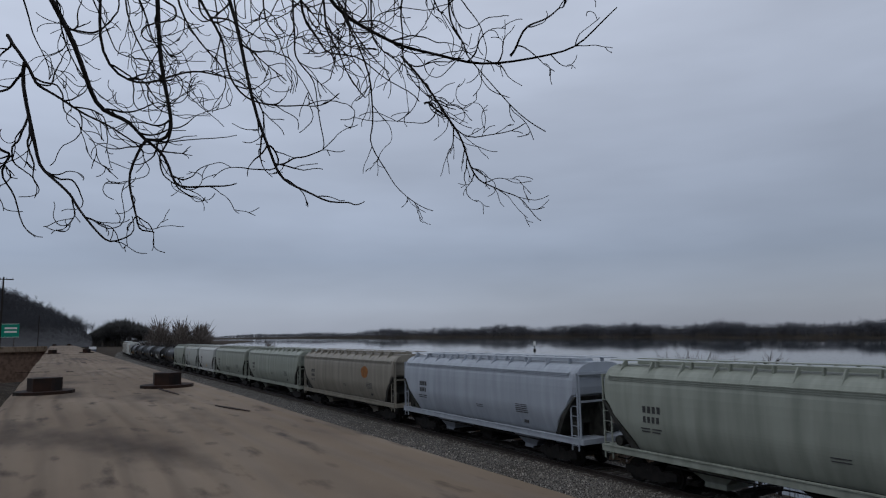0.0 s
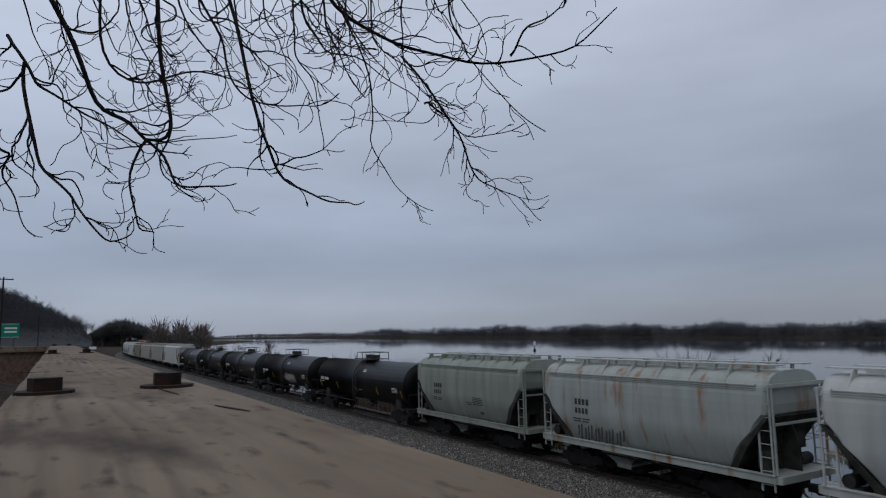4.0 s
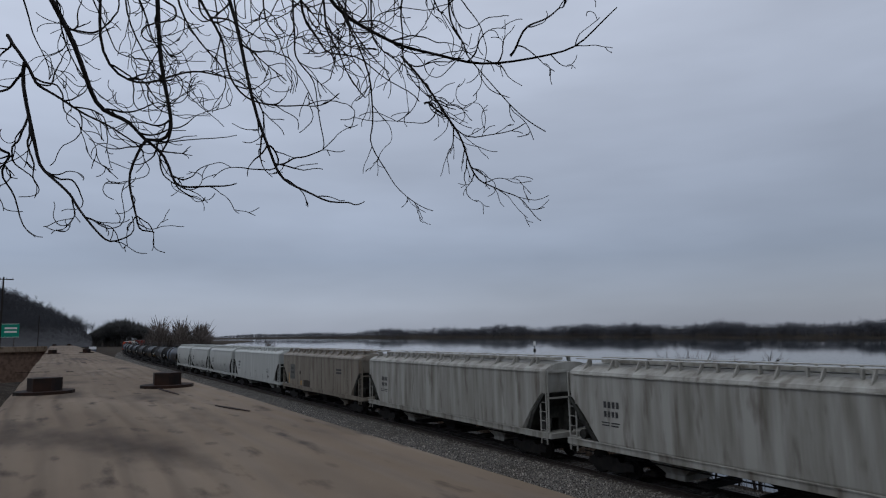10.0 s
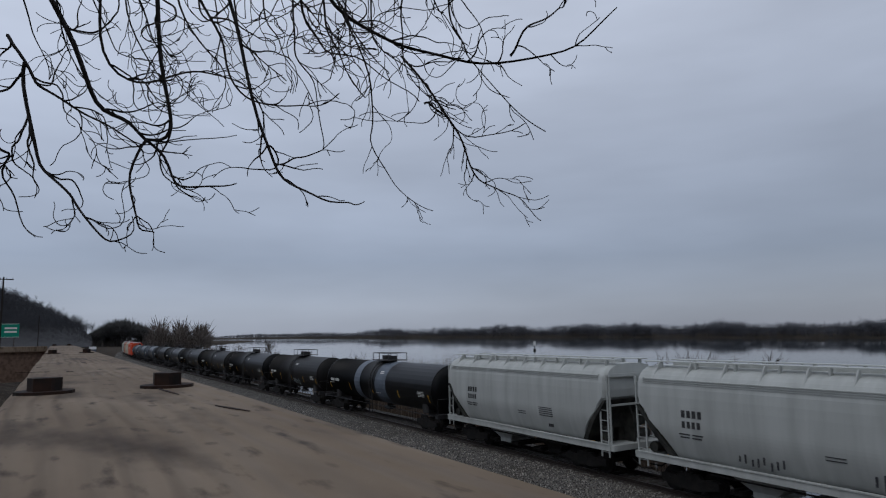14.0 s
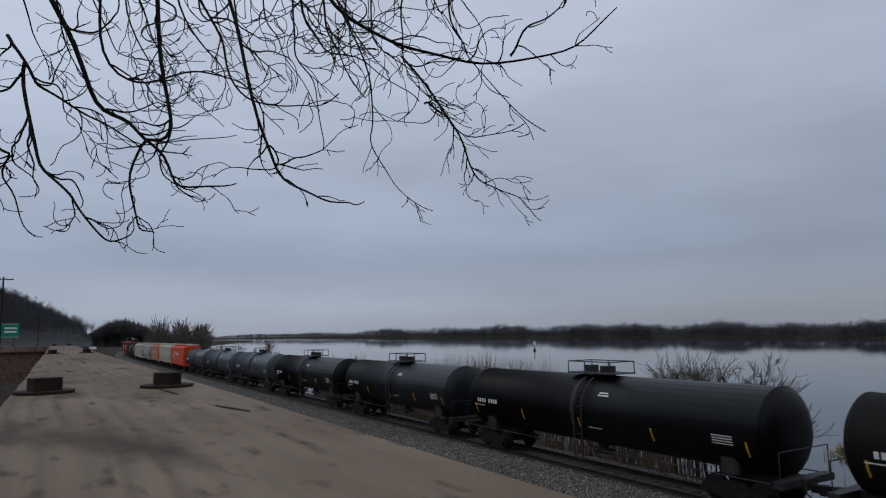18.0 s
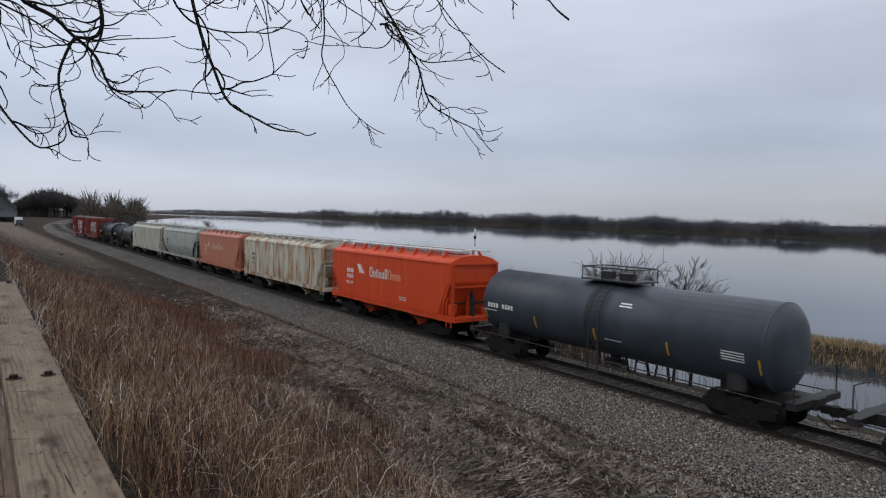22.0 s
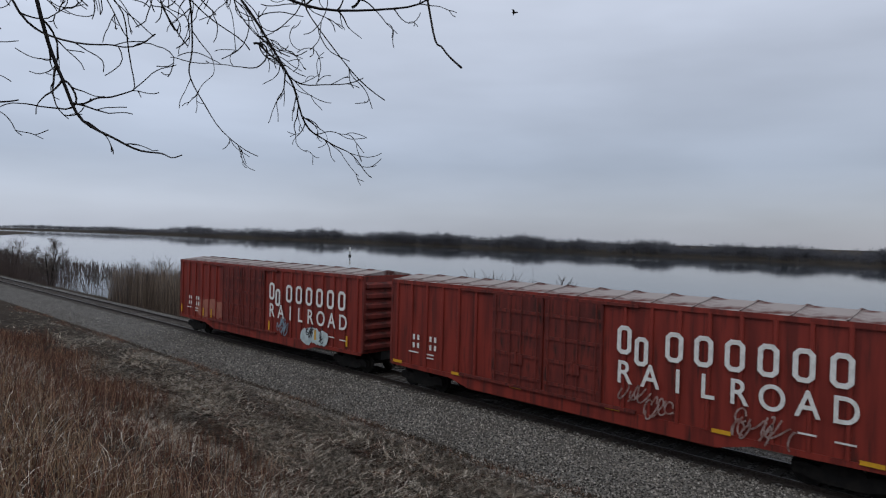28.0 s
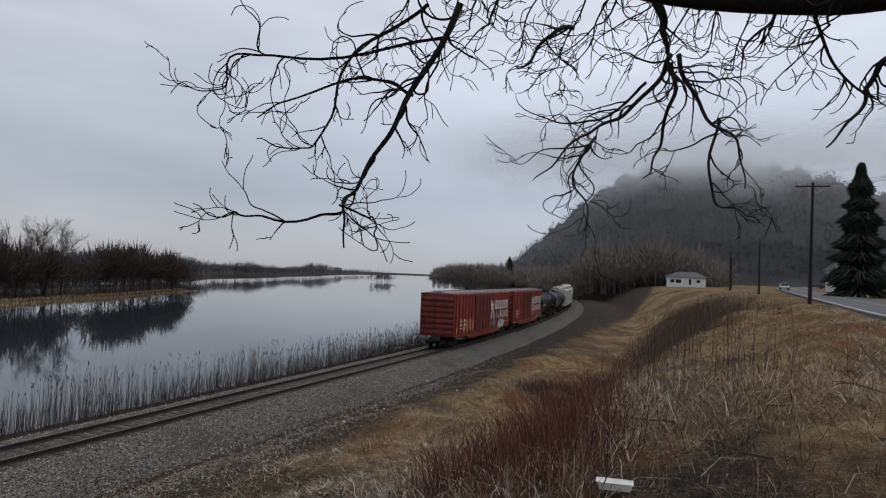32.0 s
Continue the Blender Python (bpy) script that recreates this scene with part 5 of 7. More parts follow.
def tank_car(length, paint, label="", marks=(), band=None, radius=1.47, platform=True, inset=0.55):
    """A tank car: domed barrel, saddle sills, top platform with rails, manway, ladders, hand rails."""
    L, R = length, radius
    car = tagged(new("tank_car"), label, "tank car", "train cars")
    cz = 1.05 + R

    def barrel():
        sh = Shape()
        n = 32
        rings = []
        h = L / 2 - inset
        for x, r in ((-h, 0.15), (-h + 0.02, 0.6), (-h + 0.09, 1.02), (-h + 0.19, 1.28), (-h + 0.29, 1.41), (-h + 0.36, R), (-h + 0.361, R + 0.012), (-h + 0.43, R + 0.012), (-h + 0.431, R), (h - 0.431, R), (h - 0.43, R + 0.012), (h - 0.361, R + 0.012), (h - 0.36, R), (h - 0.29, 1.41), (h - 0.19, 1.28), (h - 0.09, 1.02), (h - 0.02, 0.6), (h, 0.15)):
            rr = r
            rings.append([(x, rr * math.cos(t), cz + rr * math.sin(t)) for t in (2 * math.pi * k / n for k in range(n))])
        sh.loft(rings)
        return sh.mesh("tank", True)
    part("tank", cached(("tank", round(L, 1), inset), barrel), paint, car)

    def seam(x):
        return Shape().loft([[(x + dx, (R + dr) * math.cos(t), cz + (R + dr) * math.sin(t)) for t in (2 * math.pi * k / 32 for k in range(32))] for dx, dr in ((-0.09, 0.0), (-0.09, 0.012), (0.09, 0.012), (0.09, 0.0))], cap=False).mesh("seam_band")
    part("seam_band", cached("seam", lambda: seam(-0.4)), BLACK, car)
    if band:
        for x, w in band[1]:
            part("paint_band", Shape().loft([[(x + dx, (R + 0.006) * math.cos(t), cz + (R + 0.006) * math.sin(t)) for t in (2 * math.pi * k / 32 for k in range(32))] for dx in (-w / 2, w / 2)], cap=False).mesh("paint_band"), band[0], car, "pale painted band round the tank")
    for e in (-1, 1):
        def sill():
            return Shape().box((-1.6, 0, 0.98), (3.2, 0.7, 0.34), 0.05).box((-0.25, 0, 1.05), (0.35, 2.9, 0.22), 0.04).box((-2.2, 0, 1.35), (0.7, 2.3, 0.55), 0.1).tube([(-0.2, -1.35, 1.15), (-0.2, -1.35, 2.05), (-0.2, 1.35, 2.05), (-0.2, 1.35, 1.15)], 0.022, 5).mesh("end_sill")
        part("end_sill", cached("tank_sill", sill), BLACK, car, at=pose(e * (L / 2 - 0.15), 0, 0, 0, 0, 0 if e > 0 else 180))
    def curved_ladder():
        sh = Shape()
        arc = [(-(R + 0.11) * math.cos(t), cz + (R + 0.11) * math.sin(t)) for t in np.radians(np.linspace(62, 0, 9))] + [(-(R + 0.11), 1.6), (-(R + 0.06), 0.55)]
        for x in (-0.24, 0.24):
            sh.tube([(x, a, c) for a, c in arc], 0.035, 5)
        for a, c in arc[1:]:
            sh.tube([(-0.24, a, c), (0.24, a, c)], 0.018, 4)
        sh.box((0, arc[-1][0], 0.55), (0.5, 0.12, 0.03))
        return sh.mesh("side_ladder")
    if platform:
        def deck():
            sh = Shape()
            top = cz + R
            sh.box((0, 0, top + 0.10), (2.7, 1.5, 0.05))
            for x in (-1.3, -0.25, 1.3):
                for y in (-0.72, 0.72):
                    sh.tube([(x, y, top + 0.05), (x, y, top + 0.60)], 0.025, 5)
            for y in (-0.72, 0.72):
                sh.tube([(-1.3, y, top + 0.60), (1.3, y, top + 0.60)], 0.025, 5)
            for x in (-1.3, 1.3):
                sh.tube([(x, -0.72, top + 0.60), (x, 0.72, top + 0.60)], 0.025, 5)
            return sh.mesh("top_platform")
        pf = part("top_platform", cached("tank_deck", deck), BLACK, car, "black steel platform with hand rails")
        part("manway", cached("manway", lambda: Shape().tube([(0.45, 0, cz + R - 0.05), (0.45, 0, cz + R + 0.40)], 0.34, 12).mesh("manway")), BLACK, pf)
        part("valve_box", cached("valve_box", lambda: Shape().box((-0.55, 0, cz + R + 0.24), (0.5, 0.5, 0.36), 0.08).mesh("valve_box")), BLACK, pf)
        for s in (-1, 1):
            part("side_ladder", cached("tank_ladder", curved_ladder), BLACK, car, "black ladder bent round the tank", pose(0.1, 0, 0, 0, 0, 0 if s < 0 else 180))
    for s in (-1, 1):
        part("hand_rail", cached(("tank_rail", round(L, 1)), lambda: Shape().tube([(-L / 2 + 0.6, 0, 1.08), (L / 2 - 0.6, 0, 1.08)], 0.022, 5).mesh("hand_rail")), BLACK, car, at=(0, s * 1.50, 0))
    part("outlet", cached("outlet", lambda: Shape().tube([(0, 0, 1.3), (0, 0, 0.6)], 0.22, 10).box((0, 0, 0.75), (0.9, 0.5, 0.2), 0.05).mesh("outlet")), BLACK, car)
    add_running_gear(car, L)

    def side_y(z):
        return -math.sqrt(max(R * R - (z - cz) ** 2, 0.2))
    for mat, rows in marks:
        for x, z, w, h, count, pitch in rows:
            sh = Shape()
            for i in range(count):
                xc = x + i * pitch
                ring = []
                for zz in (z - h / 2, z - h / 6, z + h / 6, z + h / 2):
                    yy = side_y(zz)
                    ring.append([(xc - w / 2, yy - 0.008, zz), (xc + w / 2, yy - 0.008, zz), (xc + w / 2, yy, zz), (xc - w / 2, yy, zz)])
                sh.loft(ring)
            mk = part("marking", sh.mesh("marking"), mat, car)
            if count > 1:
                tagged(mk, kind="stuff")
    return car


def letter_mesh(ch, height):
    """One capital in the built-in font, as a thin solid, its foot's middle at the origin."""
    cu = bpy.data.curves.new("letter", "FONT")
    cu.body, cu.size, cu.align_x, cu.extrude, cu.offset = ch, height * 1.43, "CENTER", 0.004, 0.012
    ob = bpy.data.objects.new("letter", cu)
    me = bpy.data.meshes.new_from_object(ob)
    bpy.data.objects.remove(ob)
    bpy.data.curves.remove(cu)
    return me


def ring_mesh(w, h, t):
    """A plain upright ring with cut corners, for lettering that is only hinted at."""
    def loop(q):
        a, b2, k = w / 2 - q, h / 2 - q, min(w, h) * 0.26 - q * 0.6
        return [(-a + k, -b2), (a - k, -b2), (a, -b2 + k), (a, b2 - k), (a - k, b2), (-a + k, b2), (-a, b2 - k), (-a, -b2 + k)]
    v = [(a, yy, c) for yy in (-0.008, 0.0) for q in (0, t) for a, c in loop(q)]
    f = []
    for k in range(8):
        n = (k + 1) % 8
        f += [(k, n, 8 + n, 8 + k), (16 + k, 24 + k, 24 + n, 16 + n), (k, 16 + k, 16 + n, n), (8 + k, 8 + n, 24 + n, 24 + k)]
    return mesh_from("lettering", v, f)


def box_car(length, label, marks=(), patches=()):
    """A long boxcar: panelled sides with posts, two plug doors, corrugated ends, pale roof, deep side sill."""
    L, W, Z0, Z1 = length, 1.55, 1.06, 4.72
    car = tagged(new("boxcar"), label, "boxcar", "train cars")
    part("body", cached("box_body", lambda: Shape().box((0, 0, (Z0 + Z1) / 2), (L, 2 * W, Z1 - Z0), 0.05).mesh("body")), BOXRED, car)
    step = L / 14
    panel = cached("box_roof", lambda: Shape().loft([[(x, -W - 0.04, Z1), (x, 0, Z1 + 0.20), (x, W + 0.04, Z1), (x, 0, Z1 - 0.04)] for x in (0, step - 0.05)]).mesh("roof_panel"))
    ridge = cached("box_seam", lambda: Shape().loft([[(x, -W - 0.04, Z1 + 0.03), (x, 0, Z1 + 0.25), (x, W + 0.04, Z1 + 0.03), (x, 0, Z1)] for x in (step - 0.05, step)]).mesh("roof_seam"))
    for i in range(14):
        pan = part("roof_panel", panel, BOXROOF, car, "pale patchy roof panel showing red", (-L / 2 + step * i, 0, 0))
        part("roof_seam", ridge, BOXROOF, pan)
    part("top_chord", cached("box_chord", lambda: Shape().box((0, -W - 0.03, Z1 - 0.08), (L, 0.07, 0.16)).box((0, W + 0.03, Z1 - 0.08), (L, 0.07, 0.16)).mesh("top_chord")), BOXRED, car)
    post = cached("box_post", lambda: Shape().box((0, 0, 2.86), (0.13, 0.09, 3.5), 0.03).mesh("side_post"))
    door_zone = (-3.8, 1.15)
    for s in (-1, 1):
        for i in range(21):
            x = -L / 2 + 0.35 + (L - 0.7) * i / 20
            if not door_zone[0] < x < door_zone[1]:
                part("side_post", post, BOXRED, car, at=(x, s * (W + 0.035), 0))
        leaf = cached("box_door", lambda: Shape().box((0, 0, 2.88), (2.32, 0.10, 3.35), 0.03).mesh("plug_door"))
        rail = cached("box_door_rail", lambda: Shape().box((0, 0, 0), (2.2, 0.05, 0.12), 0.02).mesh("door_rib"))
        rod = cached("box_rod", lambda: Shape().tube([(0, 0, 1.25), (0, 0, 4.5)], 0.025, 6).mesh("locking_rod"))
        lock = cached("box_lock", lambda: Shape().box((0, 0, 2.2), (0.5, 0.05, 0.35), 0.02).tube([(0, -0.04, 2.0), (0, -0.04, 2.5)], 0.03, 6).mesh("lock_box"))
        for x in (-2.52, -0.12):
            door = part("plug_door", leaf, BOXRED_DARK, car, "red plug door with locking rods", pose(x, s * (W + 0.06), 0, 0, 0, 0 if s < 0 else 180))
            for z in (1.55, 2.35, 3.15, 3.95):
                part("door_rib", rail, BOXRED_DARK, door, at=(0, -0.06, z))
            for a in (-0.95, -0.25, 0.25, 0.95):
                part("locking_rod", rod, BOXRED_DARK, door, at=(a, -0.10, 0))
            part("lock_box", lock, BOXRED_DARK, door, at=(0.1, -0.11, 0))
        part("door_track", cached("door_track", lambda: Shape().box((0, 0, 1.18), (7.6, 0.12, 0.10)).box((0, 0, 4.58), (7.6, 0.10, 0.10)).mesh("door_track")), BOXRED_DARK, car, at=(-1.5, s * (W + 0.07), 0))
        def sill():
            prof = [(-L / 2, 1.12), (L / 2, 1.12), (L / 2, 0.98), (L / 2 - 3.6, 0.92), (L / 2 - 4.6, 0.66), (-L / 2 + 4.6, 0.66), (-L / 2 + 3.6, 0.92), (-L / 2, 0.98)]
            return Shape().loft([[(a, -0.03, c) for a, c in prof], [(a, 0.03, c) for a, c in prof]]).mesh("side_sill")
        part("side_sill", cached("box_sill", sill), BOXRED, car, at=(0, s * (W + 0.02), 0))
    rib = cached("box_rib", lambda: Shape().loft([[(0.0, y, -0.19), (0.13, y, -0.08), (0.13, y, 0.08), (0.0, y, 0.19)] for y in (-1.42, 1.42)]).mesh("rib"))
    corner = cached("box_corner", lambda: Shape().box((0.03, 0, 2.9), (0.12, 0.12, 3.6)).mesh("corner_post"))
    plate = cached("box_plate", lambda: Shape().box((0.004, 0, 2.9), (0.02, 2.9, 3.55)).mesh("corrugated_end"))
    for e in (-1, 1):
        en = part("corrugated_end", plate, BOXRED_DARK, car, at=pose(e * L / 2, 0, 0, 0, 0, 0 if e > 0 else 180))
        for i in range(7):
            part("rib", rib, BOXRED_DARK, en, at=(0.012, 0, 1.35 + i * 0.48))
        for y in (-1.5, 1.5):
            part("corner_post", corner, BOXRED_DARK, en, at=(0, y, 0))
        part("end_ladder", cached("box_ladder", lambda: ladder_mesh(0.4, 1.6, 5)), BOXRED_DARK, en, at=pose(0.2, 1.15 * e, 1.0, 0, 0, 90))
    part("center_sill", cached("box_center", lambda: Shape().box((0, 0, 0.85), (L, 0.6, 0.4)).box((0, 0, 0.6), (6, 1.6, 0.35), 0.1).mesh("center_sill")), BLACK, car)
    add_running_gear(car, L + 1.6)
    for mat, rows in marks:
        bars(car, rows, -W - 0.085, mat)
    for mat, x, z, w, h, name, lab in patches:
        rng = random.Random(int(x * 10) + 50)
        sh = Shape()
        if name == "overpaint":  # one ragged patch in a few overlapping dabs
            for k in range(4):
                cx, cz = x + w * (k - 1.5) / 5, z + h * rng.uniform(-0.1, 0.1)
                ring = [(cx + w * 0.26 * math.cos(t) * rng.uniform(0.8, 1.15), cz + h * 0.45 * math.sin(t) * rng.uniform(0.7, 1.1)) for t in (2 * math.pi * q / 16 for q in range(16))]
                sh.loft([[(a, -0.001 * k, c) for a, c in ring], [(a, -0.006 - 0.001 * k, c) for a, c in ring]])
        else:  # looping sprayed strokes
            thick = 0.026
            for k in range(8 if mat == BLACKSPRAY else 11):
                cx, cz, r1, r2, a0 = x + w * rng.uniform(-0.42, 0.42), z + h * rng.uniform(-0.3, 0.3), w * rng.uniform(0.06, 0.14), h * rng.uniform(0.15, 0.36), rng.uniform(0, 6.28)
                pts = [(cx + r1 * math.cos(a0 + q * 0.42) + 0.02 * q, cz + r2 * math.sin(a0 * 1.3 + q * 0.50)) for q in range(rng.randint(7, 12))]
                for (xa, za), (xb, zb) in zip(pts, pts[1:]):
                    n = Vector((zb - za, xa - xb)).normalized() * thick
                    e = Vector((xb - xa, zb - za)).normalized() * thick * 0.5
                    ring = [(xa - e.x + n.x, za - e.y + n.y), (xb + e.x + n.x, zb + e.y + n.y), (xb + e.x - n.x, zb + e.y - n.y), (xa - e.x - n.x, za - e.y - n.y)]
                    d = 0.0004 * k
                    sh.loft([[(a, -d, c) for a, c in ring], [(a, -0.006 - d, c) for a, c in ring]])
        tagged(part(name, sh.mesh(name), mat, car, lab, (0, -W - 0.092 if name == "graffiti" else -W - 0.082 if mat == GRAFFITI else -W - 0.010, 0)), kind="stuff")
    return car


def car_paint(name, base, streak, rust=None, rough=0.5, amount=(0.62, 0.82)):
    return material(name, base, streak, rough=rough, scale=1.1, stretched=(2.2, 1, 0.22), mix=(0.35, 0.75), stain=rust, stain_scale=1.3, stain_stretch=(1.6, 1, 0.3), stain_mix=amount, bump=0.08, bump_scale=3)


# One near-black tone covers the black slope sheets and the shade under the ends.
DARKEND = material("dark_end_paint_with_shade", (0.020, 0.021, 0.019), (0.045, 0.044, 0.038), rough=0.75, scale=2, spec=0.2)
GREENGREY = car_paint("pale_green_grey_hopper_paint", (0.262, 0.283, 0.242), (0.176, 0.193, 0.164))
BLUEWHITE = car_paint("cool_white_hopper_paint", (0.328, 0.361, 0.406), (0.256, 0.282, 0.322))
BEIGE = car_paint("dusty_beige_hopper_paint", (0.23, 0.212, 0.174), (0.153, 0.14, 0.115))
OFFWHITE = car_paint("chalky_off_white_hopper_paint", (0.43, 0.445, 0.425), (0.33, 0.34, 0.322))
DIRTYWHITE = car_paint("streaked_dirty_white_hopper_paint", (0.34, 0.336, 0.306), (0.162, 0.153, 0.128), (0.0935, 0.0765, 0.0595), amount=(0.55, 0.75))
TAN = car_paint("brown_stained_tan_hopper_paint", (0.221, 0.2, 0.163), (0.148, 0.126, 0.0983), (0.0803, 0.0523, 0.0338), amount=(0.52, 0.75))
CREAMRUST = material("cream_paint_with_rust", (0.52, 0.50, 0.41), (0.36, 0.345, 0.285), rough=0.55, scale=1.1, stretched=(2.2, 1, 0.4), mix=(0.35, 0.75), stain=(0.27, 0.115, 0.030), stain_scale=0.75, stain_stretch=(2.2, 1, 0.7), stain_mix=(0.47, 0.63), bump=0.08, bump_scale=3)
PALERUST = car_paint("pale_paint_light_rust", (0.46, 0.455, 0.395), (0.33, 0.33, 0.285), (0.20, 0.10, 0.045), amount=(0.55, 0.70))
ORANGE = car_paint("bright_orange_red_hopper_paint", (0.58, 0.066, 0.016), (0.47, 0.050, 0.012))
SALMON = car_paint("faded_salmon_hopper_paint", (0.426, 0.164, 0.102), (0.361, 0.135, 0.082))
GREYGREEN = car_paint("grey_green_hopper_paint", (0.342, 0.365, 0.342), (0.261, 0.284, 0.261), (0.216, 0.117, 0.045), amount=(0.56, 0.72))
TANKBLACK = material("weathered_black_tank_paint", (0.0013, 0.0015, 0.0019), (0.003, 0.0031, 0.0034), spec=0.17, rough=0.40, scale=0.8, stretched=(1.5, 1, 0.4), bump=0.05, bump_scale=4)
TANKBROWN = material("sooty_brown_black_tank_paint", (0.006, 0.0055, 0.005), (0.010, 0.009, 0.008), spec=0.18, rough=0.5, scale=0.9, stretched=(1.5, 1, 0.4))
TANKGREY = material("slate_grey_tank_paint", (0.046, 0.056, 0.070), (0.036, 0.044, 0.055), rough=0.38, scale=0.9, stretched=(1.5, 1, 0.4), bump=0.05, bump_scale=4)
TANKMID = material("charcoal_tank_paint", (0.009, 0.011, 0.013), (0.006, 0.0075, 0.009), spec=0.26, rough=0.40, scale=0.9, stretched=(1.5, 1, 0.4))
PALEBAND = material("pale_blue_grey_paint", (0.10, 0.12, 0.15), (0.07, 0.085, 0.105), rough=0.5, scale=1)
BOXRED = material("oxide_red_boxcar_paint", (0.205, 0.027, 0.018), (0.120, 0.017, 0.012), rough=0.55, scale=1.3, stretched=(2.2, 1, 0.25), stain=(0.042, 0.013, 0.010), stain_scale=1.4, stain_stretch=(4, 1, 0.35), stain_mix=(0.56, 0.74), bump=0.15, bump_scale=2.5)
BOXRED_DARK = material("dull_red_boxcar_paint", (0.150, 0.024, 0.017), (0.085, 0.016, 0.013), rough=0.65, scale=1.6, stretched=(2.0, 1, 0.4), stain=(0.022, 0.010, 0.008), stain_scale=1.8, stain_stretch=(3, 1, 0.5), stain_mix=(0.54, 0.70))
BOXROOF = material("worn_boxcar_roof", (0.27, 0.24, 0.23), (0.09, 0.036, 0.032), rough=0.9, scale=0.9, spec=0.1, mix=(0.46, 0.58), bump=0.2)
ROOFGREY = material("galvanised_roof_sheet", (0.50, 0.50, 0.50), (0.38, 0.37, 0.36), rough=0.5, metal=0.3, scale=1.2, stretched=(1, 0.5, 1))
FADEDMARK = material("faded_pink_letters", (0.60, 0.42, 0.35), (0.52, 0.33, 0.26), rough=0.6, scale=5)
WHITEMARK = material("white_stencil_paint", (0.70, 0.70, 0.67), (0.58, 0.58, 0.55), rough=0.6, scale=6)
DARKMARK = material("black_stencil_paint", (0.03, 0.03, 0.032), (0.05, 0.05, 0.05), rough=0.6, scale=6)
YELLOWMARK = material("yellow_reflective_sheet", (0.62, 0.33, 0.02), (0.52, 0.27, 0.02), rough=0.5, scale=6)
GRAFFITI = material("pale_blue_graffiti_paint", (0.45, 0.52, 0.52), (0.33, 0.40, 0.41), rough=0.6, scale=3)
OVERPAINT = material("faded_pink_overpaint", (0.30, 0.12, 0.085), (0.24, 0.08, 0.06), rough=0.7, scale=2)
PALESPRAY = material("thin_blue_spray_paint", (0.22, 0.30, 0.36), (0.16, 0.21, 0.25), rough=0.6, scale=4)
FADEDSPRAY = material("faded_white_spray_paint", (0.30, 0.22, 0.20), (0.20, 0.10, 0.085), rough=0.65, scale=5)
BLACKSPRAY = material("black_spray_paint", (0.03, 0.03, 0.035), (0.06, 0.06, 0.06), rough=0.6, scale=4)
RUSTPATCH = material("rust_patch", (0.25, 0.105, 0.030), (0.17, 0.07, 0.024), rough=0.85, scale=4)

PATCHGREY = material("grey_patch_paint", (0.105, 0.108, 0.098), (0.085, 0.087, 0.08), rough=0.6, scale=3)
SEAMDARK = material("grimy_seam", (0.045, 0.038, 0.030), (0.03, 0.025, 0.02), rough=0.8, scale=4)


def stencil(half, flip=1):
    """Reporting marks near the trailing end, data panels near the other."""
    x = -half + 2.6
    return [(x, 2.95, 0.15, 0.25, 4, 0.23), (x, 2.58, 0.13, 0.23, 4, 0.21), (x, 2.24, 0.45, 0.045, 2, 0.55), (x, 2.13, 0.40, 0.045, 2, 0.50)]


def data_panel(half):
    return [(half - 4.2 + 0.0, 2.5 - 0.09 * i, 0.95, 0.03, 1, 1) for i in range(5)] + [(half - 4.0, 1.75, 0.34, 0.2, 1, 1), (0.6, 2.2, 0.6, 0.03, 1, 1), (0.6, 2.1, 0.6, 0.03, 1, 1)]


def chevrons(half):
    """Small yellow reflectors along the sill."""
    return [(-half + 1.6 + i * (2 * half - 3.2) / 6, 1.30, 0.28, 0.09, 1, 1) for i in range(7)]


def tank_marks(half, dash=True):
    rows = [(YELLOWMARK, [(-half + 1.4 + i * (2 * half - 2.8) / 4, 2.0, 0.07, 0.5, 1, 1) for i in range(5)])]
    rows.append((WHITEMARK, [(-half + 1.7, 2.42, 0.13, 0.20, 4, 0.2), (-half + 2.7, 2.42, 0.13, 0.20, 4, 0.2), (-half + 1.8, 2.18, 0.9, 0.04, 1, 1)]))
    rows.append((WHITEMARK, [(half - 2.3, 2.35 - 0.09 * i, 0.8, 0.035, 1, 1) for i in range(4)] + [(1.4, 3.35, 0.5, 0.05, 1, 1), (1.4, 3.25, 0.6, 0.05, 1, 1), (0.9, 1.9, 0.8, 0.04, 1, 1)]))
    return rows


def scrawl(x, z, n, step, h):
    return [(x + i * step, z + 0.08 * math.sin(i * 2.1), 0.07, h * (0.6 + 0.4 * abs(math.sin(i * 1.7))), 1, 1) for i in range(n)]


# trailing coupling of each car, metres along the train, from the first car seen to the last
COUPLINGS = [-1.8, -21.1, -38.9, -58.7, -78.6, -96.7, -109.3, -122.0, -134.2, -152.9, -170.9, -188.8, -206.7, -224.5, -244.7, -266.1, -287.3, -307.9, -328.3, -343.7, -359.1,
             -373.2, -393.3, -410.6, -429.6, -448.4, -468.1, -485.9, -505.0, -522.5, -541.0, -558.1, -573.2, -591.1, -605.7, -622.4, -642.7, -661.2, -677.3, -698.3, -719.3]
TRAIN = []


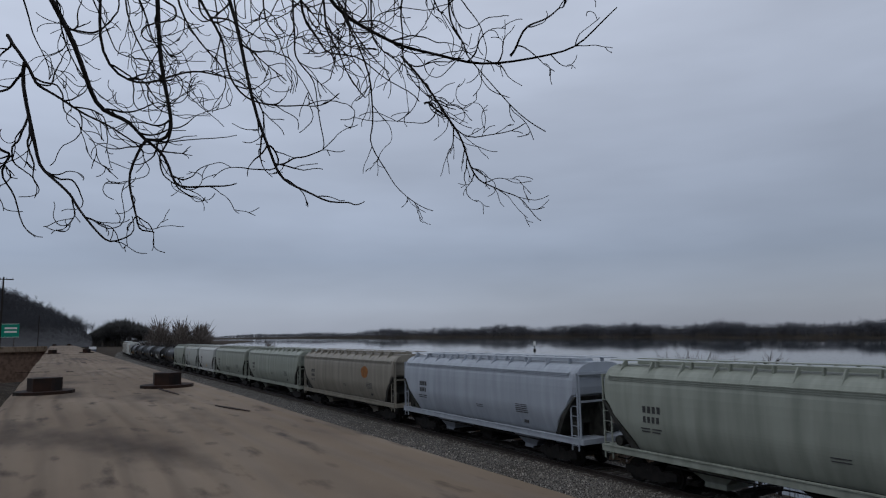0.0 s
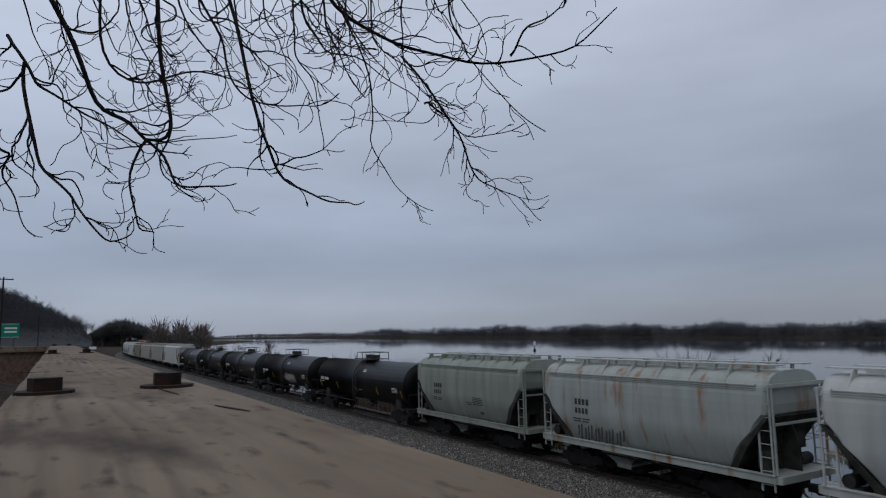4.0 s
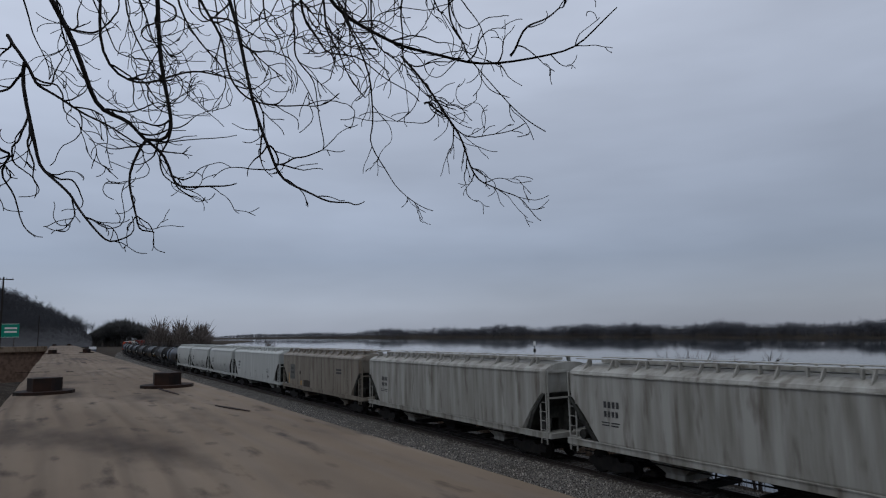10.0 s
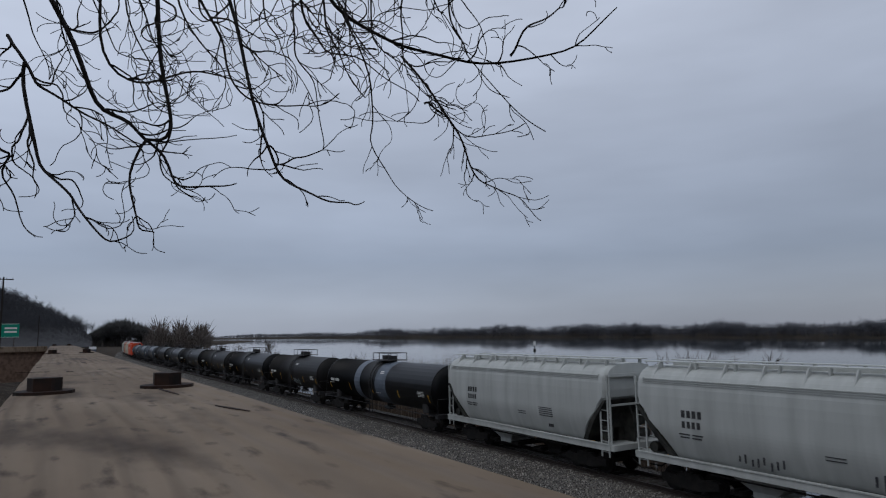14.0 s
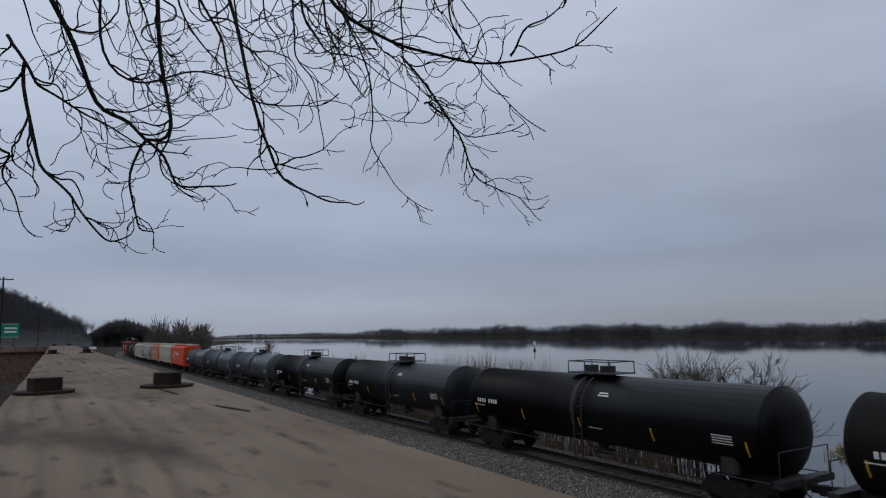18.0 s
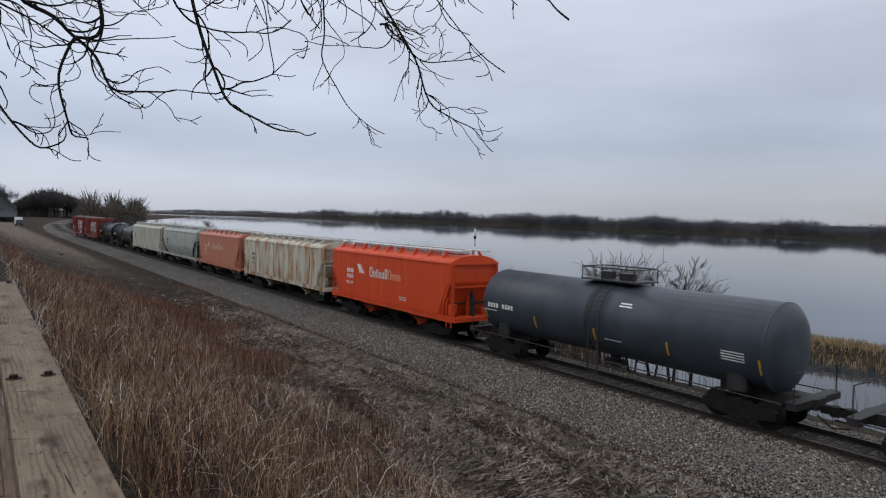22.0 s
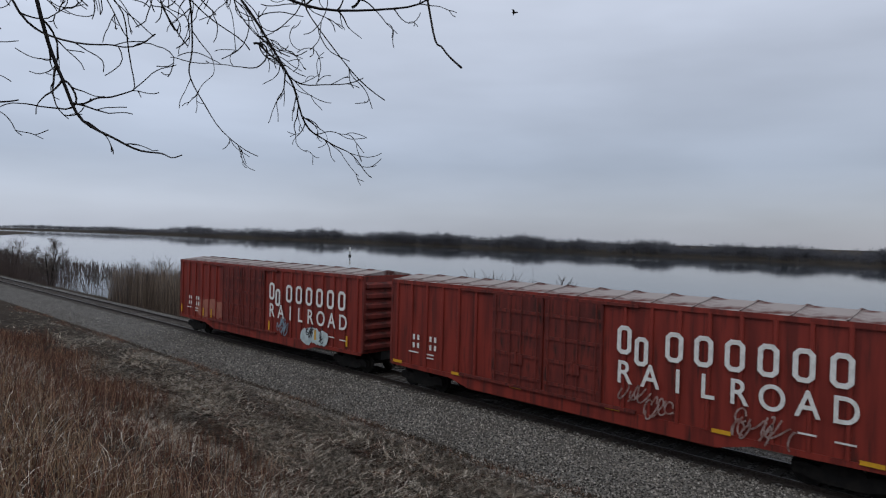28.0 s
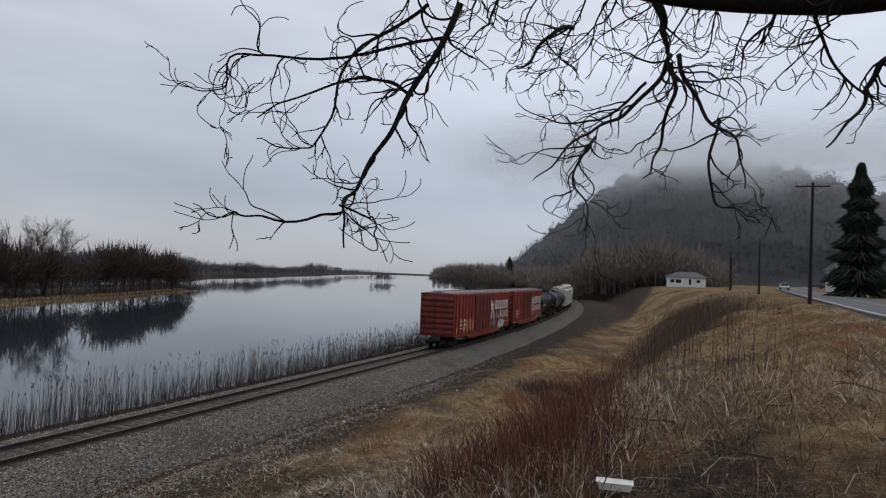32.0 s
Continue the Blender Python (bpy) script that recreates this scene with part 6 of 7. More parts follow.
def wordmark(car, mat, second):
    """A fan-shaped emblem and a row of plain letter-sized rings."""
    sh = Shape()
    for k in range(4):
        x = -3.1 + 0.17 * k
        sh.loft([[(x + 0.20, y, 2.88), (x + 0.30, y, 2.88), (x + 0.02 - 0.06 * k, y, 3.42), (x - 0.12 - 0.03 * k, y, 3.42)] for y in (0.0, -0.008)])
    part("emblem", sh.mesh("emblem"), mat, car, "plain fan-shaped emblem", (0, -1.585, 0))
    x = -1.6
    for k, hgt in enumerate((0.60, 0.38, 0.50, 0.38, 0.38, 0.60, 0.58, 0.38, 0.38, 0.38)):
        w = 0.36 if k in (0, 6) else 0.27
        part("lettering", cached(("ring", w, hgt), lambda: ring_mesh(w, hgt, 0.075)), mat if k < 6 else second, car, at=(x + w / 2, -1.585, 2.75 + hgt / 2))
        x += w + 0.075


def build_train():
    for i in range(len(COUPLINGS) - 1):
        front, rear = COUPLINGS[i], COUPLINGS[i + 1]
        L = front - rear - 0.9
        h = L / 2
        dark = [(DARKMARK, stencil(h) + data_panel(h))]
        hop = lambda paint, label, **k: hopper_car(L, paint, label=label, **k)
        if i == 0:
            c = hop(GREENGREY, "pale green-grey covered hopper with black stencils", marks=dark)
        elif i == 1:
            c = hop(BLUEWHITE, "cool white covered hopper with roof hatch brackets", marks=dark)
        elif i == 2:
            c = hop(BEIGE, "dusty beige covered hopper with dark grime", marks=dark)
            part("rust_patch", Shape().loft([[(h - 5.0 + 0.62 * math.cos(t) * (1 + 0.08 * math.sin(5 * t)), y, 3.25 + 0.42 * math.sin(t)) for t in np.linspace(0, 2 * math.pi, 20, endpoint=False)] for y in (0.03, -0.006)]).mesh("rust_patch"), RUSTPATCH, c, "round orange rust patch", (0, -1.612, 0))
        elif i == 3:
            c = hop(GREENGREY, "chalky grey-green covered hopper with black stencils", marks=dark)
        elif i == 4:
            c = hop(GREENGREY, "pale grey-green covered hopper with sprayed scrawls", marks=dark + [(BLACKSPRAY, scrawl(-1.5, 2.1, 9, 0.22, 0.9))])
        elif i == 5:
            c = hop(OFFWHITE, "off-white covered hopper with an orange sticker", bays=2, marks=[(DARKMARK, stencil(h)), (YELLOWMARK, [(0.4, 1.85, 0.6, 0.35, 1, 1)] + chevrons(h))])
        elif i == 6:
            c = hop(GREYGREEN, "grey-green covered hopper with black graffiti low on its side", bays=2, marks=[(BLACKSPRAY, scrawl(-h + 2.6, 1.9, 14, 0.2, 1.2)), (DARKMARK, stencil(h))])
        elif i == 7:
            c = hop(GREENGREY, "pale grey-green two-bay covered hopper", bays=2, marks=dark)
        elif 8 <= i <= 12:
            extra = [(WHITEMARK, scrawl(0.8, 1.9, 14, 0.2, 0.9))] if i == 9 else [(YELLOWMARK, [(-1.2, 1.75, 0.9, 0.6, 1, 1)])] if i == 12 else []
            c = tank_car(L, (TANKBLACK, TANKBLACK, TANKMID, TANKBLACK, TANKMID)[i - 8], ("black tank car", "black tank car with pale graffiti", "charcoal tank car", "black tank car with yellow dashes", "charcoal tank car with a yellow placard")[i - 8] + " and a railed top platform", tank_marks(h) + extra)
        elif i == 13:
            c = hop(OFFWHITE, "white covered hopper with a rusted front panel", curved=False, marks=[(RUSTPATCH, [(h - 2.2, 3.0, 1.0, 2.0, 1, 1)]), (DARKMARK, stencil(h))])
        elif i in (14, 15):
            c = hop(DIRTYWHITE, "streaked dirty white covered hopper", curved=False, marks=[(DARKMARK, stencil(h))], ribs=0)
        elif i == 16:
            c = hop(TAN, "brown-stained tan covered hopper with a dark emblem", curved=False, marks=[(PATCHGREY, [(-h + 3.4, 2.62, 1.35, 1.35, 1, 1)]), (SEAMDARK, [(x, 2.75, 0.045, 2.5, 1, 1) for x in (-h + 2.2, -h + 4.9, -1.6, 1.4, 4.2, 7.0)] + [(-h + 7.4, 1.72, 1.7, 0.55, 1, 1), (-h + 5.6, 2.6, 0.3, 0.3, 1, 1)]),
                                                                                                            (YELLOWMARK, [(-h + 2.35, 2.0, 0.09, 0.9, 1, 1), (-h + 5.9, 1.7, 0.16, 0.4, 1, 1)]), (DARKMARK, [(-h + 3.05, 2.95, 0.13, 0.24, 3, 0.25), (-h + 3.0, 2.55, 0.12, 0.22, 5, 0.2), (-h + 3.4, 2.1, 1.2, 0.05, 1, 1)]), (DARKMARK, [(h - 4.6, 3.2, 1.1, 0.14, 1, 1), (h - 4.6, 2.95, 1.1, 0.14, 1, 1)])])
        elif i == 17:
            c = hop(OFFWHITE, "light grey covered hopper with dark stencils", curved=False, marks=dark + [(BLACKSPRAY, [(x, 1.7, 0.05, 0.45, 1, 1) for x in (-4, -1.5, 1, 3.5, 5.5)])])
        elif i in (18, 19, 20):
            c = hop(OFFWHITE, "clean white covered hopper with black stencils" + (" and graffiti" if i == 19 else ""), bays=2, marks=dark + [(YELLOWMARK, chevrons(h))] + ([(BLACKSPRAY, scrawl(-2.6, 1.75, 8, 0.22, 0.5) + scrawl(1.6, 1.8, 9, 0.24, 0.8))] if i == 19 else []))
        elif i == 21:
            c = tank_car(L, TANKBLACK, "black tank car with pale bands round its middle", tank_marks(h), band=(PALEBAND, [(-2.6, 1.0), (1.4, 1.7)]))
        elif i == 22:
            c = tank_car(L, TANKBROWN, "sooty brown tank car with a railed top platform", tank_marks(h) + [(GRAFFITI, scrawl(0.5, 1.7, 8, 0.22, 0.5))])
        elif 23 <= i <= 27:
            c = tank_car(L, (TANKBLACK, TANKBROWN, TANKBLACK, TANKMID, TANKBLACK)[i - 23], ("black", "sooty black", "black", "charcoal", "black")[i - 23] + " tank car with yellow reflectors and a railed top platform", tank_marks(h))
        elif 28 <= i <= 30:
            c = tank_car(L, TANKGREY, "slate-grey tank car with a railed top platform", tank_marks(h), inset=0.95)
        elif i == 31:
            c = hop(ORANGE, "bright orange-red covered hopper with a white emblem", curved=False, dark_end=False, roof=ROOFGREY, marks=[(WHITEMARK, stencil(h) + [(2.2, 1.9 - 0.08 * k, 0.7, 0.03, 1, 1) for k in range(3)])])
            wordmark(c, WHITEMARK, material("pale_orange_letters", (0.80, 0.35, 0.20), rough=0.6))
        elif i == 32:
            c = hop(CREAMRUST, "cream ribbed covered hopper streaked with rust", curved=False, dark_end=False, roof=ROOFGREY, ribs=15, marks=[(DARKMARK, stencil(h))])
        elif i == 33:
            c = hop(SALMON, "faded salmon covered hopper with a pale emblem", curved=False, dark_end=False, roof=ROOFGREY, marks=[(FADEDMARK, stencil(h))])
            wordmark(c, FADEDMARK, FADEDMARK)
        elif i == 34:
            c = hop(GREYGREEN, "grey-green covered hopper with rust along its sill", marks=dark)
        elif i == 35:
            c = hop(PALERUST, "pale ribbed covered hopper with light rust", curved=False, dark_end=False, roof=ROOFGREY, ribs=15, marks=[(DARKMARK, stencil(h))])
        elif i in (36, 37):
            c = tank_car(L, TANKMID if i == 36 else TANKBLACK, ("charcoal tank car with a yellow placard", "black tank car with white stencils")[i - 36] + " and a railed top platform", tank_marks(h) + ([(YELLOWMARK, [(-1.0, 1.75, 0.9, 0.6, 1, 1)])] if i == 36 else []))
        else:
            L = 18.9
            h = L / 2
            top = [(1.85, 3.45, 0.50, 0.92), (2.45, 3.15, 0.46, 0.92)] + [(3.52 + k * 0.90, 3.43, 0.56, 0.92) for k in range(6)]
            low = [(1.87 + k * 0.895, 2.42) for k in range(8)]
            small = [(-h + 1.5, 2.35, 0.12, 0.22, 2, 0.27), (-h + 2.5, 2.35, 0.12, 0.22, 2, 0.27), (-h + 1.5, 2.0, 0.12, 0.22, 2, 0.27), (-h + 2.5, 2.0, 0.12, 0.22, 2, 0.27), (-h + 1.5, 1.7, 0.6, 0.05, 1, 1), (-h + 2.5, 1.7, 0.4, 0.05, 1, 1), (-h + 2.5, 1.55, 0.4, 0.05, 1, 1), (h - 1.3, 1.55, 0.5, 0.05, 1, 1), (h - 2.2, 1.6, 0.45, 0.05, 1, 1), (-0.5, 3.3, 0.6, 0.04, 1, 1), (-0.5, 3.2, 0.5, 0.04, 1, 1), (-0.5, 2.8, 0.6, 0.04, 1, 1)]
            yel = [(x, 1.55, 0.13, 0.5, 1, 1) for x in (-h + 0.4, -h + 3.4, -5.0, 1.6, 5.9, h - 1.0)] if i == 39 else [(x, 1.16, 0.55, 0.12, 1, 1) for x in (-h + 0.5, -h + 4.0, -2.5, 1.5, 5, h - 0.7)]
            pat = [(GRAFFITI, 5.8, 1.45, 2.2, 0.95, "overpaint", "pale blue-white graffiti"), (BLACKSPRAY, 5.8, 1.5, 1.7, 0.8, "graffiti", "dark outlines of the graffiti"), (PALESPRAY, 2.85, 1.6, 1.1, 0.8, "graffiti", "thin pale blue sprayed scrawl"), (OVERPAINT, -5.3, 1.8, 3.4, 1.3, "overpaint", "faded pink overpaint")] if i == 39 else [(FADEDSPRAY, 2.6, 1.6, 2.0, 1.0, "graffiti", "faded white graffiti"), (FADEDSPRAY, 6.2, 1.5, 2.2, 1.0, "graffiti", "faded white graffiti")]
            c = box_car(L, "oxide-red boxcar with big white lettering" + (" and pale graffiti" if i == 39 else " and faded graffiti"), [(WHITEMARK, small), (YELLOWMARK, yel)], pat)
            for (fx, fz), ch in zip(low, "RAILROAD"):
                part("lettering", cached(("letter", ch), lambda: letter_mesh(ch, 0.72)), WHITEMARK, c, "white painted lettering", pose(fx, -1.655, fz - 0.36, 90, 0, 0) @ Matrix.Diagonal((0.88, 1, 1, 1)))
            for fx, fz, fw, fh in top:
                part("lettering", cached(("ring", fw, fh), lambda: ring_mesh(fw, fh, 0.14)), WHITEMARK, c, "white painted lettering", (fx, -1.655, fz))
        TRAIN.append((c, (front + rear) / 2))


# ---------------------------------------------------------------- the overhanging tree
def polar(a, e, r, z=5.96):
    x, y = bearing(a, r * math.cos(radians(e)))
    return Vector((x, y, z + r * math.sin(radians(e))))


def build_overhanging_tree():
    tree = tagged(new("overhanging_tree"), "bare dark tree with drooping twiggy branches over the railing", "tree")
    tree.location = (6.2, -6.4, float(ground_height(6.2, -6.4)))
    base = Vector(tree.location)
    rng = random.Random(77)

    def line(name, pts, rad, sides=10):
        sh = Shape()
        sh.tube([p - base for p in curve(pts, 6)], list(np.interp(np.linspace(0, 1, (len(pts) - 1) * 6 + 1), np.linspace(0, 1, len(rad)), rad)), sides)
        return part(name, sh.mesh(name, True), BARK, tree)

    def curve(pts, k):
        """A smooth line through the points."""
        q = []
        for i in range(len(pts) - 1):
            a, b, c, d = pts[max(i - 1, 0)], pts[i], pts[i + 1], pts[min(i + 2, len(pts) - 1)]
            for j in range(k):
                t = j / k
                q.append(0.5 * ((2 * b) + (c - a) * t + (2 * a - 5 * b + 4 * c - d) * t * t + (3 * b - 3 * c + d - a) * t ** 3))
        return q + [pts[-1]]

    line("trunk", [base + Vector((0, 0, -0.3)), base + Vector((0.1, 0.1, 3.0)), base + Vector((-0.3, 0.4, 6.0))], [0.42, 0.33, 0.27], 14)
    top = base + Vector((-0.3, 0.4, 6.0))
    line("limb", [top, Vector((2.0, -3.0, 11.2)), Vector((-2.5, 0.6, 11.6)), Vector((-7.5, 2.8, 10.4))], [0.24, 0.17, 0.12, 0.05])
    line("limb", [base + Vector((0, 0.2, 3.6)), polar(108, 20, 8.6, 6.42), polar(98, 20.8, 8.4, 6.42), polar(85.5, 22.9, 8.4, 6.42), polar(74, 26.5, 8.6, 6.42)], [0.24, 0.20, 0.175, 0.14, 0.05])

    def twig(p, e, view, length, radius, depth, lines):
        """A thin shoot that leaves its bough at a slant and winds on in long soft bends, with finer shoots of its own."""
        hand = rng.choice((-1, 1))
        side = (view.cross(e) * hand + view * rng.gauss(0, 0.45)).normalized()
        if side.z < -0.15:
            length *= 0.7
        d = (e * rng.uniform(0.7, 1.2) + side * rng.uniform(0.5, 1.0)).normalized()
        n = max(5, int(length / 0.045))
        sway, total = 0.0, -hand * rng.uniform(-0.5, 1.5)
        pts, rad = [p.copy()], [radius]
        for k in range(n):
            sway = 0.62 * sway + rng.gauss(0, 0.17)
            d = (Matrix.Rotation(total / n + sway, 3, view) @ d + view * rng.gauss(0, 0.05)).normalized()
            p = p + d * (length / n)
            pts.append(p.copy())
            rad.append(radius * (1 - 0.72 * (k + 1) / n))
        lines.append((pts, rad))
        if depth:
            for _ in range(rng.randint(1, 3) if length > 0.45 else rng.randint(0, 1)):
                k = rng.randint(1, n - 1)
                twig(pts[k], (pts[k + 1] - pts[k]).normalized(), view, length * rng.uniform(0.3, 0.6), rad[k] * 0.75, depth - 1, lines)

    def bough(radius, dist, *stops):
        """A drooping bough through bearing and elevation stops at about one distance, with crooked twigs."""
        far = 1.58 if stops[0][0] > 0 else max(1.0, 9.8 / dist) if stops[-1][0] < -74 else 1.0
        dist, radius = dist * far, radius * far
        pts = [polar(a, e, dist + rng.uniform(-0.15, 0.15), 5.96 if stops[0][0] < 0 else 6.42) for a, e in stops]
        main = curve(pts, 7)
        wob = [rng.uniform(0, 6.28) for _ in range(3)]
        main = [p + 0.03 * far * Vector([math.sin(w + 0.42 * i) + 0.45 * math.sin(2.2 * w + 0.95 * i) for w in wob]) for i, p in enumerate(main)]
        rad = [max(radius * 0.92 * (1 - 0.76 * i / (len(main) - 1)), 0.0062) for i in range(len(main))]
        lines = [(main, rad)]
        length = sum((main[i + 1] - main[i]).length for i in range(len(main) - 1))
        view = (main[len(main) // 2] - Vector((0, 0, 6))).normalized()
        for _ in range(int(2 + length / far * (3.4 if stops[0][0] < 0 else 5.2))):
            f = 0.82 * rng.random() ** 1.2
            i = min(int(len(main) * f) + 1, len(main) - 2)
            e = (main[i + 1] - main[i]).normalized()
            twig(main[i], e, view, far * rng.uniform(0.4, 1.25) * min(1.0, 0.35 + length / far / 3) * (1.0 - 0.66 * f), min(rad[i] * 0.7, 0.011 * far), 2, lines)
        lines = [([p - base for p in pp], rr) for pp, rr in lines]
        part("bough", branch_mesh("bough", lines, (0.0047 if far == 1.0 else 0.0041) * far ** 0.8, 5), BARK, tree)

    bough(0.03, 7.5, (-70.7, 30.4), (-66, 25.7), (-58.3, 23.5), (-48.1, 23.6), (-43.7, 26.4))
    bough(0.02, 7.8, (-62.9, 23.8), (-58.4, 18.1), (-56, 13.2), (-53.3, 12.1), (-50.6, 9.3))
    bough(0.016, 8.4, (-68.6, 27.8), (-65.8, 21.4), (-65.6, 16.7), (-63.6, 12.8), (-60.1, 10.7))
    bough(0.022, 6.6, (-78.5, 28.4), (-75.4, 16.8), (-72, 12.9), (-68.6, 11.1), (-66.1, 11.7))
    bough(0.022, 6.2, (-84.2, 27.5), (-82.7, 17.6), (-84.9, 15.1), (-84.9, 9.8), (-83.8, 8.4))
    bough(0.024, 6.0, (-92.4, 25.8), (-87.7, 18.7), (-84.7, 15.6), (-81.2, 12.7), (-77.4, 12.5))
    bough(0.018, 5.6, (-92.8, 20.3), (-91.9, 13.1), (-88.9, 10.2), (-86.4, 7.7), (-84.9, 9.3))
    bough(0.014, 5.4, (-95.3, 15), (-94, 13.6), (-93.3, 10.8), (-92.1, 7.7))
    bough(0.018, 7.0, (-53.1, 23.5), (-51.5, 25.2), (-48.7, 26.7), (-47.3, 28.3))
    bough(0.016, 7.6, (-61.2, 20), (-58.9, 18.6), (-55.9, 17.1), (-51.8, 17.6))
    bough(0.016, 6.5, (-72.6, 28.6), (-70.6, 24.8), (-66.5, 23.2), (-61.5, 20))
    bough(0.016, 6.2, (-81.7, 27.5), (-78.4, 23.7), (-76.4, 19.5), (-71.3, 19.4), (-68.6, 20.6))
    bough(0.016, 6.0, (-88.5, 26.3), (-86.6, 20.5), (-81.9, 21.2), (-76.9, 20.8), (-74.5, 19.2))
    bough(0.016, 5.8, (-94.7, 21.8), (-92.4, 19.6), (-89.3, 17.2), (-84.7, 15.6), (-77.2, 16.7))
    bough(0.028, 5.0, (70.3, 22.4), (65.5, 13.8), (62.4, 8.3), (60.7, 5.3), (60.9, 1.9))
    bough(0.012, 5.0, (60.7, 5.3), (62.9, 4.7), (63.9, 2.8), (62.6, 2.1), (61, 3.1))
    bough(0.016, 5.0, (60.8, 4.6), (57.3, 4.4), (53.4, 3.9), (50.6, 4.2), (49.2, 4.8))
    bough(0.018, 5.0, (67.4, 21.9), (61.2, 18.5), (59.7, 12.4), (56.4, 10), (53.8, 10))
    bough(0.016, 5.2, (69.1, 19.4), (56.4, 17.2), (51.7, 16.6), (50, 14), (47.2, 13.7))
    bough(0.018, 5.0, (66.4, 14.8), (62.4, 16.3), (55.7, 13.5), (53.8, 12.4))
    bough(0.045, 5.5, (85.7, 22.8), (87, 19.5), (87.6, 17.5))
    bough(0.022, 5.5, (87.6, 17.5), (85.2, 15), (82.3, 12.4), (79.2, 11), (77.1, 8.2))
    bough(0.022, 5.5, (87.6, 17.5), (87.4, 14.1), (86.8, 10.6), (85.3, 7.9))
    bough(0.022, 5.5, (87.6, 17.5), (89.9, 14.4), (92.1, 11), (93.4, 7.6))
    bough(0.016, 5.5, (81.5, 12), (80.3, 8.3), (81, 5), (81.3, 1.7))
    bough(0.016, 5.5, (90.8, 12.7), (90.9, 8), (92.4, 5.8), (94.3, 4.8))
    bough(0.016, 5.6, (86, 15.8), (81.4, 13.3), (78.2, 12.8), (74.7, 15.5))
    bough(0.022, 5.3, (79.5, 20.3), (77.3, 19.1), (74.6, 17.5))
    bough(0.02, 6.2, (95.2, 20.9), (93.2, 18.3), (92.9, 15.8))
    bough(0.03, 6.2, (102.3, 16.8), (101.5, 14.6), (100.3, 13.1), (98.9, 10.3))
    bough(0.02, 6.2, (97.5, 20.6), (99.1, 16.5), (101, 13.8), (102.3, 13.3))

    line("broken_twig", [polar(-45.8, 16.6, 2.0, 6.5), polar(-47.4, 18.0, 2.03, 6.5), polar(-48.6, 20.5, 2.06, 6.5), polar(-51, 34, 2.4, 6.5), Vector((-1.6, 1.2, 9.5)), Vector((-2.5, 0.6, 11.6))], [0.0034, 0.0024, 0.003, 0.005, 0.014, 0.03], 6)
    for k in range(16):
        a = -94 + k * 2.4 + rng.uniform(-1, 1)
        e = rng.uniform(24, 29)
        bough(0.014, rng.uniform(5.8, 7.8), (a - rng.uniform(-1, 3), e + 6), (a, e), (a + rng.uniform(0.5, 4), e - rng.uniform(2, 5)), (a + rng.uniform(2, 8), e - rng.uniform(4, 9)))
    for k in range(15):
        a = 66 + k * 2.5 + rng.uniform(-1, 1)
        e = rng.uniform(19.5, 22)
        bough(0.013, rng.uniform(5.0, 6.4), (a + rng.uniform(0, 3), e + 4), (a, e), (a - rng.uniform(0, 4), e - rng.uniform(1, 4)), (a - rng.uniform(1, 6), e - rng.uniform(3, 6)))


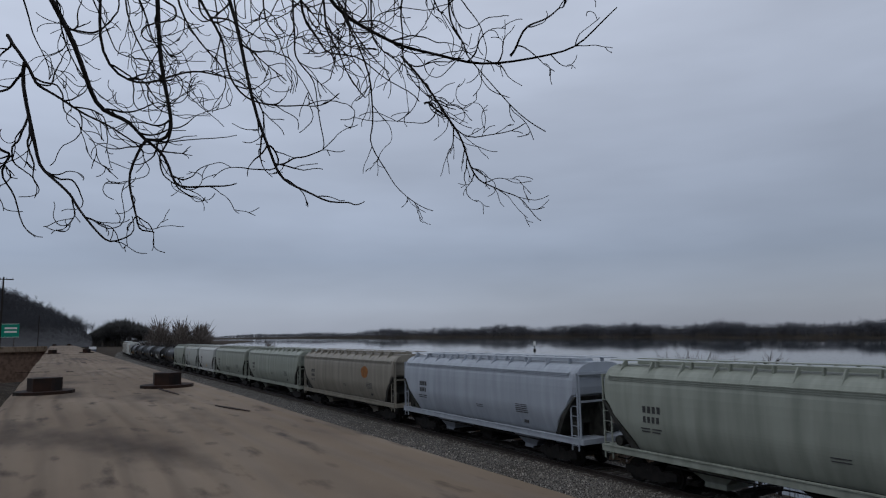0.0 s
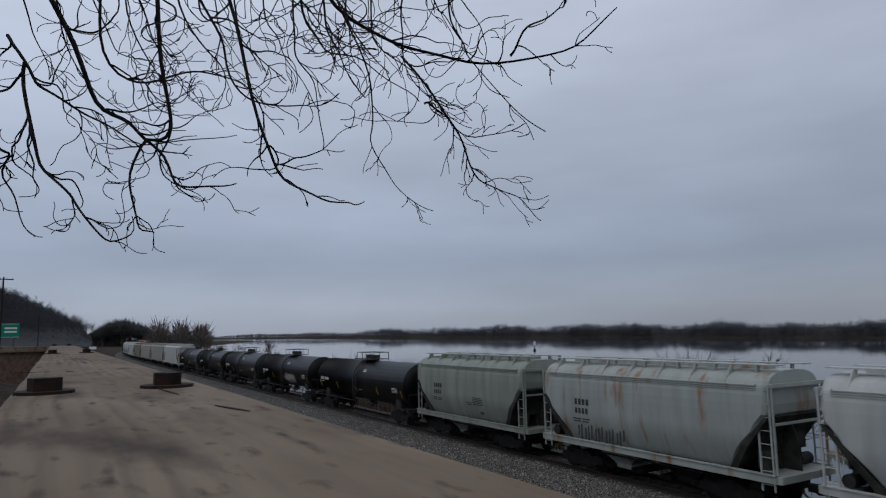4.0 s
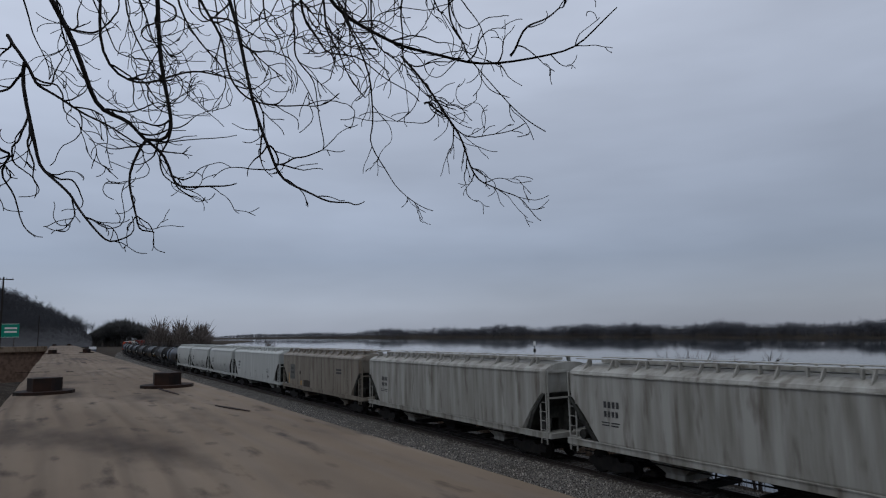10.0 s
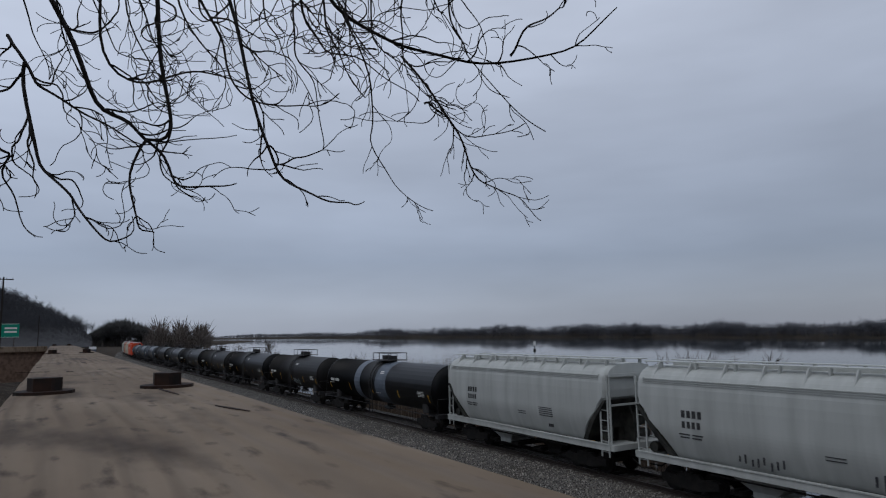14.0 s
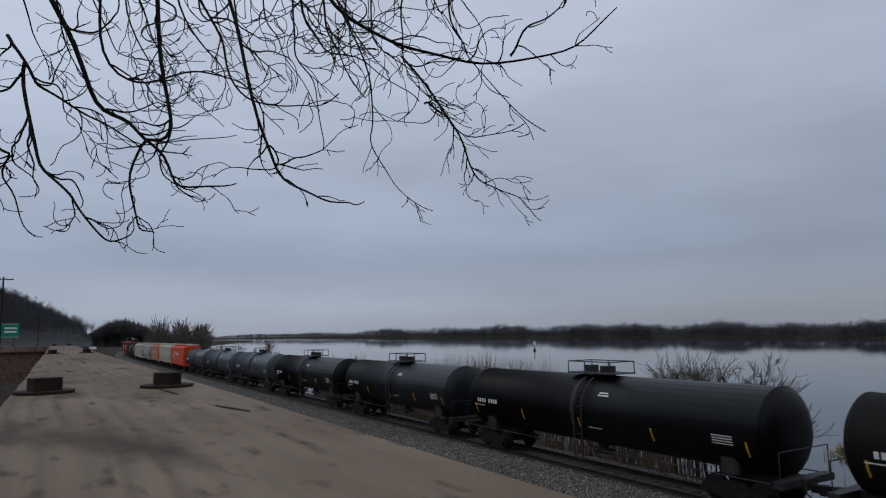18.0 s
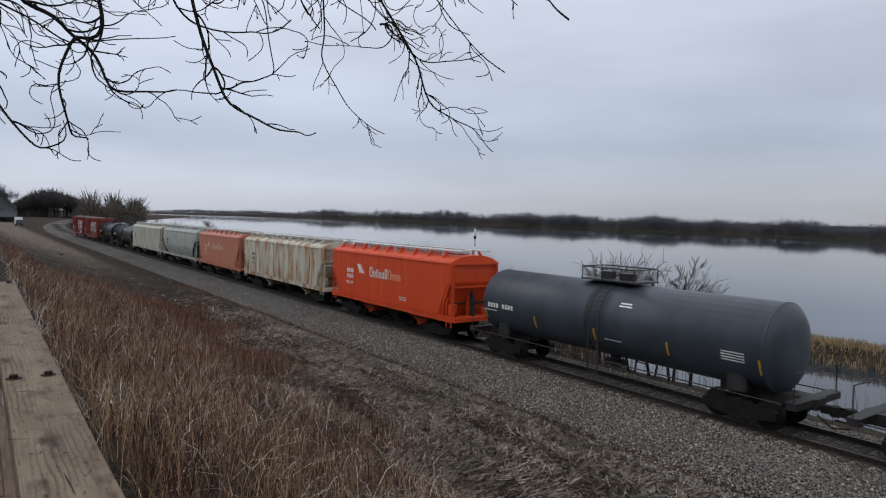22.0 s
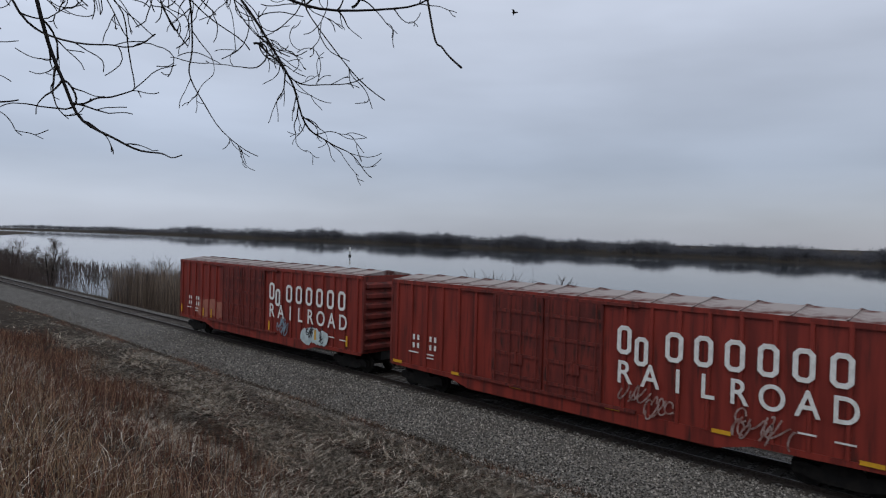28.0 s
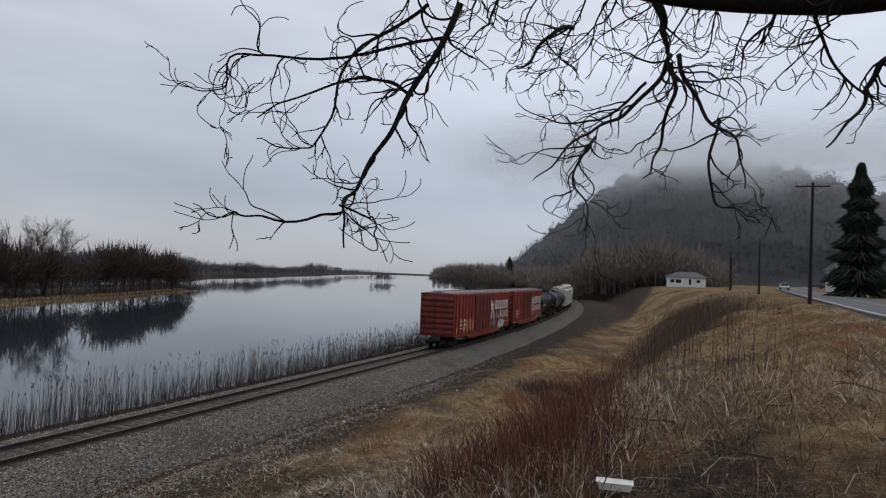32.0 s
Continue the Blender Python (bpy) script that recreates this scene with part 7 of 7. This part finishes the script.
# ---------------------------------------------------------------- deck railing
def build_railing():
    top = 5.914
    fence = tagged(new("deck_railing"), "weathered brown wooden deck railing with rusty bolts", "railing")
    y0, y1 = -0.034, 0.134
    x0, x1 = -5.98, 0.9
    board = Shape()
    rng = random.Random(9)
    n = 60
    rings = []
    for i in range(n + 1):
        x = x0 + (x1 - x0) * i / n
        d = [rng.uniform(-0.0012, 0.0012) for _ in range(4)]
        rings.append([(x, y0 + d[0], top - 0.038), (x, y0 + d[0], top - 0.006), (x, y0 + 0.006 + d[1], top), (x, y1 - 0.006 + d[2], top), (x, y1 + d[3], top - 0.006), (x, y1 + d[3], top - 0.038)])
    board.loft(rings)
    part("handrail_board", board.mesh("handrail_board"), WOOD, fence, "pinkish-brown weathered plank with knots and wear")
    part("handrail_board", Shape().box((x0 + 0.07, -2.1, top - 0.020), (0.15, 4.1, 0.038), 0.004).mesh("handrail_board"), WOOD, fence)
    part("rail_beam", Shape().box((x0 + 0.10, -2.1, top - 0.15), (0.045, 4.1, 0.22), 0.004).mesh("rail_beam"), WOOD_SIDE, fence, "dark side beam under the handrail")
    part("rail_beam", Shape().box(((x0 + x1) / 2, y0 + 0.035, top - 0.13), (x1 - x0, 0.04, 0.18), 0.004).mesh("rail_beam"), WOOD_SIDE, fence)
    part("lower_rail", Shape().box(((x0 + x1) / 2, y0 + 0.05, top - 0.86), (x1 - x0, 0.04, 0.14), 0.004).mesh("lower_rail"), WOOD_SIDE, fence)
    part("lower_rail", Shape().box((x0 + 0.10, -2.1, top - 0.86), (0.04, 4.1, 0.14), 0.004).mesh("lower_rail"), WOOD_SIDE, fence)
    for x, y in ((x0 + 0.07, 0.05), (-2.55, 0.05), (-0.68, 0.05), (x0 + 0.07, -0.72), (x0 + 0.07, -2.2), (x0 + 0.07, -4.0)):
        part("post", Shape().box((x, y, top - 0.62), (0.09, 0.09, 1.16), 0.006).mesh("post"), WOOD_SIDE, fence)
    part("post", Shape().box((x0 + 0.62, 0.045, top - 0.60), (0.10, 0.03, 1.05), 0.004).mesh("post"), material("pale_grey_board", (0.34, 0.33, 0.31), (0.26, 0.25, 0.24), rough=0.8, scale=6, stretched=(8, 1, 1)), fence, "pale grey upright board")
    bolt = cached("bolt", lambda: Shape().tube([(0, 0, 0), (0, 0, 0.003)], 0.0235, 18).tube([(0, 0, 0.003), (0, 0, 0.014)], 0.0135, 6).mesh("bolt"))
    for x in (-0.675, -2.545, -5.86):
        for y in (-0.006, 0.093):
            part("bolt", bolt, RUSTY, fence, "rusty hex bolt with a washer", pose(x, y, top - 0.0005, 0, 0, rng.uniform(0, 60)))
    for x, y, s in ((-1.1, 0.02, 0.005), (-1.7, 0.06, 0.004), (-3.4, 0.03, 0.006), (-1.32, -0.022, 0.004)):
        part("knot", Shape().tube([(x, y, top - 0.002), (x, y, top + 0.0006)], s, 12).mesh("knot"), RUSTY, fence, "dark knot in the plank")
    for x, y, l, turn in ((-0.44, 0.100, 0.05, 12), (-1.12, -0.026, 0.045, 70), (-1.86, -0.020, 0.05, 60), (-2.35, 0.01, 0.06, 75), (-3.2, 0.0, 0.07, 80), (-0.62, 0.085, 0.09, 4), (-1.5, 0.05, 0.14, 3)):
        part("crack", Shape().loft([[(-l / 2, -0.0004, 0), (0, -0.0016, 0), (l / 2, -0.0004, 0), (l / 2, 0.0004, 0), (0, 0.0016, 0), (-l / 2, 0.0004, 0)], [(-l / 2, -0.0004, 0.0005), (0, -0.0016, 0.0005), (l / 2, -0.0004, 0.0005), (l / 2, 0.0004, 0.0005), (0, 0.0016, 0.0005), (-l / 2, 0.0004, 0.0005)]]).mesh("crack"),
             RUSTY, fence, "dark split along the plank", pose(x, y, top + 0.0002, 0, 0, turn))
    deck = Shape()
    for i in range(30):
        deck.box((-5.9 + i * 0.24, -2.0, 4.84), (0.22, 4.2, 0.035))
    tagged(part("deck_floor", deck.mesh("deck_floor"), WOOD_SIDE), "brown wooden deck boards behind the railing", "deck", kind="structure")
    sup = Shape()
    for x in (-5.9, -2.5, 0.9):
        for y in (-0.05, -4.0):
            z = float(ground_height(x, y)) - 0.3
            sup.box((x, y, (z + 4.82) / 2), (0.14, 0.14, 4.82 - z))
    tagged(part("deck_posts", sup.mesh("deck_posts"), WOOD_SIDE), "wooden posts carrying the deck", "deck", kind="structure")
    bottle = tagged(new("water_bottle"), "clear plastic water bottle with a green cap and blue label", "bottle")
    bottle.location = (-5.55, -0.20, 4.86)
    ring = lambda r, z: [(r * math.cos(t), r * math.sin(t), z) for t in (2 * math.pi * k / 16 for k in range(16))]
    clear = material("clear_plastic", (0.55, 0.62, 0.66), (0.5, 0.57, 0.62), rough=0.15, scale=10)
    part("body", Shape().loft([ring(0.03, 0), ring(0.033, 0.01), ring(0.033, 0.14), ring(0.026, 0.17), ring(0.013, 0.195), ring(0.013, 0.205)]).mesh("body", True), clear, bottle)
    part("label", Shape().loft([ring(0.0336, 0.05), ring(0.0336, 0.11)], cap=False).mesh("label"), material("blue_label", (0.05, 0.22, 0.45), rough=0.5), bottle)
    part("cap", Shape().tube([(0, 0, 0.204), (0, 0, 0.222)], 0.015, 14).mesh("cap"), material("green_cap", (0.03, 0.30, 0.12), rough=0.4), bottle)


# ---------------------------------------------------------------- road side, houses, poles, marks on the water
def road_y(x):
    return np.interp(x, [-700, -150, 0, 35, 200, 420], [-46, -17, -11.5, -11.6, -22.5, -60])


def build_roadside():
    sh, ln, ed = Shape(), Shape(), Shape()
    xs = list(np.arange(-700, 420, 6.0))
    z = lambda x: float(np.interp(x, [-700, -225, -130, 0, 40, 120, 260, 420], [0.9, 0.75, 5.0, 5.35, 5.30, 5.7, 6.4, 8.0]))
    for s, w0, w1, dz in ((sh, -3.7, 3.9, 0), (ln, 3.45, 3.58, 0.006), (ed, -0.06, 0.06, 0.006)):
        s.loft([[(x, float(road_y(x)) + w0, z(x) + dz), (x, float(road_y(x)) + w1, z(x) + dz), (x, float(road_y(x)) + w1, z(x) + dz - (0.35 if dz == 0 else 0.004)), (x, float(road_y(x)) + w0, z(x) + dz - (0.35 if dz == 0 else 0.004))] for x in xs])
    tagged(part("road", sh.mesh("road"), ASPHALT), "grey two-lane asphalt road along the bank", kind="structure")
    tagged(part("road_edge_line", ln.mesh("road_edge_line"), PAINTLINE), "white painted edge line", kind="structure")
    tagged(part("road_centre_line", ed.mesh("road_centre_line"), material("yellow_road_paint", (0.5, 0.36, 0.08), rough=0.7)), "faded yellow centre line", kind="structure")

    def utility_pole(x, y, z0, h, arm, label, lean=0.0, wires=True):
        p = tagged(new("utility_pole"), label, "pole", "utility poles")
        p.matrix_basis = pose(x, y, z0, 0, lean, 0)
        part("pole", Shape().tube([(0, 0, -0.6), (0, 0, h)], [0.16, 0.10], 10).mesh("pole"), BARK, p)
        if arm:
            part("crossarm", Shape().box((0, 0, h - 0.35), (0.10, arm, 0.12)).mesh("crossarm"), BARK, p)
            for k in range(4):
                part("insulator", cached("insulator", lambda: Shape().tube([(0, 0, 0), (0, 0, 0.18)], 0.045, 8).mesh("insulator")), PALEBAND, p, at=(0, arm * (k - 1.5) / 3.3, h - 0.29))
        return p

    utility_pole(61.4, -8.3, 4.9, 10.3, 2.5, "tall wooden utility pole with a crossarm beside the road", -2.2)
    for x, y, h in ((112, -8.2, 8.2), (150, -5.5, 8.5), (185, -7, 8.5), (208, -8, 8.0)):
        utility_pole(x, y, 5.2, h, 1.6 if x > 120 else 0, "wooden utility pole farther down the road")
    utility_pole(-112, -6.8, 5.2, 9.8, 2.4, "wooden utility pole with a crossarm by the road")
    utility_pole(-205, -4.0, 0.9, 11.5, 0, "plain wooden pole by the road")
    wires = tagged(new("power_lines"), "thin black power lines between the poles", "cables")
    for k, off in enumerate((-1.1, -0.4, 0.4, 1.1)):
        a, b2 = Vector((61.0, -8.3 + off, 14.9)), Vector((20, -26 + off, 15.5))
        part("wire", Shape().tube([a.lerp(b2, t) - Vector((0, 0, 1.2 * 4 * t * (1 - t))) for t in np.linspace(0, 1, 9)], 0.012, 4).mesh("wire"), BLACK, wires)
        a, b2 = Vector((61.0, -8.3 + off, 14.9)), Vector((150, -5.5 + off, 13.3))
        part("wire", Shape().tube([a.lerp(b2, t) - Vector((0, 0, 1.2 * 4 * t * (1 - t))) for t in np.linspace(0, 1, 9)], 0.012, 4).mesh("wire"), BLACK, wires)

    # green road sign with plain bars
    sign = tagged(new("road_sign"), "green highway guide sign with white lettering bars on posts", "sign")
    sign.matrix_basis = pose(-121, -6.3, 4.9, 0, 0, -90)
    green = material("green_sign_sheet", (0.0, 0.20, 0.13), (0.0, 0.17, 0.11), rough=0.4, scale=2)
    part("panel", Shape().box((0.4, 0, 2.6), (3.6, 0.05, 2.1), 0.02).mesh("panel"), green, sign)
    part("border", Shape().box((0.4, 0.03, 3.6), (3.5, 0.01, 0.05)).box((0.4, 0.03, 1.6), (3.5, 0.01, 0.05)).box((1.4, 0.032, 2.6), (0.7, 0.01, 0.8)).box((-0.3, 0.032, 2.95), (1.6, 0.01, 0.25)).box((-0.3, 0.032, 2.4), (1.6, 0.01, 0.25)).mesh("border"), WHITEMARK, sign)
    for x in (-0.8, 1.6):
        part("post", Shape().box((x, -0.08, 1.7), (0.12, 0.12, 3.6)).mesh("post"), STEEL, sign)

    # bungalow and farther house
    def house(x, y, z0, w, d, h, ridge, turn, label, wall, roofm, windows):
        o = tagged(new("house"), label, "house")
        o.matrix_basis = pose(x, y, z0, 0, 0, turn)
        part("wall", Shape().box((0, 0, h / 2 - 0.4), (w, d, h + 0.8)).mesh("wall"), wall, o)
        e = 0.6
        part("roof", Shape().loft([[(-w / 2 - e, -d / 2 - e, h), (w / 2 + e, -d / 2 - e, h), (w / 2 + e, d / 2 + e, h), (-w / 2 - e, d / 2 + e, h)], [(-w / 2 + ridge[1], -0.1, h + ridge[0]), (w / 2 - ridge[1], -0.1, h + ridge[0]), (w / 2 - ridge[1], 0.1, h + ridge[0]), (-w / 2 + ridge[1], 0.1, h + ridge[0])]]).mesh("roof"), roofm, o)
        part("chimney", Shape().box((w * 0.1, 0.5, h + ridge[0]), (0.8, 0.8, 1.4)).mesh("chimney"), material("brick_chimney", (0.2, 0.1, 0.08), rough=0.9), o)
        for a, zc, ww, hh in windows:
            wi = part("window", Shape().box((a, -d / 2 - 0.03, zc), (ww, 0.08, hh)).mesh("window"), material("white_window_trim", (0.7, 0.7, 0.68), rough=0.6), o)
            part("pane", Shape().box((a, -d / 2 - 0.08, zc), (ww - 0.2, 0.03, hh - 0.2)).mesh("pane"), material("dark_window_glass", (0.02, 0.025, 0.03), rough=0.08), wi)
        return o
    WALLW = material("white_house_siding", (0.62, 0.62, 0.60), (0.52, 0.52, 0.5), rough=0.7, scale=1, stretched=(1, 1, 12))
    WALLG = material("pale_grey_house_siding", (0.45, 0.46, 0.46), (0.38, 0.39, 0.39), rough=0.7, scale=1, stretched=(1, 1, 12))
    SHING = material("grey_shingle_roof", (0.10, 0.10, 0.10), (0.07, 0.07, 0.072), rough=0.9, scale=3)
    house(222, 4.6, 6.0, 11.5, 8, 2.5, (1.7, 3.0), -90, "white single-storey bungalow with a low hipped roof", WALLW, SHING, [(-4.0, 1.2, 1.4, 1.2), (-2.2, 1.2, 1.8, 1.3), (1.2, 1.1, 0.9, 1.9), (3.6, 1.3, 1.3, 1.0)])
    house(179, -31.2, 6.4, 5.6, 5.5, 4.6, (1.8, 0.4), -70, "pale grey two-storey house behind the pines", WALLG, SHING, [(-1.8, 3.6, 1.0, 1.3), (1.8, 3.6, 1.0, 1.3), (-1.6, 1.2, 1.2, 1.3)])

    # parked and passing cars, far off
    def sedan(x, y, z0, turn, paint, label):
        o = tagged(new("parked_car"), label, "car")
        o.matrix_basis = pose(x, y, z0, 0, 0, turn)
        part("body", Shape().loft([[(-2.2, s, 0.35), (2.2, s, 0.35), (2.25, s, 0.65), (1.2, s, 0.85), (0.7, s * 0.85, 1.40), (-1.1, s * 0.85, 1.42), (-1.8, s, 0.95), (-2.25, s, 0.85)] for s in (-0.88, 0.88)]).mesh("body"), paint, o)
        part("windscreen", Shape().loft([[(1.16, s, 0.87), (0.72, s * 0.9, 1.36), (0.74, s * 0.9, 1.38), (1.2, s, 0.88)] for s in (-0.8, 0.8)]).mesh("windscreen"), material("car_glass", (0.02, 0.025, 0.03), rough=0.05), o)
        for a in (-1.4, 1.4):
            for s in (-0.8, 0.8):
                part("wheel", cached("car_wheel", lambda: Shape().tube([(0, -0.11, 0.33), (0, 0.11, 0.33)], 0.33, 14).mesh("wheel")), BLACK, o, at=(a, s, 0))
    SILVER = material("silver_car_paint", (0.55, 0.56, 0.58), rough=0.3, metal=0.3)
    DARKCAR = material("dark_car_paint", (0.04, 0.045, 0.06), rough=0.3)
    sedan(168, -17.5, 6.02, 180, SILVER, "silver car on the road, seen from the front")
    sedan(205, -29.0, 6.6, 90, DARKCAR, "dark car parked off the road")
    sedan(190, -34.0, 6.6, 70, SILVER, "silver car parked near the houses")
    # white lorry up the line
    lorry = tagged(new("box_lorry"), "white box lorry parked by the road up the line", "lorry")
    lorry.matrix_basis = pose(*bearing(-87.5, 300), float(ground_height(*bearing(-87.5, 300))) + 0.02, 0, 0, 0)
    part("box", Shape().box((-1.2, 0, 2.2), (6, 2.4, 2.6), 0.05).mesh("box"), material("white_lorry_body", (0.7, 0.7, 0.7), (0.6, 0.6, 0.6), rough=0.5, scale=1), lorry)
    part("cab", Shape().loft([[(2.0, s, 0.6), (3.9, s, 0.6), (3.9, s, 1.5), (3.3, s, 2.5), (2.0, s, 2.5)] for s in (-1.1, 1.1)]).mesh("cab"), DARKCAR, lorry)
    for a in (-3, -1.6, 3.0):
        for s in (-1, 1):
            part("wheel", cached("lorry_wheel", lambda: Shape().tube([(0, -0.14, 0.48), (0, 0.14, 0.48)], 0.48, 14).mesh("wheel")), BLACK, lorry, at=(a, s, 0))

    # tall conifer by the road
    def conifer(x, y, z0, h, label):
        t = tagged(new("conifer"), label, "tree")
        t.location = (x, y, z0)
        part("trunk", Shape().tube([(0, 0, -0.3), (0, 0, h)], [0.35, 0.03], 8).mesh("trunk"), BARK, t)
        g = np.random.default_rng(int(h * 10))
        V, F = [], []
        for _ in range(6000):
            k = g.random() ** 0.9
            zz = 0.5 + k * (h - 0.5)
            reach = (h * 0.27) * (1 - k) ** 0.7 * (0.78 + 0.22 * math.sin(zz * 2.6 + math.sin(zz))) + 0.3
            a = g.uniform(0, 6.283)
            r0, r1 = reach * g.uniform(0.1, 0.7), reach * g.uniform(0.75, 1.1)
            w = 0.07 + 0.09 * (1 - k)
            c, s = math.cos(a), math.sin(a)
            o = len(V)
            dz = -0.22 * r1 + g.normal(0, 0.15)
            V += [(c * r0 - s * w, s * r0 + c * w, zz), (c * r0 + s * w, s * r0 - c * w, zz), (c * r1, s * r1, zz + dz), (c * (r0 + r1) / 2, s * (r0 + r1) / 2, zz + dz * 0.4 - w * 1.8)]
            F += [(o, o + 1, o + 2), (o, o + 2, o + 3), (o + 1, o + 3, o + 2)]
        part("crown", mesh_from("crown", V, F), CONIFER, t)
    conifer(102.2, -19.6, 5.7, 18.0, "tall dark green spruce beside the road")
    conifer(112, -28.5, 6.0, 16.0, "dark green spruce behind the first")
    x, y = bearing(74.2, 330)
    conifer(x, y, 2.0, 14.5, "small dark spruce standing above the bare woods")

    # channel marker, litter, drain, bird
    mk = tagged(new("channel_marker"), "white day mark on a post in the river", "marker")
    mk.location = (*bearing(-51.7, 300), WATER_Z)
    part("post", Shape().tube([(0, 0, -1.5), (0, 0, 3.2)], 0.16, 8).mesh("post"), BLACK, mk)
    part("board", Shape().tube([(0, 0, 2.2), (0, 0, 4.0)], 0.45, 10).mesh("board"), WALLW, mk)
    part("base", Shape().tube([(0, 0, -0.3), (0, 0, 0.7)], 0.6, 10).mesh("base"), UNDER, mk)
    x, y = bearing(84.1, 8.45)
    lit = tagged(new("plastic_tub"), "crumpled white plastic tub lying in the grass", "litter")
    lit.matrix_basis = pose(x, y, float(ground_height(x, y)) + 0.06, 2, 0, 97) @ Matrix.Diagonal((0.68, 0.6, 0.52, 1))
    part("tub", Shape().loft([[(-0.26, -0.14, 0), (0.26, -0.14, 0), (0.26, 0.14, 0), (-0.26, 0.14, 0)], [(-0.30, -0.17, 0.16), (0.30, -0.17, 0.16), (0.30, 0.17, 0.16), (-0.30, 0.17, 0.16)]]).mesh("tub"), WALLW, lit)
    part("rim", Shape().box((0, 0, 0.165), (0.64, 0.38, 0.02), 0.03).mesh("rim"), WALLW, lit)
    x, y = 35.5, 4.7
    cul = tagged(new("culvert"), "dark culvert mouth in the ditch", "culvert", kind="structure")
    cul.matrix_basis = pose(x, y, float(ground_height(x, y)), 0, 0, 8)
    part("pipe", Shape().loft([[(a, r2 * math.cos(t), -0.12 + r2 * math.sin(t)) for t in (2 * math.pi * k / 18 for k in range(18))] for a, r2 in ((1.6, 0.42), (-0.3, 0.42), (-0.3, 0.48), (1.6, 0.48))], cap=False).mesh("pipe"), UNDER, cul)
    rng = random.Random(5)
    for i in range(12):
        x = rng.uniform(-12, 45)
        y = float(track_offset(x)) - rng.uniform(4, 14)
        p = tagged(new("paper_scrap"), "small white scrap of litter on the slope", "litter", "litter scraps")
        p.matrix_basis = pose(x, y, float(ground_height(x, y)) + 0.05, rng.uniform(-30, 30), rng.uniform(-30, 30), rng.uniform(0, 360))
        part("sheet", cached("scrap", lambda: Shape().loft([[(-0.06, -0.04, 0), (0.05, -0.05, 0.02), (0.06, 0.05, 0), (-0.04, 0.04, 0.03)], [(-0.05, -0.03, 0.03), (0.04, -0.04, 0.05), (0.05, 0.04, 0.04), (-0.03, 0.03, 0.05)]]).mesh("sheet")), WALLW, p)
    for i in range(16):
        x, y = rng.uniform(8.5, 15), rng.uniform(-5.5, 1.2)
        st = tagged(new("fallen_branch"), "dead grey-brown branch lying in the grass", "branch", "fallen branches")
        st.matrix_basis = pose(x, y, float(ground_height(x, y)) + 0.05, 0, 0, rng.uniform(0, 360))
        part("stick", branch_mesh("stick", grow(rng, (0, 0, 0), (1, 0, 0.12), rng.uniform(0.8, 2.2), rng.uniform(0.012, 0.026), 1, 0.6, 0.05, 0.0, (1, 3), 0.16), 0.006), TWIG, st)
    bird = tagged(new("gull"), "distant grey gull gliding over the river", "bird")
    wing = lambda s: Shape().loft([[(0, 0, 0), (-0.18, 0, 0), (-0.16, 0, 0.03), (-0.02, 0, 0.03)], [(-0.05, s * 0.35, 0.10), (-0.2, s * 0.35, 0.10), (-0.18, s * 0.35, 0.12), (-0.06, s * 0.35, 0.12)], [(-0.2, s * 0.7, 0.02), (-0.24, s * 0.7, 0.02), (-0.24, s * 0.7, 0.03), (-0.2, s * 0.7, 0.03)]])
    part("body", Shape().tube([(-0.28, 0, 0.02), (-0.1, 0, 0.0), (0.12, 0, 0.01), (0.24, 0, 0.03)], [0.02, 0.07, 0.06, 0.015], 8).mesh("body"), UNDER, bird)
    for s in (-1, 1):
        part("wing", wing(s).mesh("wing"), UNDER, bird)
    return bird


# ---------------------------------------------------------------- assembly
build_ground()
build_track()
build_railing()
bird = build_roadside()
build_train()
build_overhanging_tree()
build_woods()
build_hills()
build_mist()
scatter_stones()
build_vegetation()


def motions():
    """The whole train rolls down the line at one speed; a gull crosses the sky."""
    for car, u in TRAIN:
        rows = []
        for k in range(0, 33):
            s = u + float(np.interp(k, *RUN))
            x, y, a = track_at(s)
            rows.append((float(k), pose(x, y, 0, 0, 0, math.degrees(a))))
        walk(car, rows)
    a, b2 = polar(-43.5, 17.5, 55), polar(-38.0, 19.6, 55)
    step = (b2 - a) / 0.5
    turn = math.degrees(math.atan2(step.y, step.x))
    walk(bird, [(t, pose(*(a + step * (t - 27.5)), 0, 0, turn)) for t in (0.0, 16.0, 32.0)])


motions()
